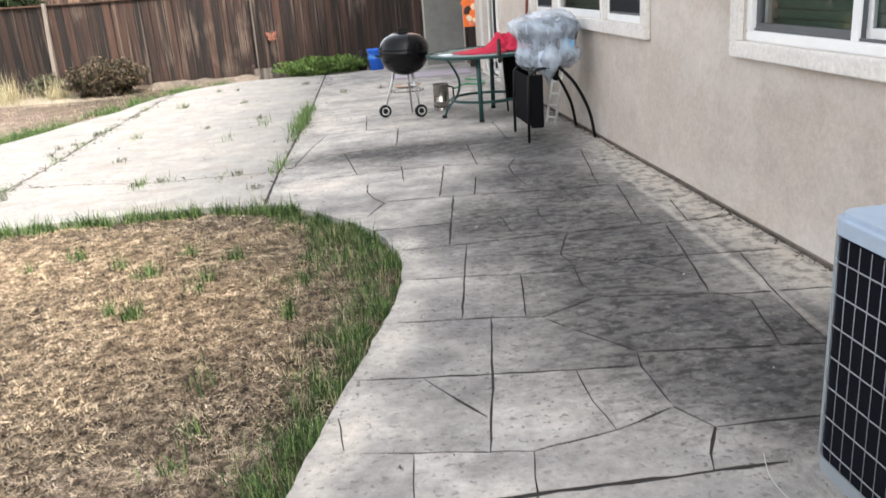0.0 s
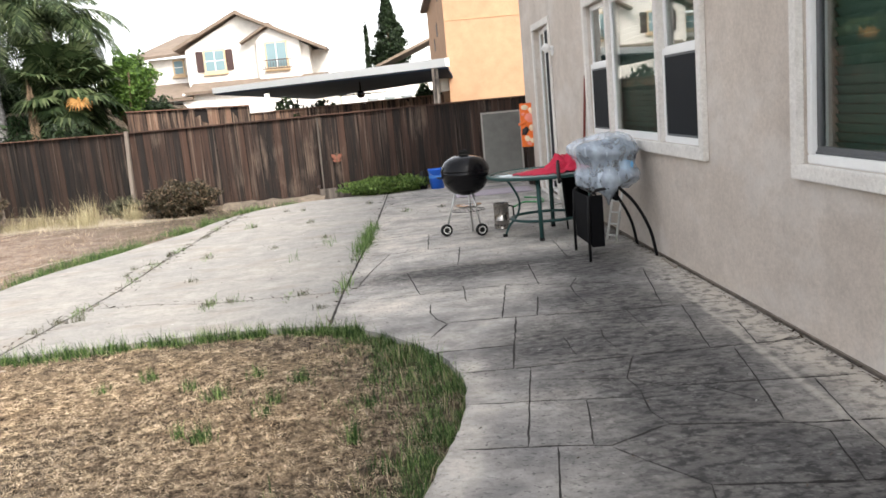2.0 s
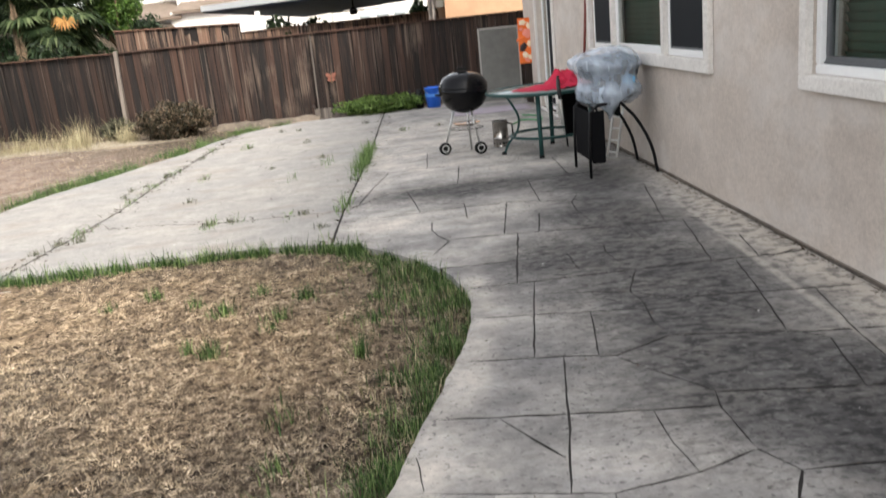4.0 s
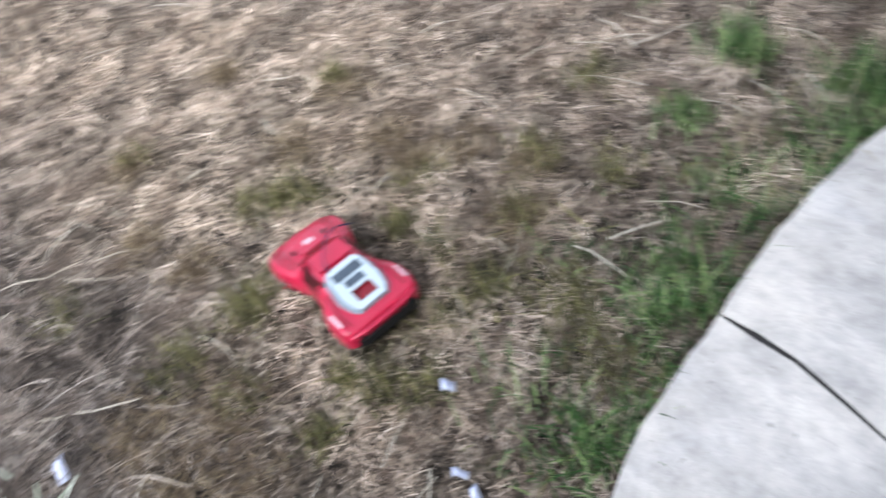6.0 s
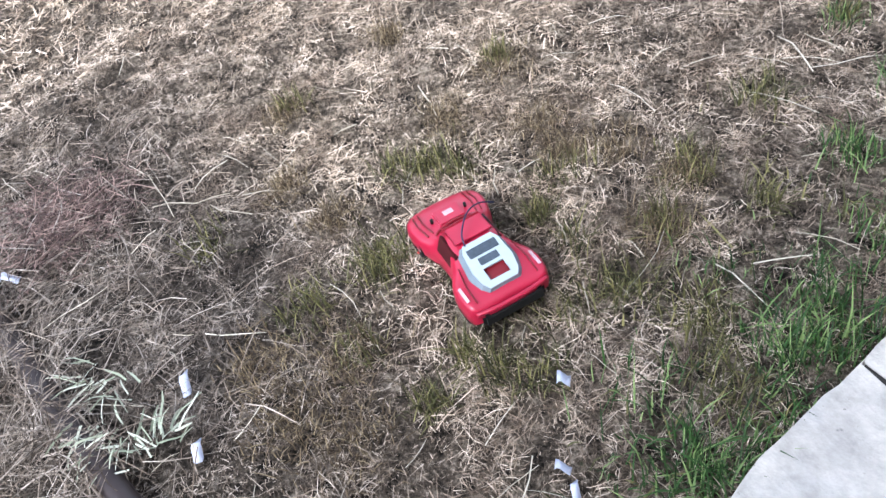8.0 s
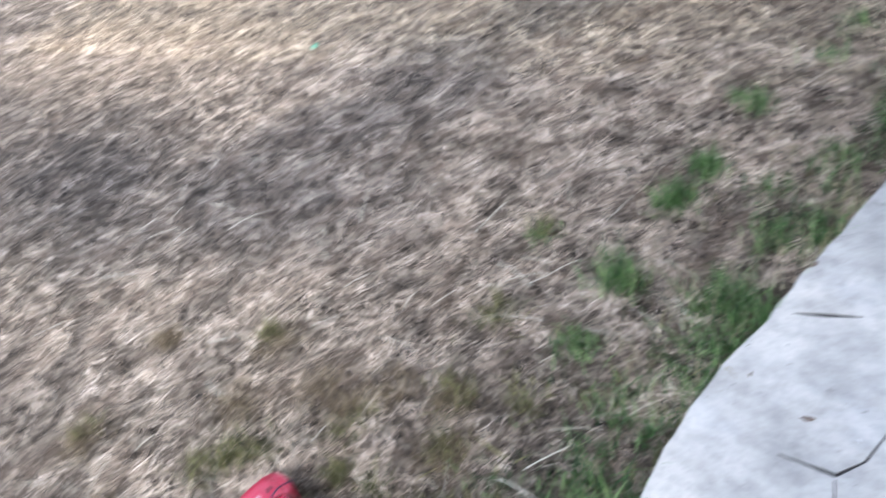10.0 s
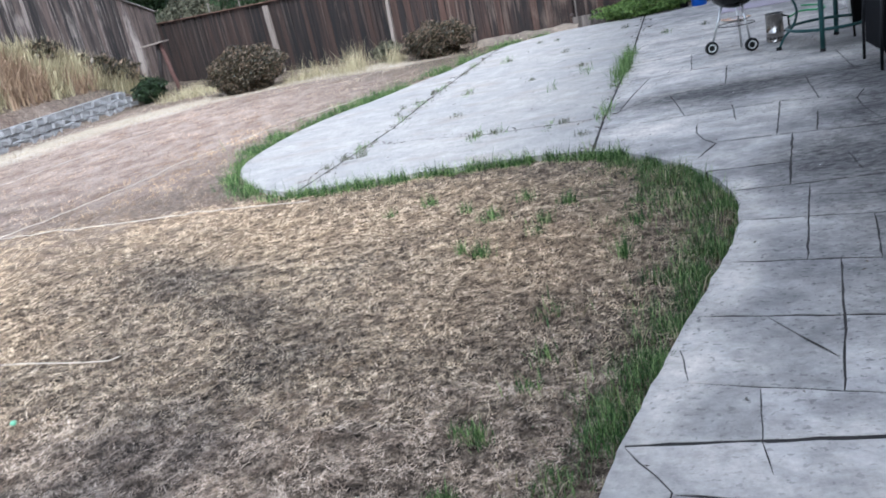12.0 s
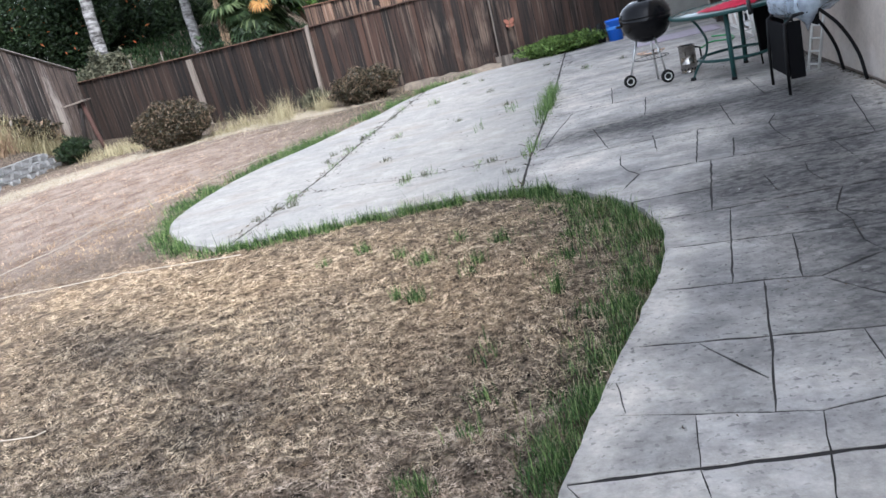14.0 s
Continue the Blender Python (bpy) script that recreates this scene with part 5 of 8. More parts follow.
def make_grill():
    g = thing("kettle_grill", (1.38, 9.45, 0), label="black kettle charcoal grill on wheeled metal legs", category="grill")
    bowl = [(0.0, 0.475), (0.07, 0.48), (0.15, 0.505), (0.215, 0.55), (0.26, 0.615), (0.28, 0.69), (0.283, 0.735), (0.276, 0.737), (0.27, 0.69), (0.0, 0.6)]
    part("bowl", lathe([(r, 0.475 + (z - 0.475) * 1.13) for r, z in bowl], 36), M_BLACK, g)
    lid = [(0.286, 0.728), (0.289, 0.738), (0.285, 0.75), (0.272, 0.80), (0.235, 0.865), (0.175, 0.91), (0.1, 0.935), (0.0, 0.943)]
    l = part("lid", lathe([(r, 0.943 - (0.943 - z) * 0.83) for r, z in lid], 36), M_BLACK, g, "glossy black domed lid")
    part("vent", lathe([(0.05, 0.0), (0.052, 0.006), (0.0, 0.009)], 16, pose(-0.13, 0.08, 0.915, 0, 25, 150)), M_ALU, l)
    hd = bmesh.new()
    for s in (-1, 1):
        tube([(0.045 * s, 0, 0.93), (0.045 * s, 0, 0.972)], 0.009, 8, hd)
    box(hd, (-0.055, -0.028, 0.955), (0.055, 0.028, 1.006), 0.014)
    box(hd, (-0.062, -0.034, 0.936), (0.062, 0.034, 0.95), 0.005)
    part("handle", hd, M_RUBBER, l)
    for x, y, wheel in ((-0.27, 0.10, True), (0.13, -0.1, True), (0.06, 0.27, False)):
        top = Vector((x * 0.45, y * 0.45, 0.54))
        foot = Vector((x, y, 0.06 if wheel else 0.0))
        part("leg", tube([top, foot], 0.0125, 10), M_ALU, g)
        if wheel:
            m = pose(x, y - 0.03, 0.072, 90, 0, 14)
            w = part("wheel", lathe([(0.045, -0.022), (0.066, -0.024), (0.072, -0.012), (0.072, 0.012), (0.066, 0.024), (0.045, 0.022)], 24, m), M_RUBBER, g)
            part("hub", lathe([(0, -0.016), (0.045, -0.014), (0.045, 0.014), (0, 0.016)], 20, m), M_RUBBER, w)
            part("hub_ring", lathe([(0.032, -0.0165), (0.046, -0.0185), (0.052, -0.0165), (0.052, 0.0165), (0.046, 0.0185), (0.032, 0.0165)], 24, m), M_WHITE_ALU, w, "pale ring round the hub")
    part("ash_pan", lathe([(0.0, 0.335), (0.12, 0.338), (0.16, 0.36), (0.163, 0.362), (0.12, 0.345), (0, 0.342)], 28), M_STEEL, g)
    rack = bmesh.new()
    tube([(0.19 * math.cos(a), 0.19 * math.sin(a), 0.30) for a in np.linspace(0, 2 * math.pi, 26)], 0.004, 6, rack)
    for k in range(-3, 4):
        h = math.sqrt(0.19 ** 2 - (k * 0.05) ** 2)
        tube([(k * 0.05, -h, 0.30), (k * 0.05, h, 0.30)], 0.003, 5, rack)
    part("wire_rack", rack, M_RUBBER, g)
    part("side_handle", tube([(-0.275, -0.05, 0.70), (-0.32, -0.04, 0.705), (-0.325, 0.04, 0.705), (-0.275, 0.05, 0.70)], 0.01), M_RUBBER, g)


def make_chimney():
    c = thing("chimney_starter", (1.80, 9.73, 0), label="dull steel charcoal chimney starter can", category="charcoal starter")
    can = part("cylinder", lathe([(0.09, 0.0), (0.094, 0.004), (0.092, 0.010), (0.092, 0.10), (0.094, 0.103), (0.092, 0.106), (0.092, 0.30), (0.096, 0.304), (0.096, 0.31), (0.088, 0.31), (0.086, 0.02), (0.0, 0.02)], 32), M_STEEL, c)
    dark_inside = plain("dark_can_inside", (0.012, 0.011, 0.010), 0.9, vary=0.3)
    part("lining", lathe([(0.0, 0.14), (0.0845, 0.14), (0.0865, 0.303)], 28), dark_inside, can, "black inside of the can")
    # dark plates paint the shade of air holes that are not cut
    for k in range(14):
        a = 2 * math.pi * k / 14
        part("air_hole", boxed((-0.009, -0.002, -0.012), (0.009, 0.002, 0.012), 0.0015, pose(0.0925 * math.cos(a), 0.0925 * math.sin(a), 0.045, 0, 0, 90 + math.degrees(a))), dark_inside, can)
    part("handle", tube([(0.09, 0.02, 0.27), (0.15, 0.03, 0.25), (0.155, 0.03, 0.12), (0.09, 0.02, 0.09)], 0.011), M_RUBBER, c)


def make_table():
    t = thing("patio_table", (2.235, 9.045, 0), label="round green metal patio table with a glass top", category="table")
    # opaque pale colour that includes the sheen on the glass
    glass = plain("sheen_table_glass", (0.30, 0.36, 0.35), 0.15, vary=0.06, spec=0.6)
    part("tabletop", lathe([(0.0, 0.693), (0.615, 0.693), (0.615, 0.701), (0.0, 0.701)], 56), glass, t, "greenish glass top")
    part("rim", lathe([(0.612, 0.672), (0.642, 0.674), (0.652, 0.69), (0.645, 0.706), (0.612, 0.708), (0.606, 0.69), (0.612, 0.672)], 56), M_GREEN_METAL, t)
    for a in (72, 175, 252, 345):
        c, s = math.cos(radians(a)), math.sin(radians(a))
        bent = curve_points([(0.46 * c, 0.46 * s, 0.68), (0.38 * c, 0.38 * s, 0.58), (0.30 * c, 0.30 * s, 0.40), (0.33 * c, 0.33 * s, 0.24), (0.43 * c, 0.43 * s, 0.12), (0.487 * c, 0.487 * s, 0.005)], 5)
        straight = [(0.52 * c, 0.52 * s, 0.68), (0.49 * c, 0.49 * s, 0.34), (0.47 * c, 0.47 * s, 0.0)]
        part("leg", tube(bent if a == 175 else straight, 0.013 if a == 175 else 0.025, 10), M_GREEN_METAL, t)
        part("foot_cap", lathe([(0.0, 0.0), (0.028, 0.0), (0.028, 0.03), (0.0, 0.031)], 12, pose((0.487 if a == 175 else 0.47) * c, (0.487 if a == 175 else 0.47) * s, 0.0)), M_RUBBER, t)
    part("ring_brace", tube([(0.40 * math.cos(a), 0.40 * math.sin(a), 0.2) for a in np.linspace(0, 2 * math.pi, 40)], 0.016, 8), M_GREEN_METAL, t)


def make_umbrella():
    u = thing("folded_umbrella", (2.33, 8.90, 0.705), label="collapsed red patio umbrella heaped on the table", category="umbrella")
    red = plain("red_canvas", (0.47, 0.014, 0.048), 0.7, vary=0.18, scale=14, bumps=0.3)
    bm = bmesh.new()
    n = 56
    grid = {}
    for i in range(n):
        for j in range(n):
            x, y = (i / (n - 1) - 0.5) * 0.95, (j / (n - 1) - 0.5) * 0.62
            r = math.hypot(x / 0.47, y / 0.31)
            crest = float(np.interp(x, (-0.47, -0.22, -0.10, 0.04, 0.10, 0.30, 0.47), (0.012, 0.030, 0.06, 0.165, 0.17, 0.085, 0.05)))
            mid = 0.05 * noise.noise((x * 4, 0.0, 3.0)) - 0.03
            fold = abs(noise.noise((x * 7 + y * 6, y * 9, 2.0))) * 0.6 + abs(noise.noise((x * 15 - y * 9, y * 20, 5.0))) * 0.3
            z = max(0.004, crest * (math.exp(-(abs(y - mid) / 0.17) ** 1.5) * (0.55 + 1.7 * fold) + 0.4 * fold) * max(0.0, min(1.0, 3.2 - 3 * r)) + 0.006)
            grid[i, j] = (bm.verts.new((x, y, z)), r)
    for i in range(n - 1):
        for j in range(n - 1):
            q = [grid[i, j], grid[i + 1, j], grid[i + 1, j + 1], grid[i, j + 1]]
            if max(v[1] for v in q) < 1.0 + 0.25 * noise.noise((i * 0.3, j * 0.3, 1.0)):
                bm.faces.new([v[0] for v in q]).smooth = True
    thicken(bm, 0.004)
    loose = [v for v in bm.verts if not v.link_faces]
    bmesh.ops.delete(bm, geom=loose, context="VERTS")
    part("canopy", bm, red, u)
    part("pole", tube([(0.03, -0.06, 0.12), (-0.02, -0.30, 0.05), (-0.06, -0.52, 0.02), (-0.08, -0.66, -0.05)], 0.020, 10), M_RUBBER, u, "dark pole sticking out over the table edge")


def make_chairs():
    sling = plain("black_sling_fabric", (0.004, 0.004, 0.005), 0.85, scale=160, bumps=0.4, spec=0.1)
    frame = plain("black_chair_frame", (0.005, 0.005, 0.006), 0.45, spec=0.2)
    c = thing("patio_chair", (2.30, 7.25, 0), label="black sling patio chair wrapped in clear plastic", category="chair")
    for y in (0.0, 0.62):
        part("front_leg", tube([(0.0, y, 0.0), (0.0, y, 0.3), (0.015, y, 0.60), (0.10, y, 0.66)], 0.014, 10), frame, c)
        part("rear_leg", tube(curve_points([(0.62, y, 0.0), (0.565, y, 0.25), (0.44, y, 0.50), (0.28, y, 0.68)], 6), 0.015, 10), frame, c)
        part("armrest", tube([(0.08, y, 0.655), (0.3, y, 0.675)], 0.015, 10), frame, c)
    part("seat", boxed((0.01, 0.02, 0.15), (0.03, 0.60, 0.60), 0.006), sling, c, "black mesh sling hanging between the legs")
    part("seat_front", boxed((0.022, 0.0, 0.13), (0.145, 0.018, 0.61), 0.006), sling, c, "second black sling panel facing the lawn")
    part("backrest", boxed((0.24, 0.05, 0.55), (0.265, 0.57, 1.02), 0.008, pose(0, 0, 0, 0, 4, 0)), sling, c)
    part("stretcher", tube([(0.08, 0.0, 0.62), (0.08, 0.62, 0.62)], 0.01), frame, c)


def make_bag():
    """Thin film pulled over the chairs: a wide upper bundle, a pinched waist, a lower bulge ending in a tail."""
    bm = bmesh.new()
    bmesh.ops.create_icosphere(bm, subdivisions=6, radius=1.0)
    for v in bm.verts:
        d = v.co.normalized()
        crease = max(0.0, 1 - 5 * abs(noise.noise(d * 1.9 + Vector((1, 5, 2))))) + 0.6 * max(0.0, 1 - 6 * abs(noise.noise(Vector((d.x * 4, d.y * 4, d.z * 2)) + Vector((7, 0, 2)))))
        f = 1 + 0.17 * noise.noise(d * 1.4 + Vector((3, 1, 0))) + 0.035 * crease + 0.02 * noise.noise(d * 5)
        waist = 1 - 0.16 * math.exp(-((d.z + 0.02) / 0.14) ** 2)
        flat = 0.25 * (abs(d.z) ** 0.62) * (1 if d.z > 0 else -1.1)
        tail = 0.14 * max(0.0, -d.z) ** 2 * math.exp(-((math.atan2(d.y, d.x) + 1.7) / 0.35) ** 2)
        v.co = Vector((d.x * 0.335 * f * waist, d.y * 0.35 * f * waist, flat * f - tail))
    for f in bm.faces:
        f.smooth = True

    def build(nt, p):
        n = world_noise(nt, 4, 4, 0.55)
        st = world_noise(nt, 1.0, 3, 0.5, (9.0, 9.0, 5.0))
        p.inputs["Base Color"].default_value = (0.66, 0.76, 0.88, 1)
        p.inputs["Roughness"].default_value = 0.22
        p.inputs["Specular IOR Level"].default_value = 0.8
        both = math_node(nt, "ADD", math_node(nt, "MULTIPLY", n, 0.5), math_node(nt, "MULTIPLY", st, 0.5))
        # upright whiter streaks paint the highlights on the film's creases
        fold = world_noise(nt, 1.0, 3, 0.55, (15.0, 15.0, 2.0))
        thin = ramp(nt, fold, (0.54, (0, 0, 0)), (0.66, (1, 1, 1)))
        sheet = math_node(nt, "MAXIMUM", math_node(nt, "MULTIPLY", thin, 0.62), ramp(nt, both, (0.40, (0.26, 0.26, 0.26)), (0.52, (0.42, 0.46, 0.46)), (0.64, (0.66, 0.66, 0.66))))
        nt.links.new(sheet, p.inputs["Alpha"])
        bump(nt, p, both, 0.3, 0.02)
    bag = mesh_object("plastic_bag", bm, material("clear_plastic_film", build))
    bag.matrix_world = pose(2.565, 7.56, 0.88)
    tagged(bag, "crumpled clear plastic sheet wrapped over stacked chairs", "plastic cover")
    for z, sx, sy, sz, tone, label in ((0.96, 0.25, 0.24, 0.11, (0.022, 0.028, 0.038), "dark grey-blue cushion bundled inside the plastic"), (0.74, 0.24, 0.23, 0.09, (0.03, 0.038, 0.05), "grey cushion low inside the plastic")):
        inner = bmesh.new()
        bmesh.ops.create_icosphere(inner, subdivisions=4, radius=1.0)
        for v in inner.verts:
            k = (abs(v.co.x) ** 4 + abs(v.co.y) ** 4 + abs(v.co.z) ** 4) ** -0.25
            v.co = Vector((v.co.x * sx * k, v.co.y * sy * k, v.co.z * sz * k)) * (1 + 0.12 * noise.noise(v.co * 3))
        for f in inner.faces:
            f.smooth = True
        ob = mesh_object("seat_cushion", inner, plain("grey_blue_cushion", tone, 0.7, vary=0.3, scale=12, bumps=0.4))
        ob.matrix_world = pose(2.58, 7.58, z, 4, -3, 8)
        tagged(ob, label, "cushion", "bundled cushions")


def make_ladders():
    for x, y, turn, lean, h, w in ((2.735, 8.16, -60, 14, 0.68, 0.065), (2.60, 10.2, 30, 14, 0.60, 0.09), (2.72, 10.0, 20, 10, 0.58, 0.09)):
        l = thing("folded_camp_chair", (x, y, 0), turn, "folded aluminium camp chair leaning upright", "folding chair", group="folded camp chairs")
        for s in (-w, w):
            part("side_tube", tube([(s, 0, 0.01), (s, h * math.tan(radians(lean)), h)], 0.013, 8), M_WHITE_ALU, l)
        for k in range(6):
            z = 0.06 + (h - 0.1) * k / 5
            part("cross_tube", tube([(-w, z * math.tan(radians(lean)), z), (w, z * math.tan(radians(lean)), z)], 0.010, 8), M_WHITE_ALU, l)
    d = thing("folded_patio_chair", (2.50, 9.15, 0.0), 20, "folded black sling chair leaning beside the table", "chair")
    black = plain("folded_black_sling", (0.004, 0.004, 0.005), 0.85, spec=0.1)
    part("seat", boxed((0, 0, 0.12), (0.16, 0.02, 0.62), 0.005, pose(0, 0, 0, -6, 0, 0)), black, d)
    part("backrest", boxed((0.2, 0.03, 0.1), (0.34, 0.05, 0.64), 0.005, pose(0, 0, 0, -8, 0, 0)), black, d)
    for x in (0.0, 0.17, 0.35):
        part("leg", tube([(x, 0.02, 0.0), (x, 0.09, 0.64)], 0.011, 8), M_RUBBER, d)
    pk = boxed((-0.055, -0.02, -0.05), (0.055, 0.02, 0.05), 0.012, pose(2.70, 7.30, 0.845, 0, 18, 20))
    tagged(mesh_object("blue_packet", pk, plain("light_blue_wrapper", (0.16, 0.42, 0.66), 0.5)), "light blue packet tucked inside the plastic", "packet")
    r = tube([(2.82, 9.82, 0.0), (2.90, 9.80, 1.2), (2.935, 9.79, 1.73)], 0.016, 10)
    tagged(mesh_object("broom_handle", r, plain("red_brown_pole", (0.16, 0.03, 0.02), 0.4)), "dark red broom pole leaning on the wall", "pole")


def make_screen_panel():
    p = thing("screen_panel", (2.13, 14.6, 0.03), -6, "grey insect screen panel in an aluminium frame leaning up", "screen panel")
    m = pose(0, 0, 0, -6, 0, 0)
    frame_grey = plain("grey_aluminium", (0.27, 0.255, 0.235), 0.5, 0.3)
    grey = plain("grey_mesh", (0.11, 0.11, 0.10), 0.5, vary=0.3, scale=7, bumps=0.3)
    part("mesh", boxed((0.03, -0.004, 0.03), (0.69, 0.004, 1.27), 0, m), grey, p)
    for lo, hi in (((0, 0), (0.03, 1.3)), ((0.69, 0), (0.72, 1.3)), ((0.03, 0), (0.69, 0.03)), ((0.03, 1.27), (0.69, 1.3))):
        part("frame", boxed((lo[0], -0.011, lo[1]), (hi[0], 0.011, hi[1]), 0.003, m), frame_grey, p)


def make_toy_pack():
    t = thing("toy_package", (2.75, 13.98, 0.03), 0, "orange, pink and white printed toy package leaning by the door", "toy package")
    orange = plain("orange_print", (0.80, 0.17, 0.03), 0.5)
    white = plain("cream_print", (0.80, 0.66, 0.48), 0.5)
    pink = plain("pink_print", (0.80, 0.27, 0.20), 0.5)
    dark = plain("dark_print", (0.03, 0.02, 0.02), 0.5)
    part("stand", boxed((0.08, 0.02, 0.0), (0.2, 0.06, 0.68), 0.005), M_FENCE, t)
    part("board", boxed((0.0, 0.0, 0.66), (0.26, 0.03, 1.40), 0.005), orange, t)
    for k, (cx, cz, rx, rz, m) in enumerate(((0.08, 1.33, 0.07, 0.05, white), (0.2, 1.25, 0.05, 0.09, white), (0.15, 1.15, 0.085, 0.085, pink), (0.04, 1.07, 0.035, 0.09, orange), (0.07, 0.93, 0.06, 0.09, dark),
                                          (0.19, 0.98, 0.06, 0.06, white), (0.1, 0.8, 0.05, 0.06, white), (0.2, 0.76, 0.045, 0.06, white), (0.05, 1.22, 0.03, 0.04, pink), (0.13, 0.71, 0.05, 0.03, pink))):
        part("print", lathe([(0.0, 0.0), (1.0, 0.0), (0.96, 0.003), (0.0, 0.003)], 5 + k % 4, pose(cx, -0.0005 - 0.0004 * k, cz, 90, 0, 0) @ pose(0, 0, 0, 0, 0, 37 * k) @ Matrix.Diagonal((rx, rz, 1, 1))), m, t)


def make_bucket():
    b = thing("bucket", (1.28, 15.25, 0), label="blue plastic bucket standing by the fence", category="bucket")
    blue = plain("blue_plastic", (0.02, 0.13, 0.62), 0.4)
    part("body", lathe([(0.0, 0.004), (0.125, 0.0), (0.15, 0.34), (0.158, 0.345), (0.158, 0.365), (0.145, 0.365), (0.12, 0.02), (0, 0.02)], 28), blue, b)
    part("band", lathe([(0.1445, 0.20), (0.1495, 0.255)], 28), plain("pale_blue_label", (0.07, 0.24, 0.68), 0.5), b, "lighter blue printed band, unreadable")
    part("bail", tube([(0.158 * math.cos(a), -0.03 - 0.1 * math.sin(a), 0.345 - 0.1 * math.sin(a)) for a in np.linspace(0, math.pi, 14)], 0.003, 6), M_ALU, b)
    k = thing("black_can", (1.02, 15.35, 0), label="dark plastic watering can beside the bucket", category="watering can")
    part("body", lathe([(0.0, 0.0), (0.08, 0.0), (0.085, 0.2), (0.05, 0.27), (0.04, 0.34), (0.0, 0.34)], 20), M_RUBBER, k)
    part("spout", tube([(-0.06, 0, 0.06), (-0.14, 0, 0.22), (-0.17, 0, 0.36)], 0.014), M_RUBBER, k)


def make_mat():
    bm = bmesh.new()
    n = 16
    vs = [[bm.verts.new((1.5 + 1.3 * i / n, 13.3 + 0.75 * j / 6, 0.012 + 0.012 * abs(noise.noise((i * 0.5, j * 0.5, 7.0))))) for j in range(7)] for i in range(n + 1)]
    for i in range(n):
        for j in range(6):
            bm.faces.new((vs[i][j], vs[i + 1][j], vs[i + 1][j + 1], vs[i][j + 1])).smooth = True
    thicken(bm, 0.012)
    tagged(mesh_object("door_mat", bm, plain("mauve_carpet", (0.36, 0.32, 0.36), 0.95, scale=90, bumps=0.6)), "faded mauve carpet strip lying before the door", "mat")
    hose = curve_points([(2.2, 11.5, 0.012), (2.4, 11.9, 0.012), (2.65, 11.75, 0.012), (2.7, 12.2, 0.012), (2.5, 12.5, 0.012)], 8)
    tagged(mesh_object("garden_hose", tube(hose, 0.011, 8), plain("green_hose", (0.03, 0.25, 0.08), 0.4)), "short green garden hose on the concrete", "hose")


for build_thing in (make_grill, make_chimney, make_table, make_umbrella, make_chairs, make_bag, make_ladders, make_screen_panel, make_toy_pack, make_bucket, make_mat):
    build_thing()


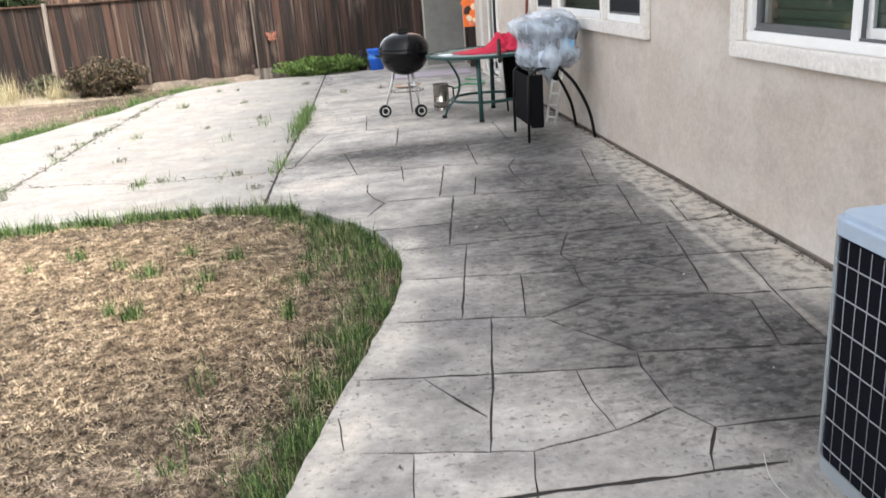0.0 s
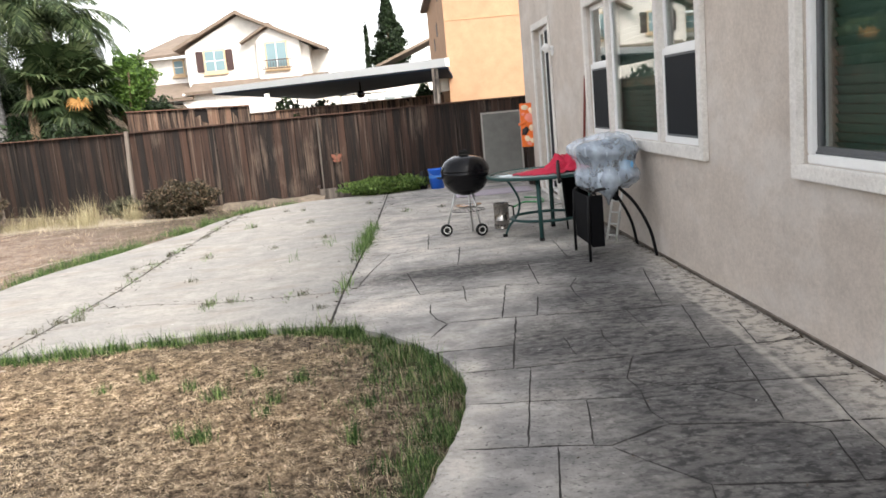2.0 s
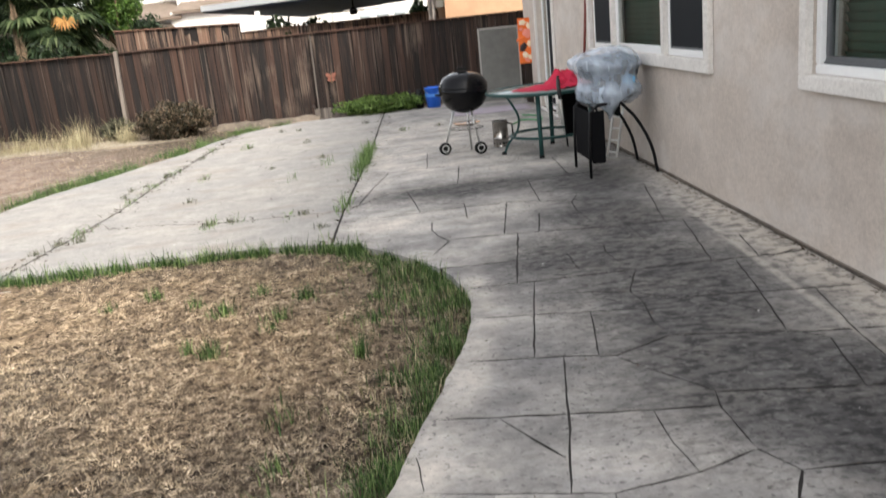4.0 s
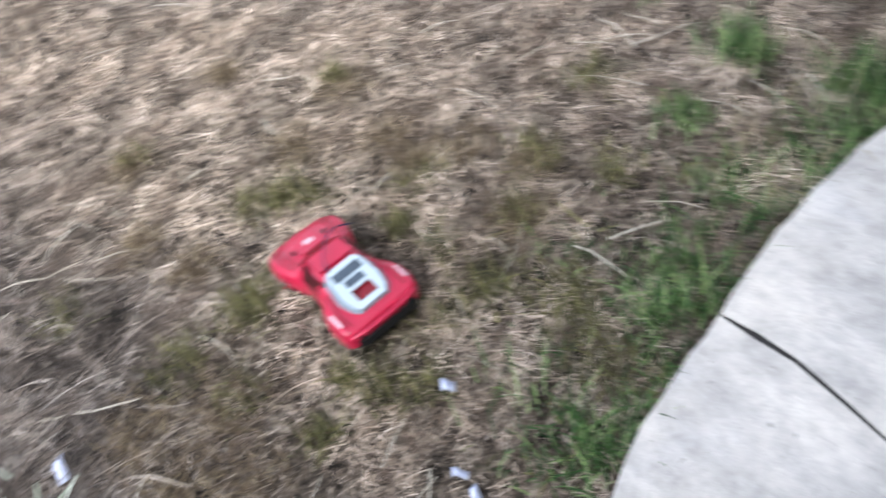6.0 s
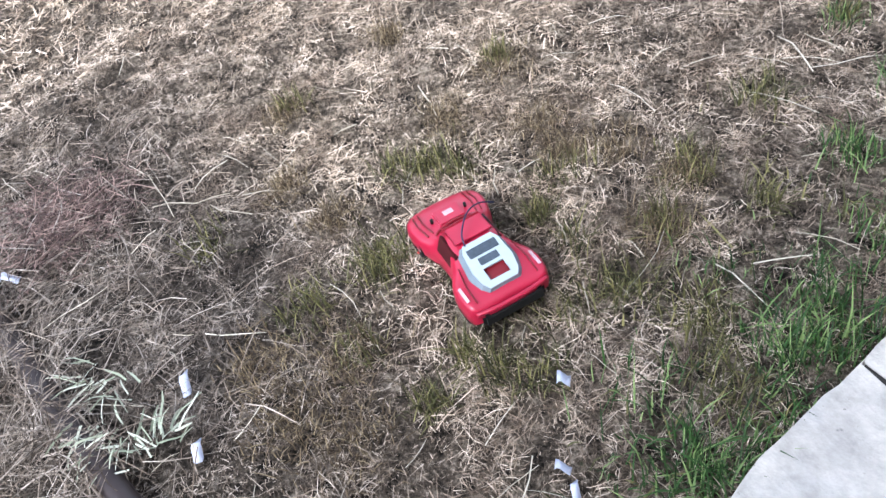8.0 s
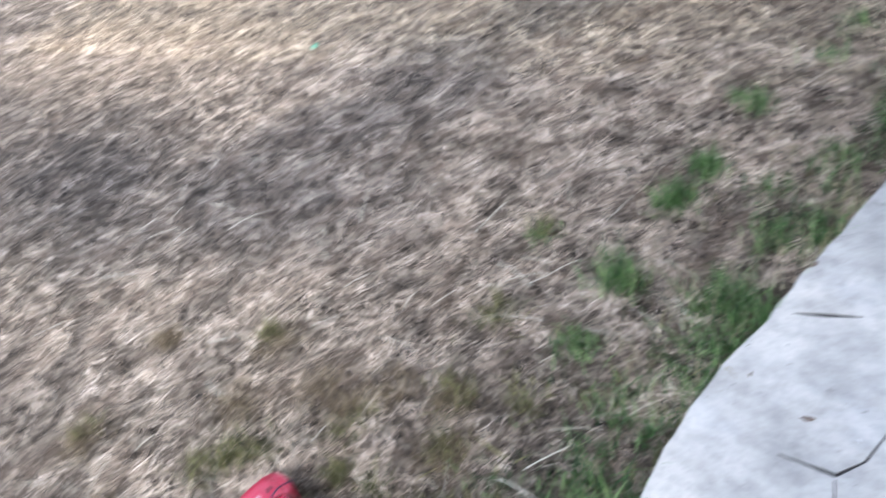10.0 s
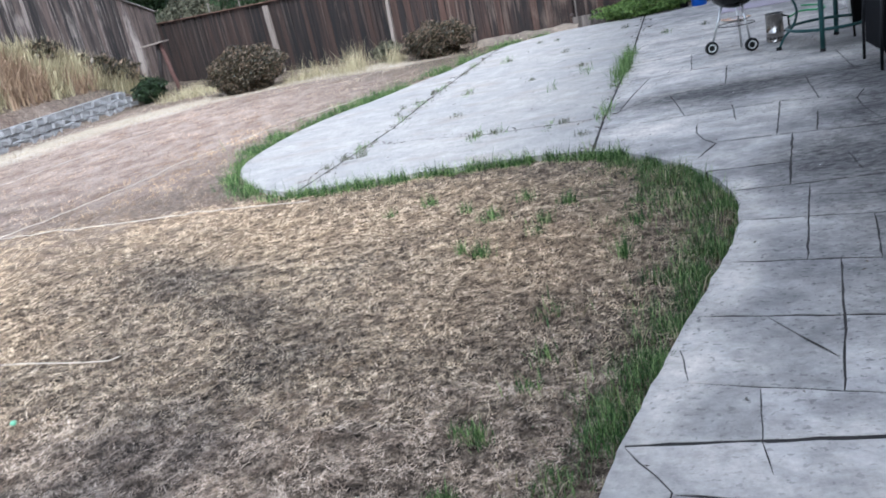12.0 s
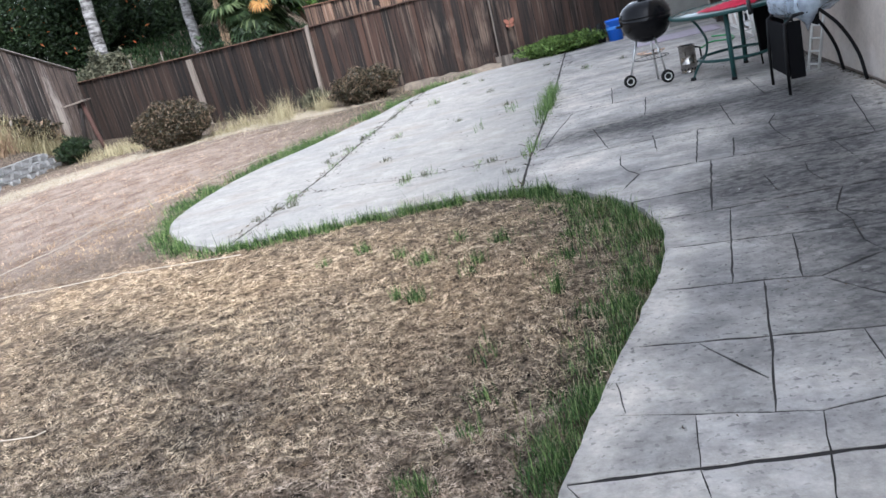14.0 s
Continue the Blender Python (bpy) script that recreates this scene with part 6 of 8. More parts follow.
# ---------------------------------------------------------------- toy car
def make_car():
    car = thing("toy_car", (-0.595, 0.270, -0.038), 171, "red radio-controlled toy sports car standing in dry grass", "toy car")
    car.scale = (1.1, 1.1, 1.1)
    red = plain("glossy_red_plastic", (0.315, 0.009, 0.034), 0.30, vary=0.12, scale=14, bumps=0.04, spec=0.5)
    deep = plain("deep_red", (0.14, 0.004, 0.010), 0.4)
    screen_red = plain("windscreen_red", (0.175, 0.007, 0.016), 0.22, vary=0.2, scale=30)
    shade_red = plain("dark_red_window", (0.045, 0.006, 0.009), 0.3)
    silver = plain("silver_plastic", (0.37, 0.43, 0.46), 0.35, 0.15, vary=0.12)
    slope = plain("blue_grey_plastic", (0.15, 0.185, 0.215), 0.4, 0.1, vary=0.15)
    dark = plain("smoked_plastic", (0.05, 0.065, 0.085), 0.3, vary=0.4, scale=160)
    sticker = plain("white_sticker", (0.46, 0.33, 0.35), 0.4, vary=0.45, scale=240)
    stations = [  # x, half width, sill, shoulder, crown half width, crown height
        (0.158, 0.046, 0.026, 0.040, 0.036, 0.046), (0.150, 0.066, 0.022, 0.048, 0.050, 0.056), (0.130, 0.080, 0.022, 0.060, 0.056, 0.064),
        (0.098, 0.083, 0.034, 0.068, 0.056, 0.071), (0.066, 0.077, 0.028, 0.066, 0.052, 0.074), (0.044, 0.066, 0.020, 0.060, 0.048, 0.079),
        (0.022, 0.060, 0.020, 0.057, 0.045, 0.099), (-0.008, 0.059, 0.020, 0.057, 0.044, 0.107), (-0.032, 0.062, 0.020, 0.060, 0.045, 0.104),
        (-0.055, 0.072, 0.024, 0.067, 0.048, 0.093), (-0.083, 0.083, 0.032, 0.077, 0.053, 0.083), (-0.115, 0.085, 0.034, 0.079, 0.055, 0.079),
        (-0.140, 0.080, 0.028, 0.074, 0.054, 0.075), (-0.152, 0.070, 0.036, 0.062, 0.050, 0.067)]
    bm = bmesh.new()
    rows = []
    for x, w, z0, zs, cw, zc in stations:
        pts = [(-w * 0.98, z0), (-w * 1.01, (z0 + zs) / 2), (-w * 0.97, zs), (-(w * 0.5 + cw * 0.5), zs + (zc - zs) * 0.45), (-cw, zc - 0.002), (0, zc + 0.002)]
        pts += [(-a, b) for a, b in pts[-2::-1]]
        rows.append([bm.verts.new((x, a, b)) for a, b in pts])
    for a, b in zip(rows, rows[1:]):
        for i in range(len(a) - 1):
            bm.faces.new((a[i], a[i + 1], b[i + 1], b[i])).smooth = True
    bm.faces.new(rows[0][::-1])
    bm.faces.new(rows[-1])
    bmesh.ops.recalc_face_normals(bm, faces=bm.faces[:])
    body = part("body", bm, red, car)
    sub = body.modifiers.new("round", "SUBSURF")
    sub.levels = sub.render_levels = 2
    part("hood_panel", boxed((0.064, -0.028, 0.0), (0.112, 0.028, 0.009), 0.003, pose(0, 0, 0.0765, 0, 6, 0)), red, body, "raised square hood panel")
    part("sticker", boxed((0.084, -0.011, 0.009), (0.098, 0.009, 0.0098), 0, pose(0, 0, 0.0765, 0, 6, 0)), sticker, body, "pale hood sticker, unreadable")
    arch = [(0.046 + 0.014 * math.cos(a), 0.046 * math.sin(a), 0.0805 - 0.004 * abs(math.sin(a))) for a in np.linspace(-1.35, 1.35, 14)]
    part("hood_seam", tube(arch, 0.0030, 6), deep, body, "dark seam below the windscreen")
    part("windscreen", boxed((0.0, -0.038, -0.004), (0.032, 0.038, 0.003), 0.0014, pose(0.019, 0, 0.1085, 0, 41, 0)), screen_red, body, "darker red windscreen")
    part("roof_panel", boxed((-0.030, -0.038, 0.0), (0.020, 0.038, 0.004), 0.002, pose(0, 0, 0.1062, 0, 3, 0)), red, body)
    for s in (-1, 1):
        part("side_window", boxed((-0.036, -0.003, -0.004), (0.032, 0.0035, 0.030), 0.001, pose(-0.006, s * 0.0540, 0.068, s * 22, 0, 0)), shade_red, body)
        part("sticker", boxed((-0.128, -0.0030, 0.0), (-0.092, 0.0030, 0.0014), 0, pose(0, s * 0.0715, 0.0775, s * -16, 0, 0)), sticker, body, "white strip of unreadable lettering")
        part("fender_line", tube([(-0.062, s * 0.054, 0.0905), (-0.10, s * 0.0605, 0.0825), (-0.138, s * 0.060, 0.0765)], 0.0014, 6), deep, body)
        for k in range(2):
            part("hood_groove", tube([(0.06, s * (0.047 + 0.011 * k), 0.0742 - 0.002 * k), (0.098, s * (0.052 + 0.011 * k), 0.0712 - 0.002 * k), (0.13, s * (0.05 + 0.01 * k), 0.0655 - 0.002 * k)], 0.0017, 6), deep, body)
        part("hood_clip", lathe([(0, 0), (0.003, 0), (0.003, 0.009), (0, 0.01)], 10, pose(0.088, s * 0.036, 0.0715)), M_RUBBER, body)
    m = pose(-0.036, 0, 0.1045, 0, -14, 0)
    rim = [(0.0, 0.029), (-0.014, 0.036), (-0.056, 0.040), (-0.084, 0.035), (-0.097, 0.027)]
    cover = bmesh.new()
    L = [cover.verts.new((x, y, 0.006)) for x, y in rim]
    Q = [cover.verts.new((x, -y, 0.006)) for x, y in rim]
    h = [cover.verts.new((x, y, 0.006)) for x, y in ((-0.058, 0.020), (-0.058, -0.020), (-0.084, -0.020), (-0.084, 0.020))]
    for f in ((L[0], L[1], L[2], Q[2], Q[1], Q[0]), (L[2], h[0], h[1], Q[2]), (L[2], L[3], h[3], h[0]), (Q[2], h[1], h[2], Q[3]), (L[3], Q[3], h[2], h[3]), (L[3], L[4], Q[4], Q[3])):
        cover.faces.new(f)
    bmesh.ops.recalc_face_normals(cover, faces=cover.faces[:])
    bmesh.ops.solidify(cover, geom=cover.faces[:], thickness=0.004)
    bmesh.ops.transform(cover, matrix=m, verts=cover.verts[:])
    c = part("engine_cover", cover, silver, body, "silver-blue engine cover with dark grilles")
    skirt = bmesh.new()
    up = [skirt.verts.new((x, y, 0.003)) for x, y in rim] + [skirt.verts.new((x, -y, 0.003)) for x, y in rim[::-1]]
    lo = [skirt.verts.new((v.co.x * 1.08 + 0.004, v.co.y * 1.22, -0.009)) for v in up]
    for i in range(len(up)):
        j = (i + 1) % len(up)
        skirt.faces.new((up[i], up[j], lo[j], lo[i]))
    bmesh.ops.transform(skirt, matrix=m, verts=skirt.verts[:])
    part("cover_skirt", skirt, slope, c, "blue-grey sloping side of the cover")
    part("grille", boxed((-0.031, -0.029, 0.0055), (-0.012, 0.029, 0.0072), 0.0006, m), dark, c)
    part("grille", boxed((-0.051, -0.019, 0.0055), (-0.036, 0.019, 0.0072), 0.0006, m), dark, c)
    part("well", boxed((-0.086, -0.022, -0.006), (-0.056, 0.022, -0.003), 0, m), deep, c, "sunken red well")
    part("rear_lip", tube(curve_points([(-0.149, -0.070, 0.062), (-0.157, -0.04, 0.066), (-0.159, 0, 0.067), (-0.157, 0.04, 0.066), (-0.149, 0.070, 0.062)], 5), 0.0042, 8), red, car)
    part("rear_bumper", boxed((-0.156, -0.062, 0.022), (-0.138, 0.062, 0.052), 0.006), M_RUBBER, car)
    part("front_bumper", boxed((0.140, -0.055, 0.016), (0.163, 0.055, 0.030), 0.006), M_RUBBER, car)
    part("chassis", boxed((-0.14, -0.045, 0.018), (0.145, 0.045, 0.04), 0.006), M_RUBBER, car)
    for x in (0.098, -0.098):
        for s in (-1, 1):
            w = pose(x, s * 0.0618, 0.033, 90, 0, 0)
            t = part("tyre", lathe([(0.020, -0.015), (0.030, -0.016), (0.034, -0.009), (0.034, 0.009), (0.030, 0.016), (0.020, 0.015)], 24, w), M_RUBBER, car)
            part("rim", lathe([(0.0, -0.012), (0.010, -0.009), (0.020, -0.0145), (0.020, 0.0145), (0.010, 0.009), (0.0, 0.012)], 20, w), plain("white_rim", (0.75, 0.75, 0.76), 0.35), t)
    part("antenna", tube(curve_points([(-0.040, 0.024, 0.108), (-0.022, 0.018, 0.125), (0.012, -0.012, 0.130), (0.032, -0.045, 0.118), (0.036, -0.075, 0.098)], 6), 0.0016, 6), plain("dark_blue_wire", (0.012, 0.014, 0.045), 0.4), car, "thin dark blue bent wire antenna")


make_car()


# ---------------------------------------------------------------- litter, strings
plain_leaf = leaf("pale_cut_blades", (0.20, 0.23, 0.15), (0.62, 0.64, 0.53), 0.5, 0.2, (0.42, 0.45, 0.34))


def make_litter():
    paper = plain("white_paper", (0.50, 0.53, 0.66), 0.6, vary=0.08)
    z = -0.03
    for x, y, l, w, turn in ((-1.397, -0.555, 0.075, 0.03, 43), (-0.772, -0.338, 0.085, 0.024, -23), (-0.257, 0.21, 0.035, 0.03, 41), (-0.13, 0.095, 0.04, 0.02, 31), (-0.084, 0.081, 0.045, 0.018, -34), (-0.61, -0.382, 0.065, 0.025, -31)):
        bm = bmesh.new()
        vs = [[bm.verts.new((0.62 * l * (i / 4 - 0.5), 0.7 * w * (j - 0.5), 0.012 * math.sin(i * 1.1 + j) + 0.012)) for j in (0, 1)] for i in range(5)]
        for a, b in zip(vs, vs[1:]):
            bm.faces.new((a[0], b[0], b[1], a[1])).smooth = True
        thicken(bm, 0.0015)
        ob = mesh_object("paper_scrap", bm, paper)
        ob.matrix_world = pose(x, y, z, 4, -6, turn)
        tagged(ob, "small crumpled white paper scrap on the straw", "litter", "litter scraps")
    for x, y, turn in ((0.38, 1.42, 20), (0.77, 1.57, 80), (0.68, 1.47, 140), (0.78, 1.49, 200), (0.19, 1.41, 60), (0.3, 0.95, 10)):
        bm = bmesh.new()
        vs = [[bm.verts.new((0.026 * (i / 4 - 0.5), s * 0.006 * math.sin(math.pi * (i + 0.4) / 4.8), 0.004 + 0.006 * abs(i / 4 - 0.5))) for s in (-1, 1)] for i in range(5)]
        for a, b in zip(vs, vs[1:]):
            bm.faces.new((a[0], b[0], b[1], a[1])).smooth = True
        thicken(bm, 0.001)
        ob = mesh_object("dead_leaf", bm, plain("dead_leaf_brown", (0.14, 0.10, 0.075), 0.8))
        ob.matrix_world = pose(x, y, 0.0, 0, 0, turn)
        tagged(ob, "curled grey-brown dead leaf on the concrete", "leaf", "dead leaves")
    bm = boxed((-0.008, -0.004, 0), (0.008, 0.004, 0.004), 0.001)
    ob = mesh_object("plastic_chip", bm, plain("red_chip", (0.5, 0.04, 0.03), 0.4))
    ob.matrix_world = pose(-0.71, 0.207, -0.03, 8, 0, 40)
    tagged(ob, "small broken red plastic chip in the grass", "litter")
    pill = bmesh.new()
    bmesh.ops.create_icosphere(pill, subdivisions=2, radius=0.016)
    for v in pill.verts:
        v.co.z *= 0.75
    ob = mesh_object("green_ball", pill, plain("mint_green_plastic", (0.13, 0.32, 0.20), 0.5))
    ob.matrix_world = pose(-2.43, 2.434, -0.022)
    tagged(ob, "small mint green plastic ball lying in the straw", "ball")
    pipe = curve_points([(-1.45, -0.64, -0.03), (-1.20, -0.606, -0.026), (-0.99, -0.583, -0.018), (-0.79, -0.557, -0.022), (-0.64, -0.535, -0.018), (-0.3, -0.48, -0.02)], 5)
    tagged(mesh_object("drain_pipe", tube(pipe, 0.025, 14), plain("brown_pipe", (0.026, 0.017, 0.016), 0.5, vary=0.35)), "brown plastic pipe half buried in cut grass", "pipe")
    # x, y, blades, heading
    for x, y, m, way in ((-0.93, -0.50, 9, -100), (-0.90, -0.475, 9, -75), (-0.85, -0.47, 5, -60), (-0.80, -0.53, 12, -50), (-0.745, -0.51, 12, -80), (-0.72, -0.50, 8, -30), (-0.69, -0.43, 14, 160), (-0.655, -0.40, 9, 110), (-0.83, -0.44, 5, -120), (-0.67, -0.46, 9, -150)):
        cut = np.stack([RNG.normal(x, 0.018, m), RNG.normal(y, 0.018, m), RNG.uniform(-0.012, 0.016, m)], 1)
        ob = straws("cut_grass", cut, RNG.uniform(0.03, 0.08, m), 0.0040, plain_leaf, 0.35, 0.2, 3, radians(way) + RNG.normal(0, 0.4, m))
        tagged(ob, "bunch of pale cut grass blades over the pipe", "cut grass", kind="stuff")
    n = 520
    over = np.stack([RNG.uniform(-1.35, -0.66, n), RNG.normal(-0.58, 0.045, n), RNG.uniform(-0.01, 0.025, n)], 1)
    n = 900
    brush = np.stack([RNG.uniform(-2.0, -0.6, n), RNG.uniform(-1.0, -0.1, n), RNG.uniform(-0.035, 0.02, n)], 1)
    brush = np.concatenate([over, brush])
    ob = straws("straw_stalk", brush, RNG.uniform(0.045, 0.165, len(brush)), 0.0020, M_STRAW, 0.4, 0.2)
    tagged(ob, "long tangled straw fallen over the half buried pipe", "straw", kind="stuff")


def make_grit():
    """Tiny pale and dark chips scattered over the concrete."""
    for n, size, mat, label in ((170, 0.004, plain("pale_chips", (0.62, 0.60, 0.57), 0.8), "tiny pale chips scattered on the concrete"), (260, 0.006, M_DEBRIS_BIT, "tiny dark leaf crumbs scattered on the concrete")):
        x, y = RNG.uniform(-2.5, 2.9, n), RNG.uniform(0.0, 13.0, n)
        ok = inside(OUTLINE, x, y)
        base = np.stack([x[ok], y[ok], np.full(ok.sum(), 0.002)], 1)
        ob = straws("concrete_grit", base, size * RNG.uniform(0.8, 3.0, len(base)) * (1 + base[:, 1] * 0.12), size, mat, 0.8, 0.2, 2)
        tagged(ob, label, "debris", kind="stuff")
    n = 900
    y = RNG.uniform(1.5, 10.5, n)
    y = y[RNG.uniform(0, 1, n) < 0.25 + 0.75 * np.abs(np.sin(y * 2.3) * np.sin(y * 0.9 + 1))]
    base = np.stack([2.935 - np.abs(RNG.normal(0, 0.022, len(y))), y, np.full(len(y), 0.003)], 1)
    ob = straws("wall_foot_debris", base, RNG.uniform(0.012, 0.06, len(y)), 0.007, M_DEBRIS_BIT, 0.8, 0.25, 2)
    tagged(ob, "dead brown leaf bits swept against the wall foot", "debris", kind="stuff")
    stick = boxed((-0.012, -0.22, 0), (0.012, 0.22, 0.018), 0.003, pose(2.90, 6.85, 0.001, 0, 0, -4))
    tagged(mesh_object("wood_strip", stick, plain("grey_strip_wood", (0.30, 0.26, 0.22), 0.8, vary=0.3)), "short weathered wood strip lying against the wall foot", "wood strip")
    cord = curve_points([(1.86, 2.08, 0.004), (1.82, 1.97, 0.006), (1.815, 1.88, 0.004), (1.83, 1.76, 0.004)], 8)
    tagged(mesh_object("loose_cord", tube(cord, 0.0016, 6), plain("white_cord", (0.48, 0.47, 0.45), 0.7)), "thin white cord lying beside the equipment pad", "cord")


M_DEBRIS_BIT = leaf("leaf_crumbs", (0.03, 0.022, 0.016), (0.13, 0.10, 0.07), 0.9, 0.05)
make_grit()


def make_strings():
    cord = plain("pale_cord", (0.46, 0.41, 0.34), 0.8)
    runs = [[(-3.78, 3.13), (-2.33, 3.02), (-2.3, 3.08)], [(-6.4, 5.9), (-5.24, 5.84), (-3.54, 5.79), (-2.15, 5.68)],
            [(-9.6, 3.0), (-8.49, 7.57), (-8.0, 9.21), (-7.3, 12.5)], [(-5.9, 5.2), (-5.26, 6.77), (-5.0, 8.5), (-4.2, 10.3), (-3.2, 11.8)]]
    for run in runs:
        pts = []
        for a, b in zip(run, run[1:]):
            for k in range(10):
                x, y = a[0] + (b[0] - a[0]) * k / 10, a[1] + (b[1] - a[1]) * k / 10
                pts.append((x + 0.01 * noise.noise((x * 3, y * 3, 0.0)), y, float(lawn_height(np.array([x]), np.array([y]))[0]) + 0.022))
        tagged(mesh_object("garden_string", tube(pts, 0.0028 if run[0][0] > -5 else 0.004, 6), cord), "pale cord stretched over the dry lawn", "string", "garden strings")


make_litter()
make_strings()

# ---------------------------------------------------------------- planting along the fence
M_SHRUB = leaf("shrub_leaves", (0.011, 0.010, 0.006), (0.20, 0.14, 0.096), 0.4, 0.1, (0.048, 0.042, 0.024))
M_SHRUB_GREEN = leaf("green_shrub_leaves", (0.03, 0.065, 0.014), (0.20, 0.30, 0.08), 0.5, 0.28)
M_WEED = leaf("pale_green_weed", (0.05, 0.09, 0.025), (0.22, 0.33, 0.12), 0.6, 0.3)
M_TREE = leaf("tree_leaves", (0.022, 0.055, 0.012), (0.14, 0.24, 0.05), 0.5, 0.3)
M_DARK_TREE = leaf("dark_tree_leaves", (0.005, 0.011, 0.005), (0.028, 0.048, 0.018), 0.55, 0.15)
M_SAGE = leaf("sage_leaves", (0.035, 0.038, 0.024), (0.13, 0.125, 0.082), 0.8, 0.15)
M_DEBRIS = leaf("dead_leaf_bits", (0.022, 0.018, 0.014), (0.11, 0.09, 0.06), 0.9, 0.05)
M_FLOWER = leaf("orange_blossom", (0.55, 0.12, 0.04), (0.75, 0.25, 0.10), 0.6, 0.3)
M_PALM = leaf("palm_leaflets", (0.012, 0.024, 0.009), (0.13, 0.16, 0.075), 0.5, 0.25, (0.045, 0.069, 0.027))
M_DEAD_FROND = leaf("dead_frond", (0.24, 0.11, 0.03), (0.44, 0.25, 0.085), 0.7, 0.2)
def bark_build(nt, p):
    ring = world_noise(nt, 1.0, 4, 0.6, (3.0, 3.0, 16.0))
    spot = world_noise(nt, 7, 5, 0.65)
    c = ramp(nt, math_node(nt, "ADD", math_node(nt, "MULTIPLY", ring, 0.6), math_node(nt, "MULTIPLY", spot, 0.4)), (0.40, (0.035, 0.031, 0.029)), (0.60, (0.30, 0.29, 0.285)))
    nt.links.new(c, p.inputs["Base Color"])
    p.inputs["Roughness"].default_value = 0.9
    bump(nt, p, ring, 0.8, 0.03)


M_BARK = material("palm_bark", bark_build)
M_IVY = leaf("slope_ivy_leaves", (0.010, 0.022, 0.009), (0.045, 0.08, 0.028), 0.6, 0.15)
M_TWIG = plain("brown_twigs", (0.12, 0.08, 0.05), 0.9, vary=0.3)


def shrub(at, radii, n, size, mat, label, twigs=9, ragged=0.55):
    s = thing("shrub", at, label=label, category="shrub", group="fence shrubs")
    st = bmesh.new()
    rnd = random.Random(int(at[0] * 100))
    for k in range(twigs):
        a = rnd.uniform(0, 6.28)
        tube([(0, 0, -0.05), (radii[0] * 0.35 * math.cos(a), radii[1] * 0.35 * math.sin(a), radii[2] * 0.7), (radii[0] * 0.75 * math.cos(a), radii[1] * 0.75 * math.sin(a), radii[2] * rnd.uniform(0.9, 1.6))], 0.018, 6, st, 0.004)
    part("stems", st, M_TWIG, s)
    leaf_cloud("foliage", (0, 0, radii[2] * 0.92), radii, n, size, mat, s, 0.45, ragged)
    return s


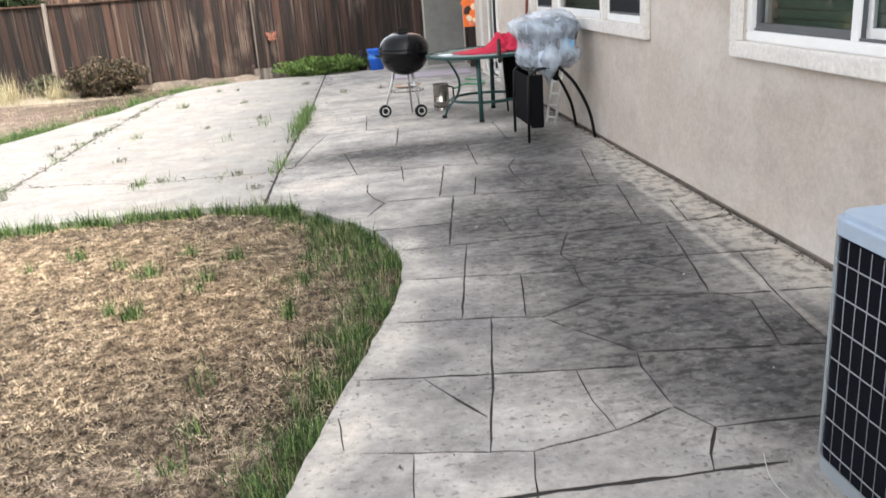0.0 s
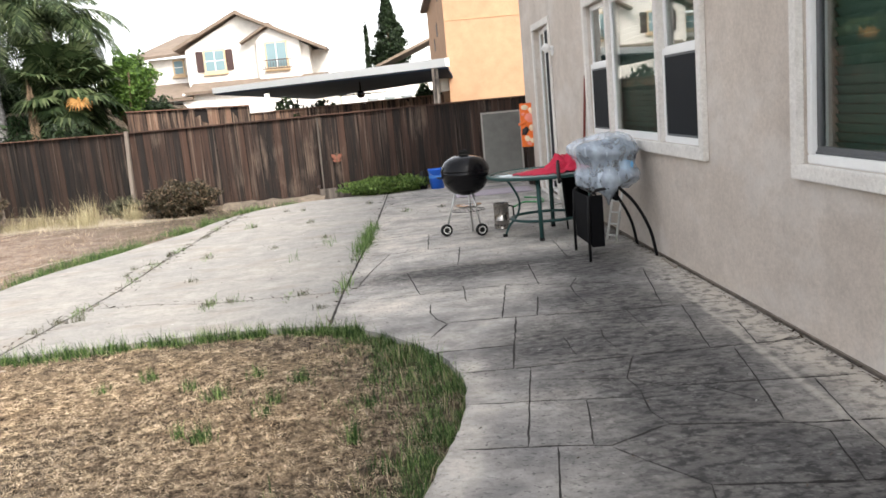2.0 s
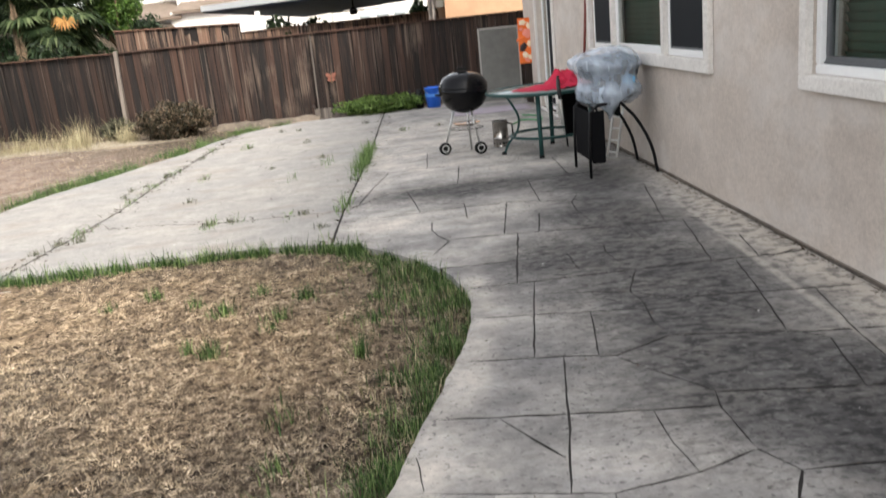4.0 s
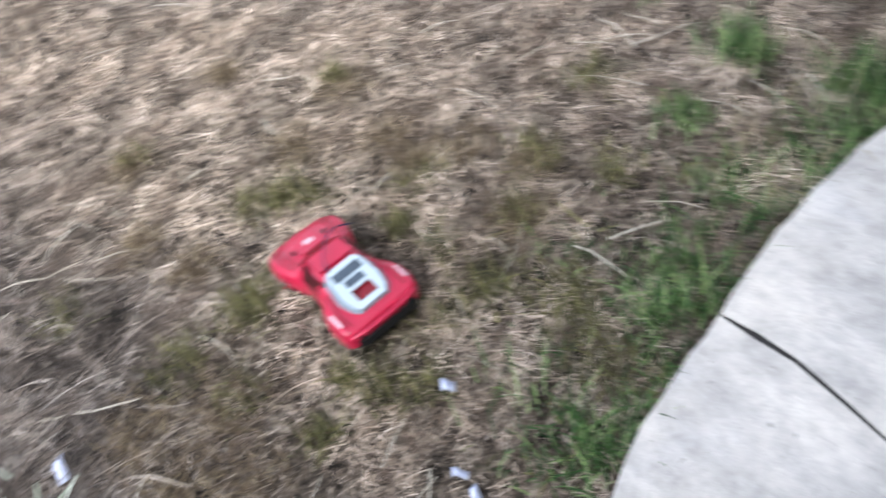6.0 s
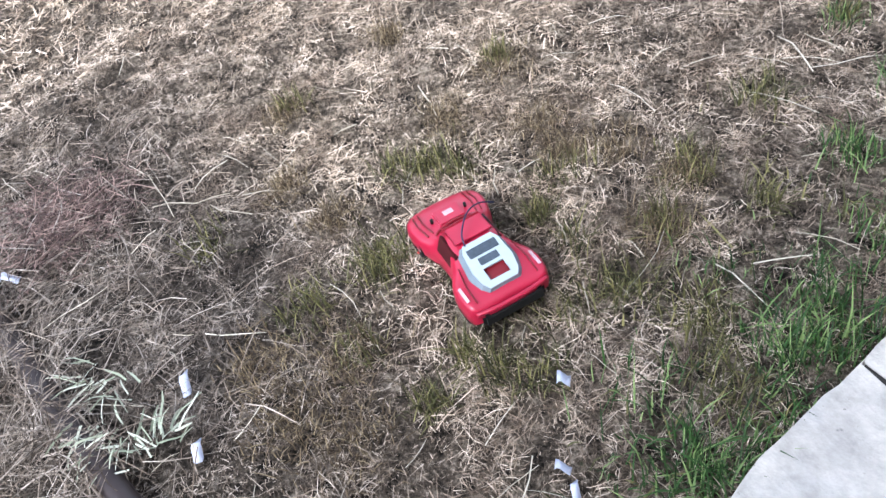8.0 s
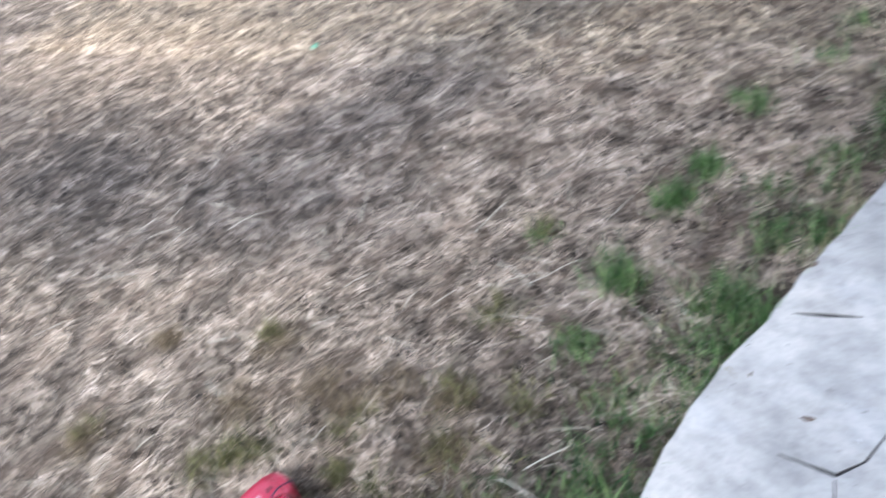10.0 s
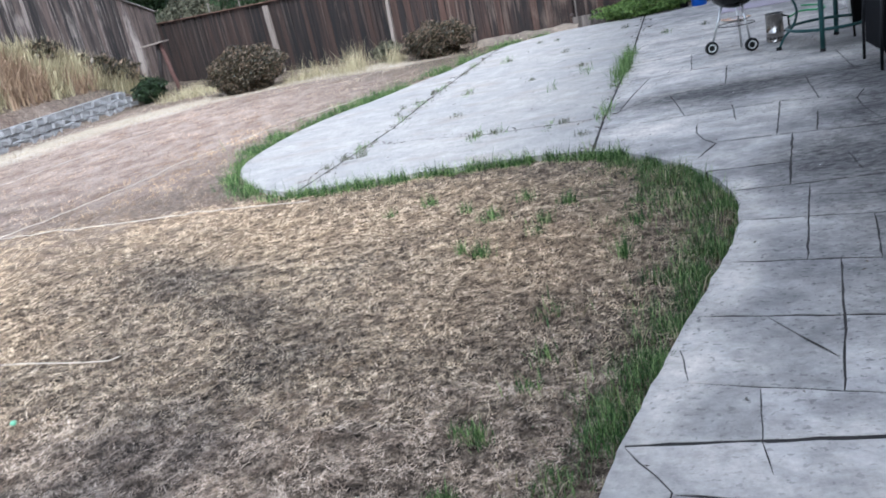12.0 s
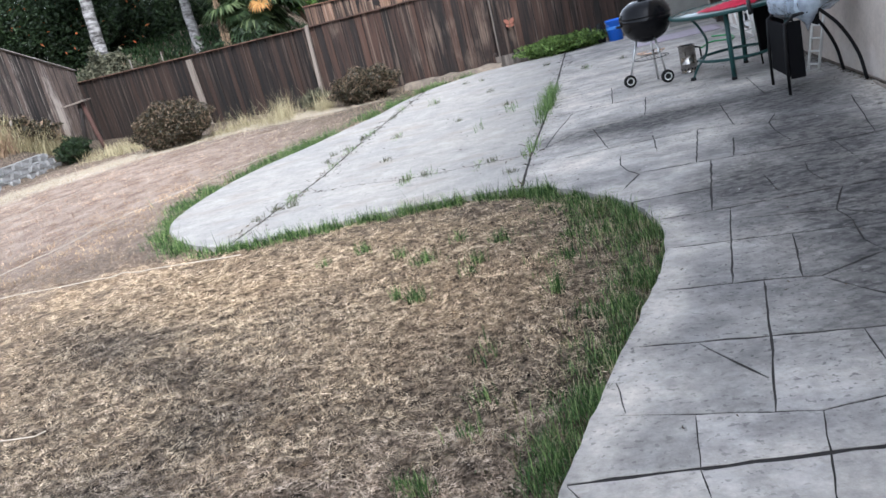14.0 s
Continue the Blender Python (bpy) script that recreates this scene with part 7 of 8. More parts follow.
def make_planting():
    shrub((-7.45, 15.0, -0.04), (0.84, 0.6, 0.47), 24000, 0.027, M_SHRUB, "round dark shrub with small brownish leaves by the fence", 9, 0.22)
    shrub((-3.45, 15.1, -0.04), (0.66, 0.5, 0.33), 14000, 0.026, M_SHRUB, "low dark reddish shrub beside the fence", 9, 0.4)
    shrub((-4.75, 15.9, -0.04), (0.3, 0.25, 0.2), 1100, 0.036, M_SAGE, "small grey-green weed bush at the fence post")
    shrub((0.25, 15.25, 0.02), (0.75, 0.32, 0.15), 4200, 0.035, M_SHRUB_GREEN, "low bright green weeds in the planter", 5)
    shrub((0.8, 15.35, 0.02), (0.3, 0.26, 0.13), 1400, 0.035, M_SHRUB_GREEN, "low bright green weeds beside the bucket", 5)
    shrub((-10.75, 16.5, 0.0), (0.3, 0.45, 0.26), 2600, 0.04, M_DARK_TREE, "dark green bush at the end of the block wall")
    # tall dry grass between the shrubs
    n = 4200
    x = RNG.uniform(-6.9, -4.2, n)
    y = 15.35 + RNG.normal(0, 0.3, n) - (x + 5.5) * 0.12
    base = thin_out(np.stack([x, y, lawn_height(x, y)], 1), 1.6, 3.0, 0.5, 1.6)
    tall = 0.75 + 0.9 * lawn_noise(base, 1.3, 6.0)
    ob = blades("tall_dry_grass", base, (RNG.gamma(4, 0.09, len(base)) * tall).clip(0.06, 0.7), 0.0065, 0.55, M_YELLOW_GRASS, 0.8)
    tagged(ob, "tall yellow dry grass along the fence", "dry grass", kind="stuff")
    n = 1500
    x = RNG.uniform(-10.2, -7.9, n)
    y = RNG.uniform(15.6, 17.2, n)
    ob = blades("tall_dry_grass", np.stack([x, y, lawn_height(x, y)], 1), RNG.uniform(0.1, 0.35, n), 0.010, 0.5, M_YELLOW_GRASS, 0.5)
    tagged(ob, "yellow dry grass round the bird table", "dry grass", kind="stuff")
    # pale mown strip before the wall
    n = 38000
    t = RNG.uniform(0, 1, n)
    way = curve_points([(-11.2, 9.0, 0), (-10.2, 11.8, 0), (-9.3, 13.7, 0), (-7.5, 15.0, 0), (-5.7, 15.3, 0), (-4.2, 14.8, 0)], 20)
    k = (t * (len(way) - 1)).astype(int)
    x = np.array([way[i].x for i in k]) + RNG.normal(0, 0.42, n)
    y = np.array([way[i].y for i in k]) + RNG.normal(0, 0.32, n)
    ob = blades("pale_grass_strip", np.stack([x, y, lawn_height(x, y)], 1), RNG.uniform(0.02, 0.058, n), 0.0062, 1.4, M_MOWN, 0.4)
    tagged(ob, "pale flattened dry grass strip below the wall", "dry grass", kind="stuff")
    # weeds in the joints
    spots = [(0.08, 8.55, 0.14, 40), (0.11, 9.0, 0.20, 90), (0.05, 9.1, 0.24, 30), (0.14, 9.4, 0.26, 170), (0.16, 9.8, 0.27, 170), (0.18, 10.2, 0.24, 110), (0.2, 10.6, 0.22, 80), (0.04, 7.2, 0.2, 40), (0.0, 7.05, 0.14, 22),
             (-0.33, 9.83, 0.12, 30), (-1.66, 12.13, 0.12, 40), (-1.75, 9.67, 0.08, 22), (-1.14, 7.05, 0.09, 60), (-0.62, 9.0, 0.12, 16), (0.68, 12.2, 0.1, 20), (-2.35, 7.3, 0.08, 60),
             (-2.3, 8.6, 0.08, 40), (-2.31, 9.4, 0.09, 40), (-2.3, 10.4, 0.1, 40), (-2.2, 12.3, 0.1, 30), (-0.45, 7.05, 0.07, 20), (-0.9, 7.08, 0.14, 14)]
    base, hgt = [], []
    for x, y, h, m in spots:
        base.append(np.stack([RNG.normal(x, 0.035, m), RNG.normal(y, 0.13, m), np.zeros(m)], 1))
        hgt.append(RNG.uniform(0.3, 1.0, m) * h)
    dry = ((-1.62, 12.05), (-1.36, 13.75), (-1.06, 13.65), (0.05, 13.75), (0.64, 12.25), (-1.76, 9.65), (-1.0, 9.87), (-1.6, 8.25), (-0.98, 7.08), (-1.15, 7.03), (-0.42, 10.35), (-0.78, 11.99),
           (-2.42, 6.89), (-2.26, 6.94), (-2.51, 6.66), (-2.51, 9.33), (-2.41, 9.55), (-2.47, 8.93), (-2.30, 10.08), (-0.13, 6.5), (-0.34, 7.08), (1.2, 12.36), (-2.3, 7.1), (-2.2, 11.5))
    clump = [np.stack([RNG.normal(x, 0.03, 46), RNG.normal(y, 0.04, 46), np.zeros(46)], 1) for x, y in dry]
    ob = blades("dead_weeds", np.concatenate(clump), RNG.uniform(0.02, 0.085, 46 * len(dry)), 0.0045, 0.75, leaf("dead_weed", (0.035, 0.04, 0.024), (0.15, 0.155, 0.095), 0.8, 0.1), 0.8)
    tagged(ob, "small half-dead weed clumps on the concrete slab", "weeds", kind="stuff")
    ob = blades("joint_weeds", np.concatenate(base), np.concatenate(hgt), 0.0055, 0.85, M_WEED, 0.6)
    tagged(ob, "green weeds growing out of the concrete joints", "weeds", kind="stuff")
    bits = []
    for line in JOINTS[2:]:
        for (ax, ay), (bx, by) in zip(line, line[1:]):
            m = int((60 if line is JOINTS[3] else 26) * math.hypot(bx - ax, by - ay))
            t = RNG.uniform(0, 1, m) ** 1.3
            clump = 0.03 + 0.05 * np.abs(np.sin(t * 9 + ax * 3))
            bits.append(np.stack([ax + (bx - ax) * t + RNG.normal(0, 1, m) * clump, ay + (by - ay) * t + RNG.normal(0, 1, m) * clump, np.full(m, 0.003)], 1))
    bits = np.concatenate(bits)
    bits = bits[inside(OUTLINE, bits[:, 0], bits[:, 1])]
    ob = straws("joint_debris", bits, RNG.uniform(0.015, 0.07, len(bits)), 0.009, M_DEBRIS, 0.8, 0.25, 2)
    tagged(ob, "dead brown leaf bits caught in the concrete joints", "debris", kind="stuff")
    board = thing("planter_edge", (-0.95, 15.55, 0), 2, "weathered board edging round the raised planting bed", "edging")
    part("board", boxed((0.0, 0, -0.05), (2.0, 0.04, 0.16), 0.006), M_POST, board)
    part("board", boxed((-0.05, -0.02, -0.05), (0.0, 0.5, 0.2), 0.006), M_FENCE, board)
    curb = bmesh.new()
    rows = []
    for a in range(33):
        x = -2.75 + 1.9 * a / 32
        rows.append([curb.verts.new((x, 15.22 + 0.5 * b / 8 + 0.05 * noise.noise((x * 3, b * 0.4, 2.0)), -0.06 if b in (0, 8) else 0.01 + 0.05 * math.sin(math.pi * b / 8) + 0.05 * noise.noise((x * 4, b * 0.6, 5.0)))) for b in range(9)])
    for p, q in zip(rows, rows[1:]):
        for b in range(8):
            curb.faces.new((p[b], q[b], q[b + 1], p[b + 1])).smooth = True
    tagged(mesh_object("stone_curb", curb, plain("tan_stone", (0.15, 0.122, 0.094), 0.95, vary=0.6, scale=11, bumps=0.9)), "rough broken tan curb before the fence", "curb")
    fly = thing("wall_ornament", (-0.63, 16.46, 0.0), label="orange butterfly-shaped ornament hung on the fence", category="ornament")
    orange = plain("faded_orange", (0.22, 0.085, 0.055), 0.7, vary=0.4, scale=40)
    for a, r, px, pz in ((40, 0.06, 0.045, 0.70), (140, 0.06, -0.045, 0.70), (20, 0.042, 0.035, 0.62), (160, 0.042, -0.035, 0.62)):
        bm = lathe([(0.0, 0.0), (r * 0.8, 0.0), (r, 0.004), (r * 0.8, 0.008), (0, 0.008)], 14, pose(px, 0, pz, 90, 0, 0) @ pose(0, 0, 0, 0, 0, a) @ Matrix.Diagonal((1.2, 0.7, 1, 1)))
        part("wing", bm, orange, fly)
    part("body", boxed((-0.012, -0.012, 0.55), (0.012, 0.0, 0.78), 0.005), M_TWIG, fly)
    bird = thing("bird_table", (-10.55, 17.15, -0.04), 12, "rough wooden bird table on a leaning brown post", "bird table")
    part("post", tube([(0.25, -0.2, 0.0), (0.12, -0.1, 0.5), (0.0, 0, 1.22)], 0.05, 8), plain("reddish_wood", (0.055, 0.026, 0.02), 0.85, vary=0.3), bird)
    part("brace", tube([(-0.3, 0, 0.0), (-0.05, 0, 1.2)], 0.06, 8), M_FENCE, bird)
    part("tray", boxed((-0.34, -0.22, 1.22), (0.24, 0.22, 1.255), 0.01, pose(0, 0, 0, 0, -4, 0)), M_POST, bird)


make_planting()


# ---------------------------------------------------------------- block wall and bank
def make_block_wall():
    w = thing("retaining_wall", (0, 0, 0), label="split-face grey concrete block retaining wall", category="retaining wall")
    L, Hc, D = 0.30, 0.145, 0.28
    kinds = []
    for k in range(4):
        rnd = random.Random(50 + k)
        bm = bmesh.new()
        box(bm, (0, 0.006, 0), (D, L - 0.006, Hc - 0.006), 0.022)
        for v in bm.verts:
            if v.co.x > D * 0.6:
                v.co.x += rnd.uniform(-0.05, 0.03)
        me = bpy.data.meshes.new("block")
        bm.to_mesh(me)
        bm.free()
        me.materials.append(M_BLOCK)
        kinds.append(me)
    rnd = random.Random(9)
    for row in range(3):
        y = 4.0 + (row % 2) * L / 2
        end = 16.2 - row * 0.2
        while y < end:
            b = new("block", rnd.choice(kinds))
            b.parent = w
            b.location = (-11.28 - row * 0.02 + rnd.uniform(-0.008, 0.008), y, -0.07 + row * Hc)
            y += L


make_block_wall()


def make_bank():
    n = 16000
    x = RNG.uniform(-12.45, -11.4, n)
    y = RNG.uniform(6.0, 17.6, n)
    base = np.stack([x, y, lawn_height(x, y)], 1)
    h = RNG.uniform(0.25, 0.75, n)
    sel = lawn_noise(base, 0.7, 4.0)
    for name, ok, mat, label in (("bank_grass", sel < 0.08, M_YELLOW_GRASS, "tall yellow dry grass covering the bank"), ("bank_weeds", sel >= 0.08, M_RED_GRASS, "rust-coloured dry weeds on the bank")):
        ob = blades(name, base[ok], h[ok], 0.02, 0.4, mat, 0.6)
        tagged(ob, label, "dry grass", kind="stuff")
    for x, y, r in ((-11.8, 16.2, 0.45), (-12.3, 15.2, 0.4), (-11.9, 17.0, 0.5), (-12.4, 13.4, 0.4)):
        z = float(lawn_height(np.array([x]), np.array([y]))[0])
        shrub((x, y, z), (r, r, r * 0.7), 1600, 0.06, M_SHRUB, "dark dusty bush among the dry bank grass")


make_bank()


# ---------------------------------------------------------------- trees behind the fence
def frond(bm, base, heading, length, rise, droop, leaflets=44, wide=0.42):
    """A feather palm leaf: an arching rib with narrow leaflets on both sides."""
    pts = []
    p = Vector(base)
    ang = rise
    for k in range(12):
        pts.append(p.copy())
        step = length / 11
        p = p + Vector((math.cos(heading) * math.cos(ang), math.sin(heading) * math.cos(ang), math.sin(ang))) * step
        ang -= droop / 11
    tube(pts, 0.028, 5, bm, 0.006)
    side = Vector((-math.sin(heading), math.cos(heading), 0))
    rnd = random.Random(int(heading * 1000) + int(length * 100))
    for i in range(leaflets):
        s = 0.12 + 0.86 * i / leaflets
        q = s * 11
        a, b = pts[int(q)], pts[min(int(q) + 1, 11)]
        at = a.lerp(b, q - int(q))
        fwd = (b - a).normalized() if (b - a).length else Vector((0, 0, 1))
        for sg in (-1, 1):
            ln = wide * (0.5 + 1.2 * math.sin(math.pi * min(1, s + 0.1))) * rnd.uniform(0.8, 1.2)
            tip = at + side * sg * ln * 0.75 + fwd * ln * 0.45 + Vector((0, 0, -ln * rnd.uniform(0.35, 0.8)))
            mid = at.lerp(tip, 0.5) + Vector((0, 0, ln * 0.12))
            wv = fwd * 0.022
            v = [bm.verts.new(c) for c in (at - wv, at + wv, mid + wv * 0.9, mid - wv * 0.9, tip)]
            bm.faces.new((v[0], v[1], v[2], v[3]))
            bm.faces.new((v[3], v[2], v[4]))


def fan_leaf(bm, base, heading, rise, stalk, radius, blades_n=20):
    """A fan palm leaf: a stalk and a pleated, split disc of pointed blades."""
    d = Vector((math.cos(heading) * math.cos(rise), math.sin(heading) * math.cos(rise), math.sin(rise)))
    hub = Vector(base) + d * stalk
    tube([base, Vector(base) + d * stalk * 0.5 + Vector((0, 0, 0.05)), hub], 0.018, 5, bm)
    side = d.cross(Vector((0, 0, 1))).normalized()
    up = side.cross(d)
    rnd = random.Random(int(heading * 777) + int(rise * 100))
    for i in range(blades_n):
        a = radians(-125 + 250 * i / (blades_n - 1))
        w = d * math.cos(a) + side * math.sin(a)
        r = radius * rnd.uniform(0.85, 1.1)
        n = side * math.cos(a) - d * math.sin(a)
        mid = hub + w * r * 0.6 + up * 0.03
        tip = hub + w * r + Vector((0, 0, -r * rnd.uniform(0.12, 0.35)))
        v = [bm.verts.new(c) for c in (hub, mid - n * 0.062 * radius, mid + n * 0.062 * radius, tip)]
        bm.faces.new((v[0], v[2], v[1]))
        bm.faces.new((v[1], v[2], v[3]))


def trunk(bm, base, top, r0, r1):
    pts = [Vector(base).lerp(Vector(top), k / 26) + Vector((0.04 * math.sin(k * 0.3), 0, 0)) for k in range(27)]
    tube(pts, r0, 14, bm, r1)
    for v in bm.verts:
        v.co.x += 0.012 * math.sin(v.co.z * 40)
    return bm


def make_palms():
    # two tall pale trunks whose crowns stand above the view, one with arching feather leaves
    for x, y, top, r in ((-13.9, 24.0, (-13.4, 24.0, 6.6), 0.20), (-10.7, 24.2, (-10.55, 24.2, 5.2), 0.17), (-9.3, 24.6, (-9.1, 24.6, 4.7), 0.17)):
        t = thing("palm_tree", (0, 0, 0), label="feather palm with a pale ringed trunk behind the fence", category="palm tree", group="palm trees")
        part("trunk", trunk(bmesh.new(), (x, y, 0.0), top, r, r * 0.8), M_BARK, t)
        bm = bmesh.new()
        rnd = random.Random(int(x * 10))
        for k in range(30):
            frond(bm, top, k * 0.43 + rnd.uniform(-0.1, 0.1), rnd.uniform(2.2, 3.3), rnd.uniform(0.1, 1.2), rnd.uniform(1.6, 2.4))
        part("crown", bm, M_PALM, t)
        dead = bmesh.new()
        frond(dead, (top[0], top[1], top[2] - 0.2), 4.2, 1.5, -0.9, 0.5, 18, 0.2)
        part("dead_leaves", dead, M_DEAD_FROND, t, "hanging dead yellow leaves")
    f = thing("fan_palm", (-8.35, 23.4, -0.15), label="bushy fan palm with one orange dead leaf", category="palm tree", group="palm trees")
    part("trunk", trunk(bmesh.new(), (0, 0, 0), (0.05, 0, 2.9), 0.2, 0.18), M_BARK, f)
    bm = bmesh.new()
    rnd = random.Random(4)
    for k in range(64):
        fan_leaf(bm, (0, 0, 2.95), k * 2.4, rnd.uniform(-1.1, 1.2), rnd.uniform(0.5, 1.1), rnd.uniform(0.6, 0.95), 32)
    part("crown", bm, M_PALM, f)
    bm = bmesh.new()
    for h in (4.85, 5.1):
        fan_leaf(bm, (0.72, -1.15, 2.72), h, -0.6, 0.15, 0.36, 18)
    part("dead_leaf", bm, M_DEAD_FROND, f, "orange-brown dead fan leaf")


def make_hanging():
    t = thing("dead_palm_frond", (-8.92, 22.35, 0.0), label="long dead brown palm frond hanging behind the fence", category="palm frond")
    bm = bmesh.new()
    for k in range(3):
        frond(bm, (0.02 * k, 0.03 * k, 3.1 - 0.05 * k), 4.6 + 0.25 * k, 1.75, -1.42, 0.06, 26, 0.07)
    part("leaflets", bm, M_DRY_FROND, t)
    part("stem", tube([(0, 0, 0), (0.0, 0.0, 3.15)], 0.03, 6, None, 0.015), M_TWIG, t)


M_DRY_FROND = leaf("dry_brown_frond", (0.07, 0.05, 0.03), (0.24, 0.17, 0.11), 0.85, 0.1)
make_hanging()


def make_trees():
    t = thing("garden_tree", (-7.1, 24.5, 0), label="bright green leafy garden tree behind the fence", category="tree")
    tr = bmesh.new()
    tube([(0, 0, 0), (0.05, 0, 1.2), (0, 0, 2.2)], 0.13, 8, tr, 0.07)
    for a in range(5):
        tube([(0, 0, 1.6), (0.5 * math.cos(a * 1.3), 0.5 * math.sin(a * 1.3), 2.5), (0.8 * math.cos(a * 1.3), 0.8 * math.sin(a * 1.3), 3.2)], 0.05, 6, tr, 0.015)
    part("trunk", tr, M_TWIG, t)
    leaf_cloud("crown", (0.1, 0, 2.95), (0.72, 0.7, 0.85), 9000, 0.062, M_TREE, t, 0.3)
    for x, y, z, rx, rz, n, lab in ((-15.5, 27.5, 3.6, 2.6, 2.4, 9000, "dark leafy tree with orange blossom"), (-19.5, 26, 4.2, 3.0, 2.8, 9000, "dark leafy tree with orange blossom"),
                                   (-12.6, 29.5, 2.6, 2.2, 1.7, 8000, "dense dark garden tree"), (-8.6, 29.0, 1.7, 2.0, 0.9, 6000, "dense dark garden tree")):
        s = thing("dark_tree", (x, y, 0), label=lab + " on the slope", category="tree", group="slope trees")
        tb = bmesh.new()
        tube([(0, 0, 0), (0.1, 0, z * 0.5), (0, 0, z)], 0.16, 8, tb, 0.06)
        for a in range(4):
            tube([(0, 0, z * 0.5), (rx * 0.5 * math.cos(a * 1.6), rx * 0.5 * math.sin(a * 1.6), z)], 0.06, 6, tb, 0.02)
        part("trunk", tb, M_TWIG, s)
        leaf_cloud("crown", (0, 0, z), (rx, rx * 0.8, rz), int(n * 5), 0.078, M_DARK_TREE, s, 0.2)
        if "blossom" in lab:
            leaf_cloud("blossom", (0, -rx * 0.25, z - 0.3), (rx * 0.9, rx * 0.6, rz * 0.8), 110, 0.075, M_FLOWER, s, 0.7)
    shrub((-13.2, 23.0, 0.6), (0.9, 0.5, 0.9), 5200, 0.07, M_SAGE, "tall grey dry bush behind the fence")
    shrub((-9.4, 22.2, 0.2), (0.9, 0.6, 0.85), 3200, 0.08, M_DARK_TREE, "dark hedge bush under the palms")
    shrub((-8.0, 21.6, 0.0), (0.9, 0.6, 0.95), 3200, 0.08, M_DARK_TREE, "dark hedge bush under the palms")
    c = thing("conifer", (0.6, 60, 0), label="tall dark conifer far behind the roofs", category="tree")
    part("trunk", tube([(0, 0, 0), (0, 0, 9.2)], 0.25, 8, None, 0.04), M_TWIG, c)
    rnd = random.Random(12)
    clouds = []
    for k in range(46):
        u = (k + 0.5) / 46
        r = 1.55 * (1 - u) ** 0.75 * rnd.uniform(0.45, 1.1)
        a = k * 2.4 + rnd.uniform(-0.3, 0.3)
        clouds.append(((r * math.cos(a), r * math.sin(a), 3.4 + 6.2 * u - r * 0.2), (0.75 * (1.15 - u), 0.7 * (1.15 - u), 0.36), 340))
    leaf_clouds("crown", clouds, 0.13, M_DARK_TREE, c, 0.1)
    c = thing("cypress", (-1.0, 60, 0), label="slim dark cypress beside the tall conifer", category="tree")
    part("trunk", tube([(0, 0, 0), (0, 0, 7.0)], 0.15, 8, None, 0.03), M_TWIG, c)
    leaf_clouds("crown", [((0, 0, 3.2 + k * 0.65), (0.34 * (1 - k / 9), 0.34 * (1 - k / 9), 0.5), 400) for k in range(7)], 0.1, M_DARK_TREE, c, 0.1)
    shrub((-2.6, 27.0, 0.0), (1.7, 0.6, 1.0), 9000, 0.11, M_DARK_TREE, "dark clipped hedge under the patio cover")
    shrub((1.7, 27.5, 0.0), (0.7, 0.5, 1.1), 6000, 0.1, M_DARK_TREE, "dark leafy bush before the garage")
    # ivy on the slope
    n = 16000
    x, y = RNG.uniform(-17, -6.5, n), RNG.uniform(21.6, 27, n)
    ob = blades("slope_ivy", np.stack([x, y, lawn_height(x, y)], 1), RNG.uniform(0.10, 0.26, n), 0.05, 0.7, M_IVY, 0.6)
    tagged(ob, "green ground cover on the slope behind the fence", "ground cover", kind="stuff")
    m = thing("mesh_fence", (-11.4, 22.4, 0.3), label="thin wire fence on metal posts on the slope", category="fence")
    for k in range(3):
        part("post", tube([(k * 1.0 - 0.6, 0, 0), (k * 1.0 - 0.6, 0, 1.6)], 0.016, 8), M_POST, m)


make_palms()
make_trees()


# ---------------------------------------------------------------- neighbours
M_TILE = plain("brown_roof_tile", (0.20, 0.155, 0.12), 0.9, vary=0.3, scale=3, bumps=0.5)
M_SHUTTER = plain("dark_red_shutter", (0.055, 0.03, 0.028), 0.6)
M_DARKGLASS = plain("dim_glass", (0.20, 0.30, 0.33), 0.08, vary=0.2, scale=0.6, bumps=0)
M_COVER_WHITE = plain("white_aluminium", (0.82, 0.82, 0.80), 0.5, vary=0.04, scale=2)
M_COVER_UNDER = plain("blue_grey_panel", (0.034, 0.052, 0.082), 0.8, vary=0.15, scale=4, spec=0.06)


def roof_slab(points, thick=0.14):
    """A sloping roof plane with thickness, from its corners."""
    bm = bmesh.new()
    bm.faces.new([bm.verts.new(p) for p in points])
    thicken(bm, thick)
    return bm


def gable(x0, x1, xp, z_eave0, z_eave1, zp, y0, y1, z0):
    bm = bmesh.new()
    outline = [(x0, z0), (x1, z0), (x1, z_eave1), (xp, zp), (x0, z_eave0)]
    a = [bm.verts.new((x, y0, z)) for x, z in outline]
    b = [bm.verts.new((x, y1, z)) for x, z in outline]
    bm.faces.new(a)
    bm.faces.new(b[::-1])
    for i in range(5):
        j = (i + 1) % 5
        bm.faces.new((a[j], a[i], b[i], b[j]))
    return bm


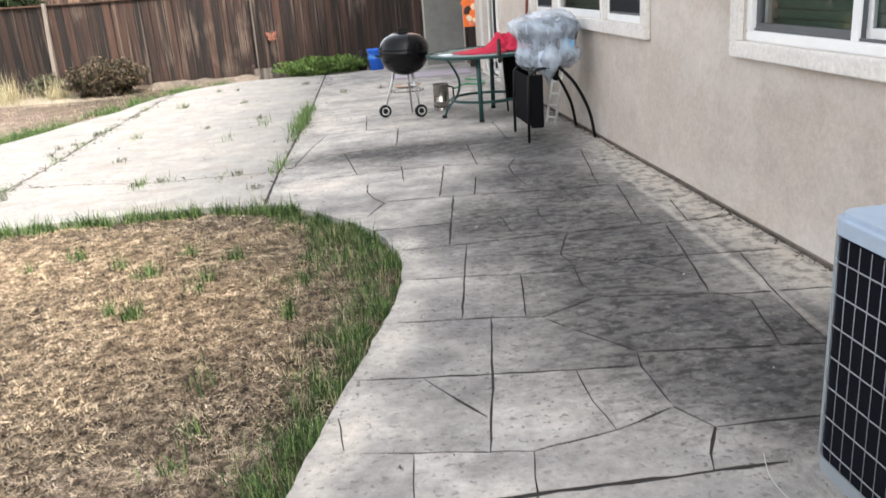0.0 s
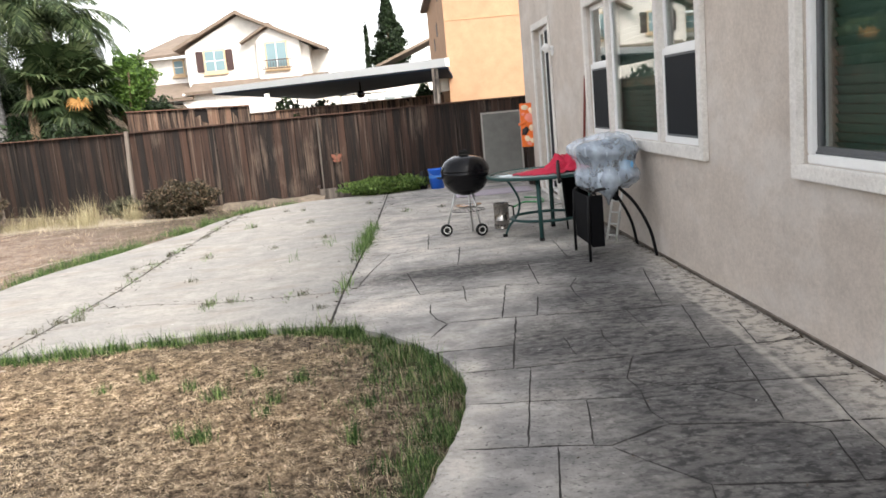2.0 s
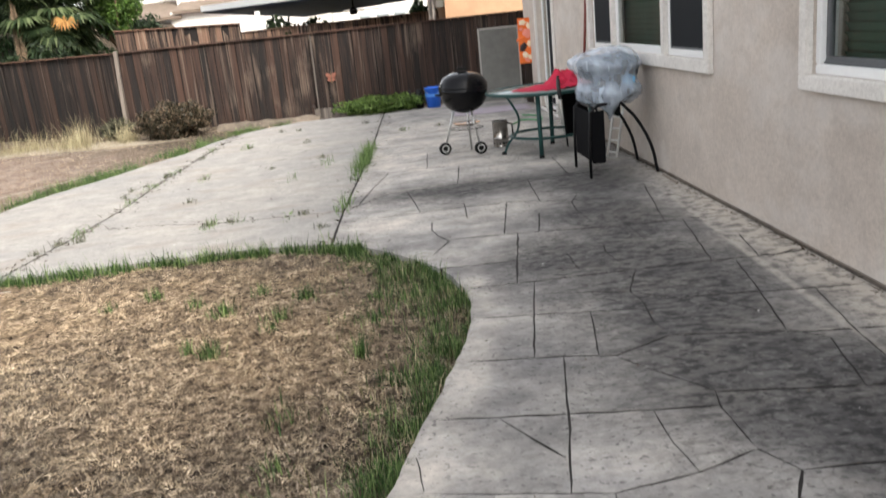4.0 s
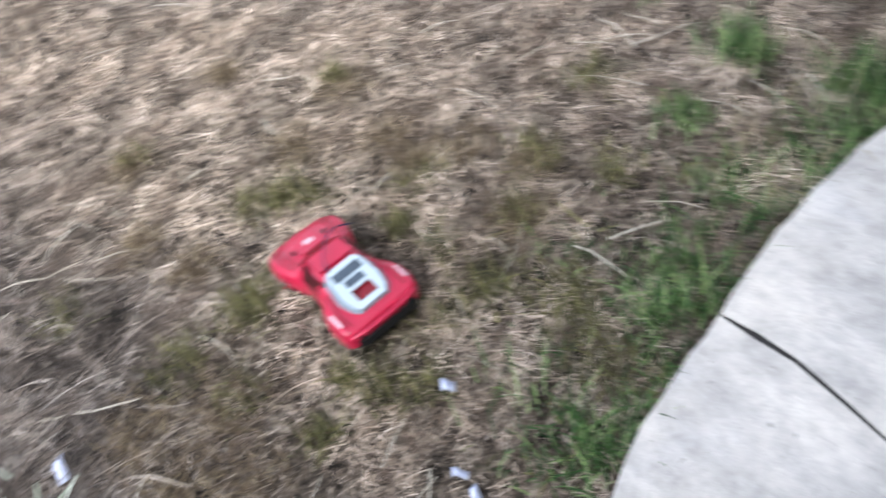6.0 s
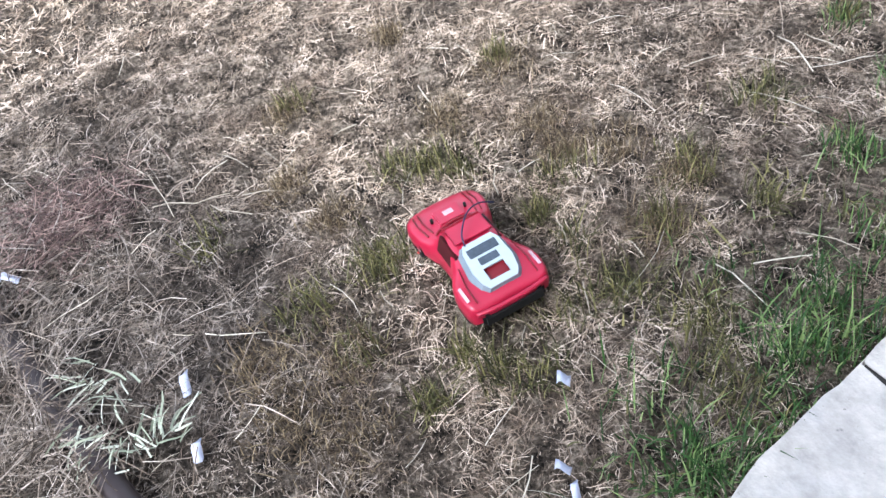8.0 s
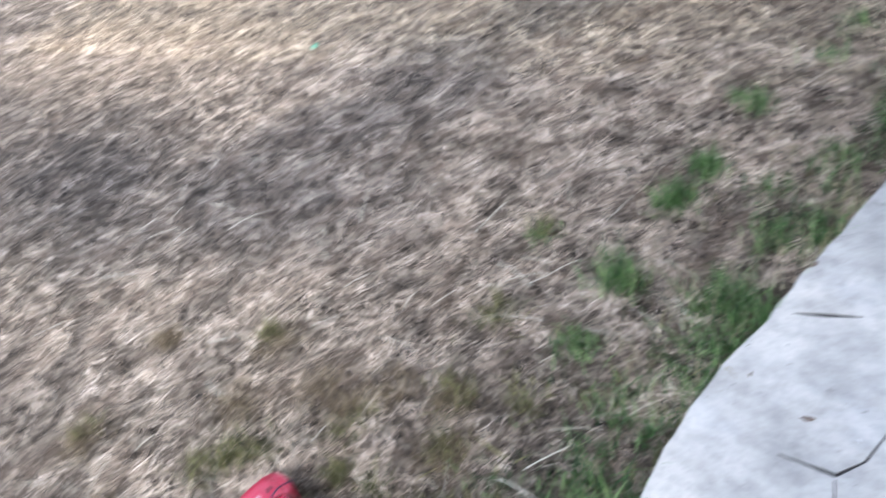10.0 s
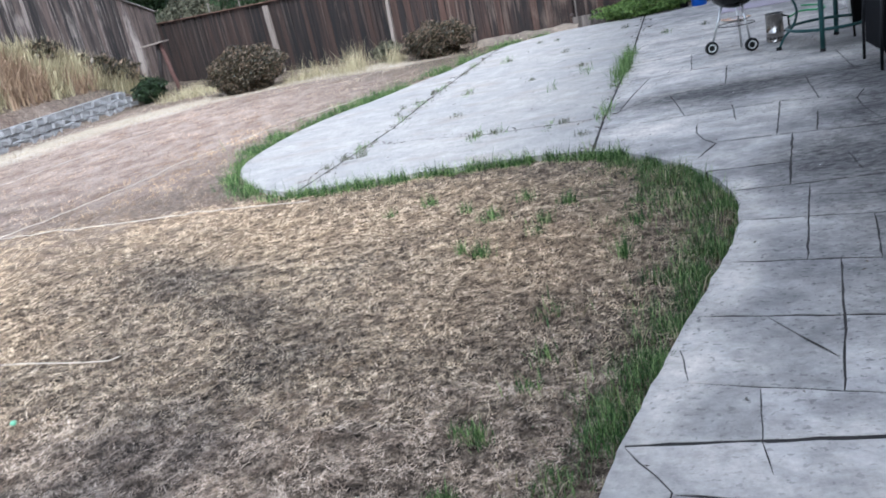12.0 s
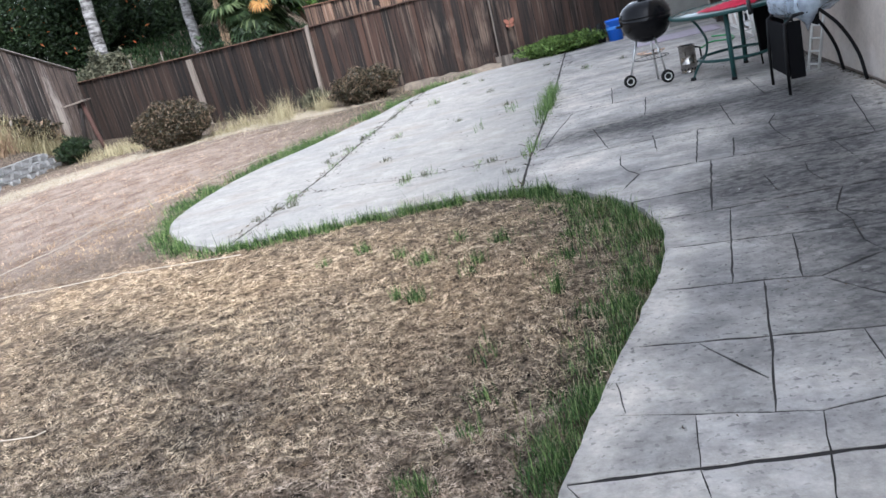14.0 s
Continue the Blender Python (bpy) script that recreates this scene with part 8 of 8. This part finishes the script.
def house_window(parent, x0, x1, z0, z1, y, shutters=True, grid=(2, 2)):
    w = part("window", boxed((x0 - 0.08, y - 0.06, z0 - 0.08), (x1 + 0.08, y + 0.02, z1 + 0.08), 0.02), plain("tan_window_trim", (0.62, 0.47, 0.30), 0.7), parent)
    part("pane", boxed((x0, y - 0.075, z0), (x1, y - 0.055, z1)), M_DARKGLASS, w)
    for k in range(1, grid[0]):
        x = x0 + (x1 - x0) * k / grid[0]
        part("bar", boxed((x - 0.02, y - 0.085, z0), (x + 0.02, y - 0.07, z1)), M_VINYL, w)
    for k in range(1, grid[1]):
        z = z0 + (z1 - z0) * k / grid[1]
        part("bar", boxed((x0, y - 0.085, z - 0.02), (x1, y - 0.07, z + 0.02)), M_VINYL, w)
    part("sill", boxed((x0 - 0.15, y - 0.14, z0 - 0.2), (x1 + 0.15, y - 0.02, z0 - 0.08), 0.02), plain("tan_sill", (0.62, 0.47, 0.30), 0.7), w)
    if shutters:
        for a, b in ((x0 - 0.42, x0 - 0.1), (x1 + 0.1, x1 + 0.42)):
            part("shutter", boxed((a, y - 0.08, z0 - 0.03), (b, y - 0.02, z1 + 0.03), 0.01), M_SHUTTER, w)


pale_pane = plain("pale_arched_pane", (0.42, 0.46, 0.48), 0.3)


def make_neighbour_house():
    h = thing("neighbour_house", (0, 0, 0), label="white two-storey stucco house with a brown tiled gable roof", category="house")
    Y = 40.0
    part("wall", gable(-9.0, -3.2, -6.3, 5.1, 4.85, 6.5, Y, Y + 9, 0.0), M_WHITE_STUCCO, h)
    part("roof", roof_slab([(-9.45, Y - 0.35, 5.05), (-6.3, Y - 0.35, 6.58), (-6.3, Y + 9, 6.58), (-9.45, Y + 9, 5.05)]), M_TILE, h)
    part("roof", roof_slab([(-2.3, Y - 0.64, 4.64), (-6.3, Y - 0.64, 6.6), (-6.3, Y + 9, 6.58), (-2.5, Y + 9, 4.72)]), M_TILE, h)
    part("wall", gable(-5.6, -3.6, -4.85, 5.2, 5.2, 5.85, Y - 0.35, Y + 1, 3.3), M_WHITE_STUCCO, h)
    part("roof", roof_slab([(-6.35, Y - 0.6, 5.2), (-4.9, Y - 0.6, 6.0), (-4.9, Y + 1, 6.0), (-6.35, Y + 1, 5.2)], 0.1), M_TILE, h)
    part("wall", boxed((-3.3, Y + 1.2, 0), (-2.35, Y + 8, 4.7)), M_WHITE_STUCCO, h)
    part("wall", boxed((-11.2, Y + 1.5, 0), (-8.9, Y + 9, 4.9)), M_WHITE_STUCCO, h)
    part("roof", roof_slab([(-12.0, Y + 1.0, 4.85), (-8.7, Y + 1.0, 5.0), (-6.3, Y + 6, 6.55), (-10.8, Y + 7, 6.4)]), M_TILE, h)
    part("roof", roof_slab([(-11.2, Y - 1.8, 2.75), (-8.5, Y - 1.8, 2.75), (-8.5, Y + 1.4, 3.55), (-11.2, Y + 1.4, 3.55)]), M_TILE, h)
    part("wall", boxed((-9.0, Y - 1.6, 0), (-2.9, Y - 0.01, 3.05)), M_WHITE_STUCCO, h)
    part("roof", roof_slab([(-8.8, Y - 1.9, 2.95), (-2.4, Y - 1.9, 2.95), (-2.4, Y, 3.4), (-8.8, Y, 3.4)]), M_TILE, h)
    part("porch_post", boxed((-9.9, Y - 1.6, 0), (-9.5, Y - 1.2, 2.75), 0.03), M_WHITE_STUCCO, h)
    part("porch_back", boxed((-11.0, Y + 1.3, 0), (-9.0, Y + 1.45, 2.7)), M_SHUTTER, h)
    house_window(h, -8.1, -7.22, 4.05, 4.95, Y, True)
    house_window(h, -5.15, -4.25, 3.95, 5.05, Y - 0.35, False, (2, 1))
    rail = part("balcony_rail", boxed((-5.4, Y - 0.62, 3.86), (-4.0, Y - 0.58, 3.9)), M_SHUTTER, h, "small dark iron balcony rail")
    for k in range(12):
        part("bar", boxed((-5.39 + k * 0.125, Y - 0.61, 3.86), (-5.37 + k * 0.125, Y - 0.59, 4.25)), M_SHUTTER, rail)
    house_window(h, -9.95, -9.55, 4.15, 4.75, Y + 1.5, False, (1, 2))
    part("rail_top", boxed((-5.4, Y - 0.62, 4.25), (-4.0, Y - 0.58, 4.29)), M_SHUTTER, h)
    far = thing("far_house", (0, 0, 0), label="pale far house with a low tiled roof", category="house")
    part("wall", boxed((0.3, 52, 0), (8, 58, 4.2)), M_WHITE_STUCCO, far)
    part("roof", roof_slab([(-0.3, 51.5, 4.1), (4.2, 51.5, 5.9), (4.2, 58, 5.9), (-0.3, 58, 4.1)]), M_TILE, far)
    part("roof", roof_slab([(8.6, 51.5, 4.1), (4.2, 51.5, 5.9), (4.2, 58, 5.9), (8.6, 58, 4.1)]), M_TILE, far)
    garage = thing("white_garage", (0, 0, 0), label="white garage front with arched lights behind the cover", category="garage")
    part("wall", boxed((-2.2, 45, 0), (6.0, 46, 2.62)), M_WHITE_STUCCO, garage)
    for k in range(4):
        part("arched_light", lathe([(0.0, 0.0), (1.0, 0.0), (1.0, 0.03), (0, 0.03)], 20, pose(-0.55 + k * 0.92, 44.99, 2.16, 90, 0, 0) @ Matrix.Diagonal((0.34, 0.13, 1, 1))), pale_pane, garage)


def make_patio_cover():
    c = thing("patio_cover", (0, 0, 0), label="white aluminium patio cover with a blue-grey underside", category="patio cover")
    pr, pl = Vector((1.97, 19.8, 2.42)), Vector((-6.2, 32.0, 2.72))
    back_r, back_l = Vector((2.4, 24.3, 2.30)), Vector((-2.9, 36.5, 2.30))
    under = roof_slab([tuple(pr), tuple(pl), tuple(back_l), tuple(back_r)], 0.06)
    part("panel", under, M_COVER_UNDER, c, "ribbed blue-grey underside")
    d = (pl - pr)
    n = Vector((d.y, -d.x, 0)).normalized() * 0.06
    bm = bmesh.new()
    q = [pr - Vector((0, 0, 0.01)), pl - Vector((0, 0, 0.01)), pl + Vector((0, 0, 0.19)), pr + Vector((0, 0, 0.19))]
    a = [bm.verts.new(v - n) for v in q]
    b = [bm.verts.new(v + n) for v in q]
    bm.faces.new(a)
    bm.faces.new(b[::-1])
    for i in range(4):
        bm.faces.new((a[(i + 1) % 4], a[i], b[i], b[(i + 1) % 4]))
    bmesh.ops.recalc_face_normals(bm, faces=bm.faces[:])
    part("fascia", bm, M_COVER_WHITE, c)
    for s in (0.02, 0.66, 0.98):
        p = pr.lerp(pl, s) - n * 3
        part("post", boxed((p.x - 0.08, p.y - 0.08, 0), (p.x + 0.08, p.y + 0.08, 2.4), 0.01), M_COVER_WHITE if s != 0.02 else M_FENCE_GREY, c)
    fan = thing("ceiling_fan", (-0.35, 24.6, 2.05), label="dark ceiling fan hanging under the patio cover", category="ceiling fan")
    part("motor", lathe([(0, -0.12), (0.1, -0.1), (0.13, 0.0), (0.08, 0.08), (0.02, 0.1), (0.02, 0.46), (0, 0.46)], 16), M_BLACK, fan)
    for k in range(5):
        part("blade", boxed((0.1, -0.07, -0.015), (0.75, 0.07, 0.01), 0.004, pose(0, 0, 0, 0, 0, 72 * k)), M_BLACK, fan)
    o = thing("tan_house", (0, 0, 0), label="tan-orange stucco house wall beyond the fence", category="house")
    part("wall", boxed((2.25, 24.0, 0), (12.0, 34.0, 6.5)), M_ORANGE_STUCCO, o)
    part("score_line", boxed((2.24, 23.985, 3.86), (12.0, 24.0, 3.885)), plain("score_shadow", (0.45, 0.30, 0.17), 0.9), o)
    part("eave", boxed((2.0, 23.7, 5.2), (12.2, 34.2, 5.35)), M_TILE, o)
    for y, z in ((26.0, 4.7), (27.6, 3.75), (29.6, 3.4)):
        part("window", boxed((2.235, y, z), (2.26, y + 0.5, z + 0.42), 0.005), M_SHUTTER, o, "small dark side window")
    part("trim", boxed((2.0, 24.1, 1.9), (2.3, 26.0, 2.6), 0.02), M_WHITE_STUCCO, o)


make_neighbour_house()
make_patio_cover()
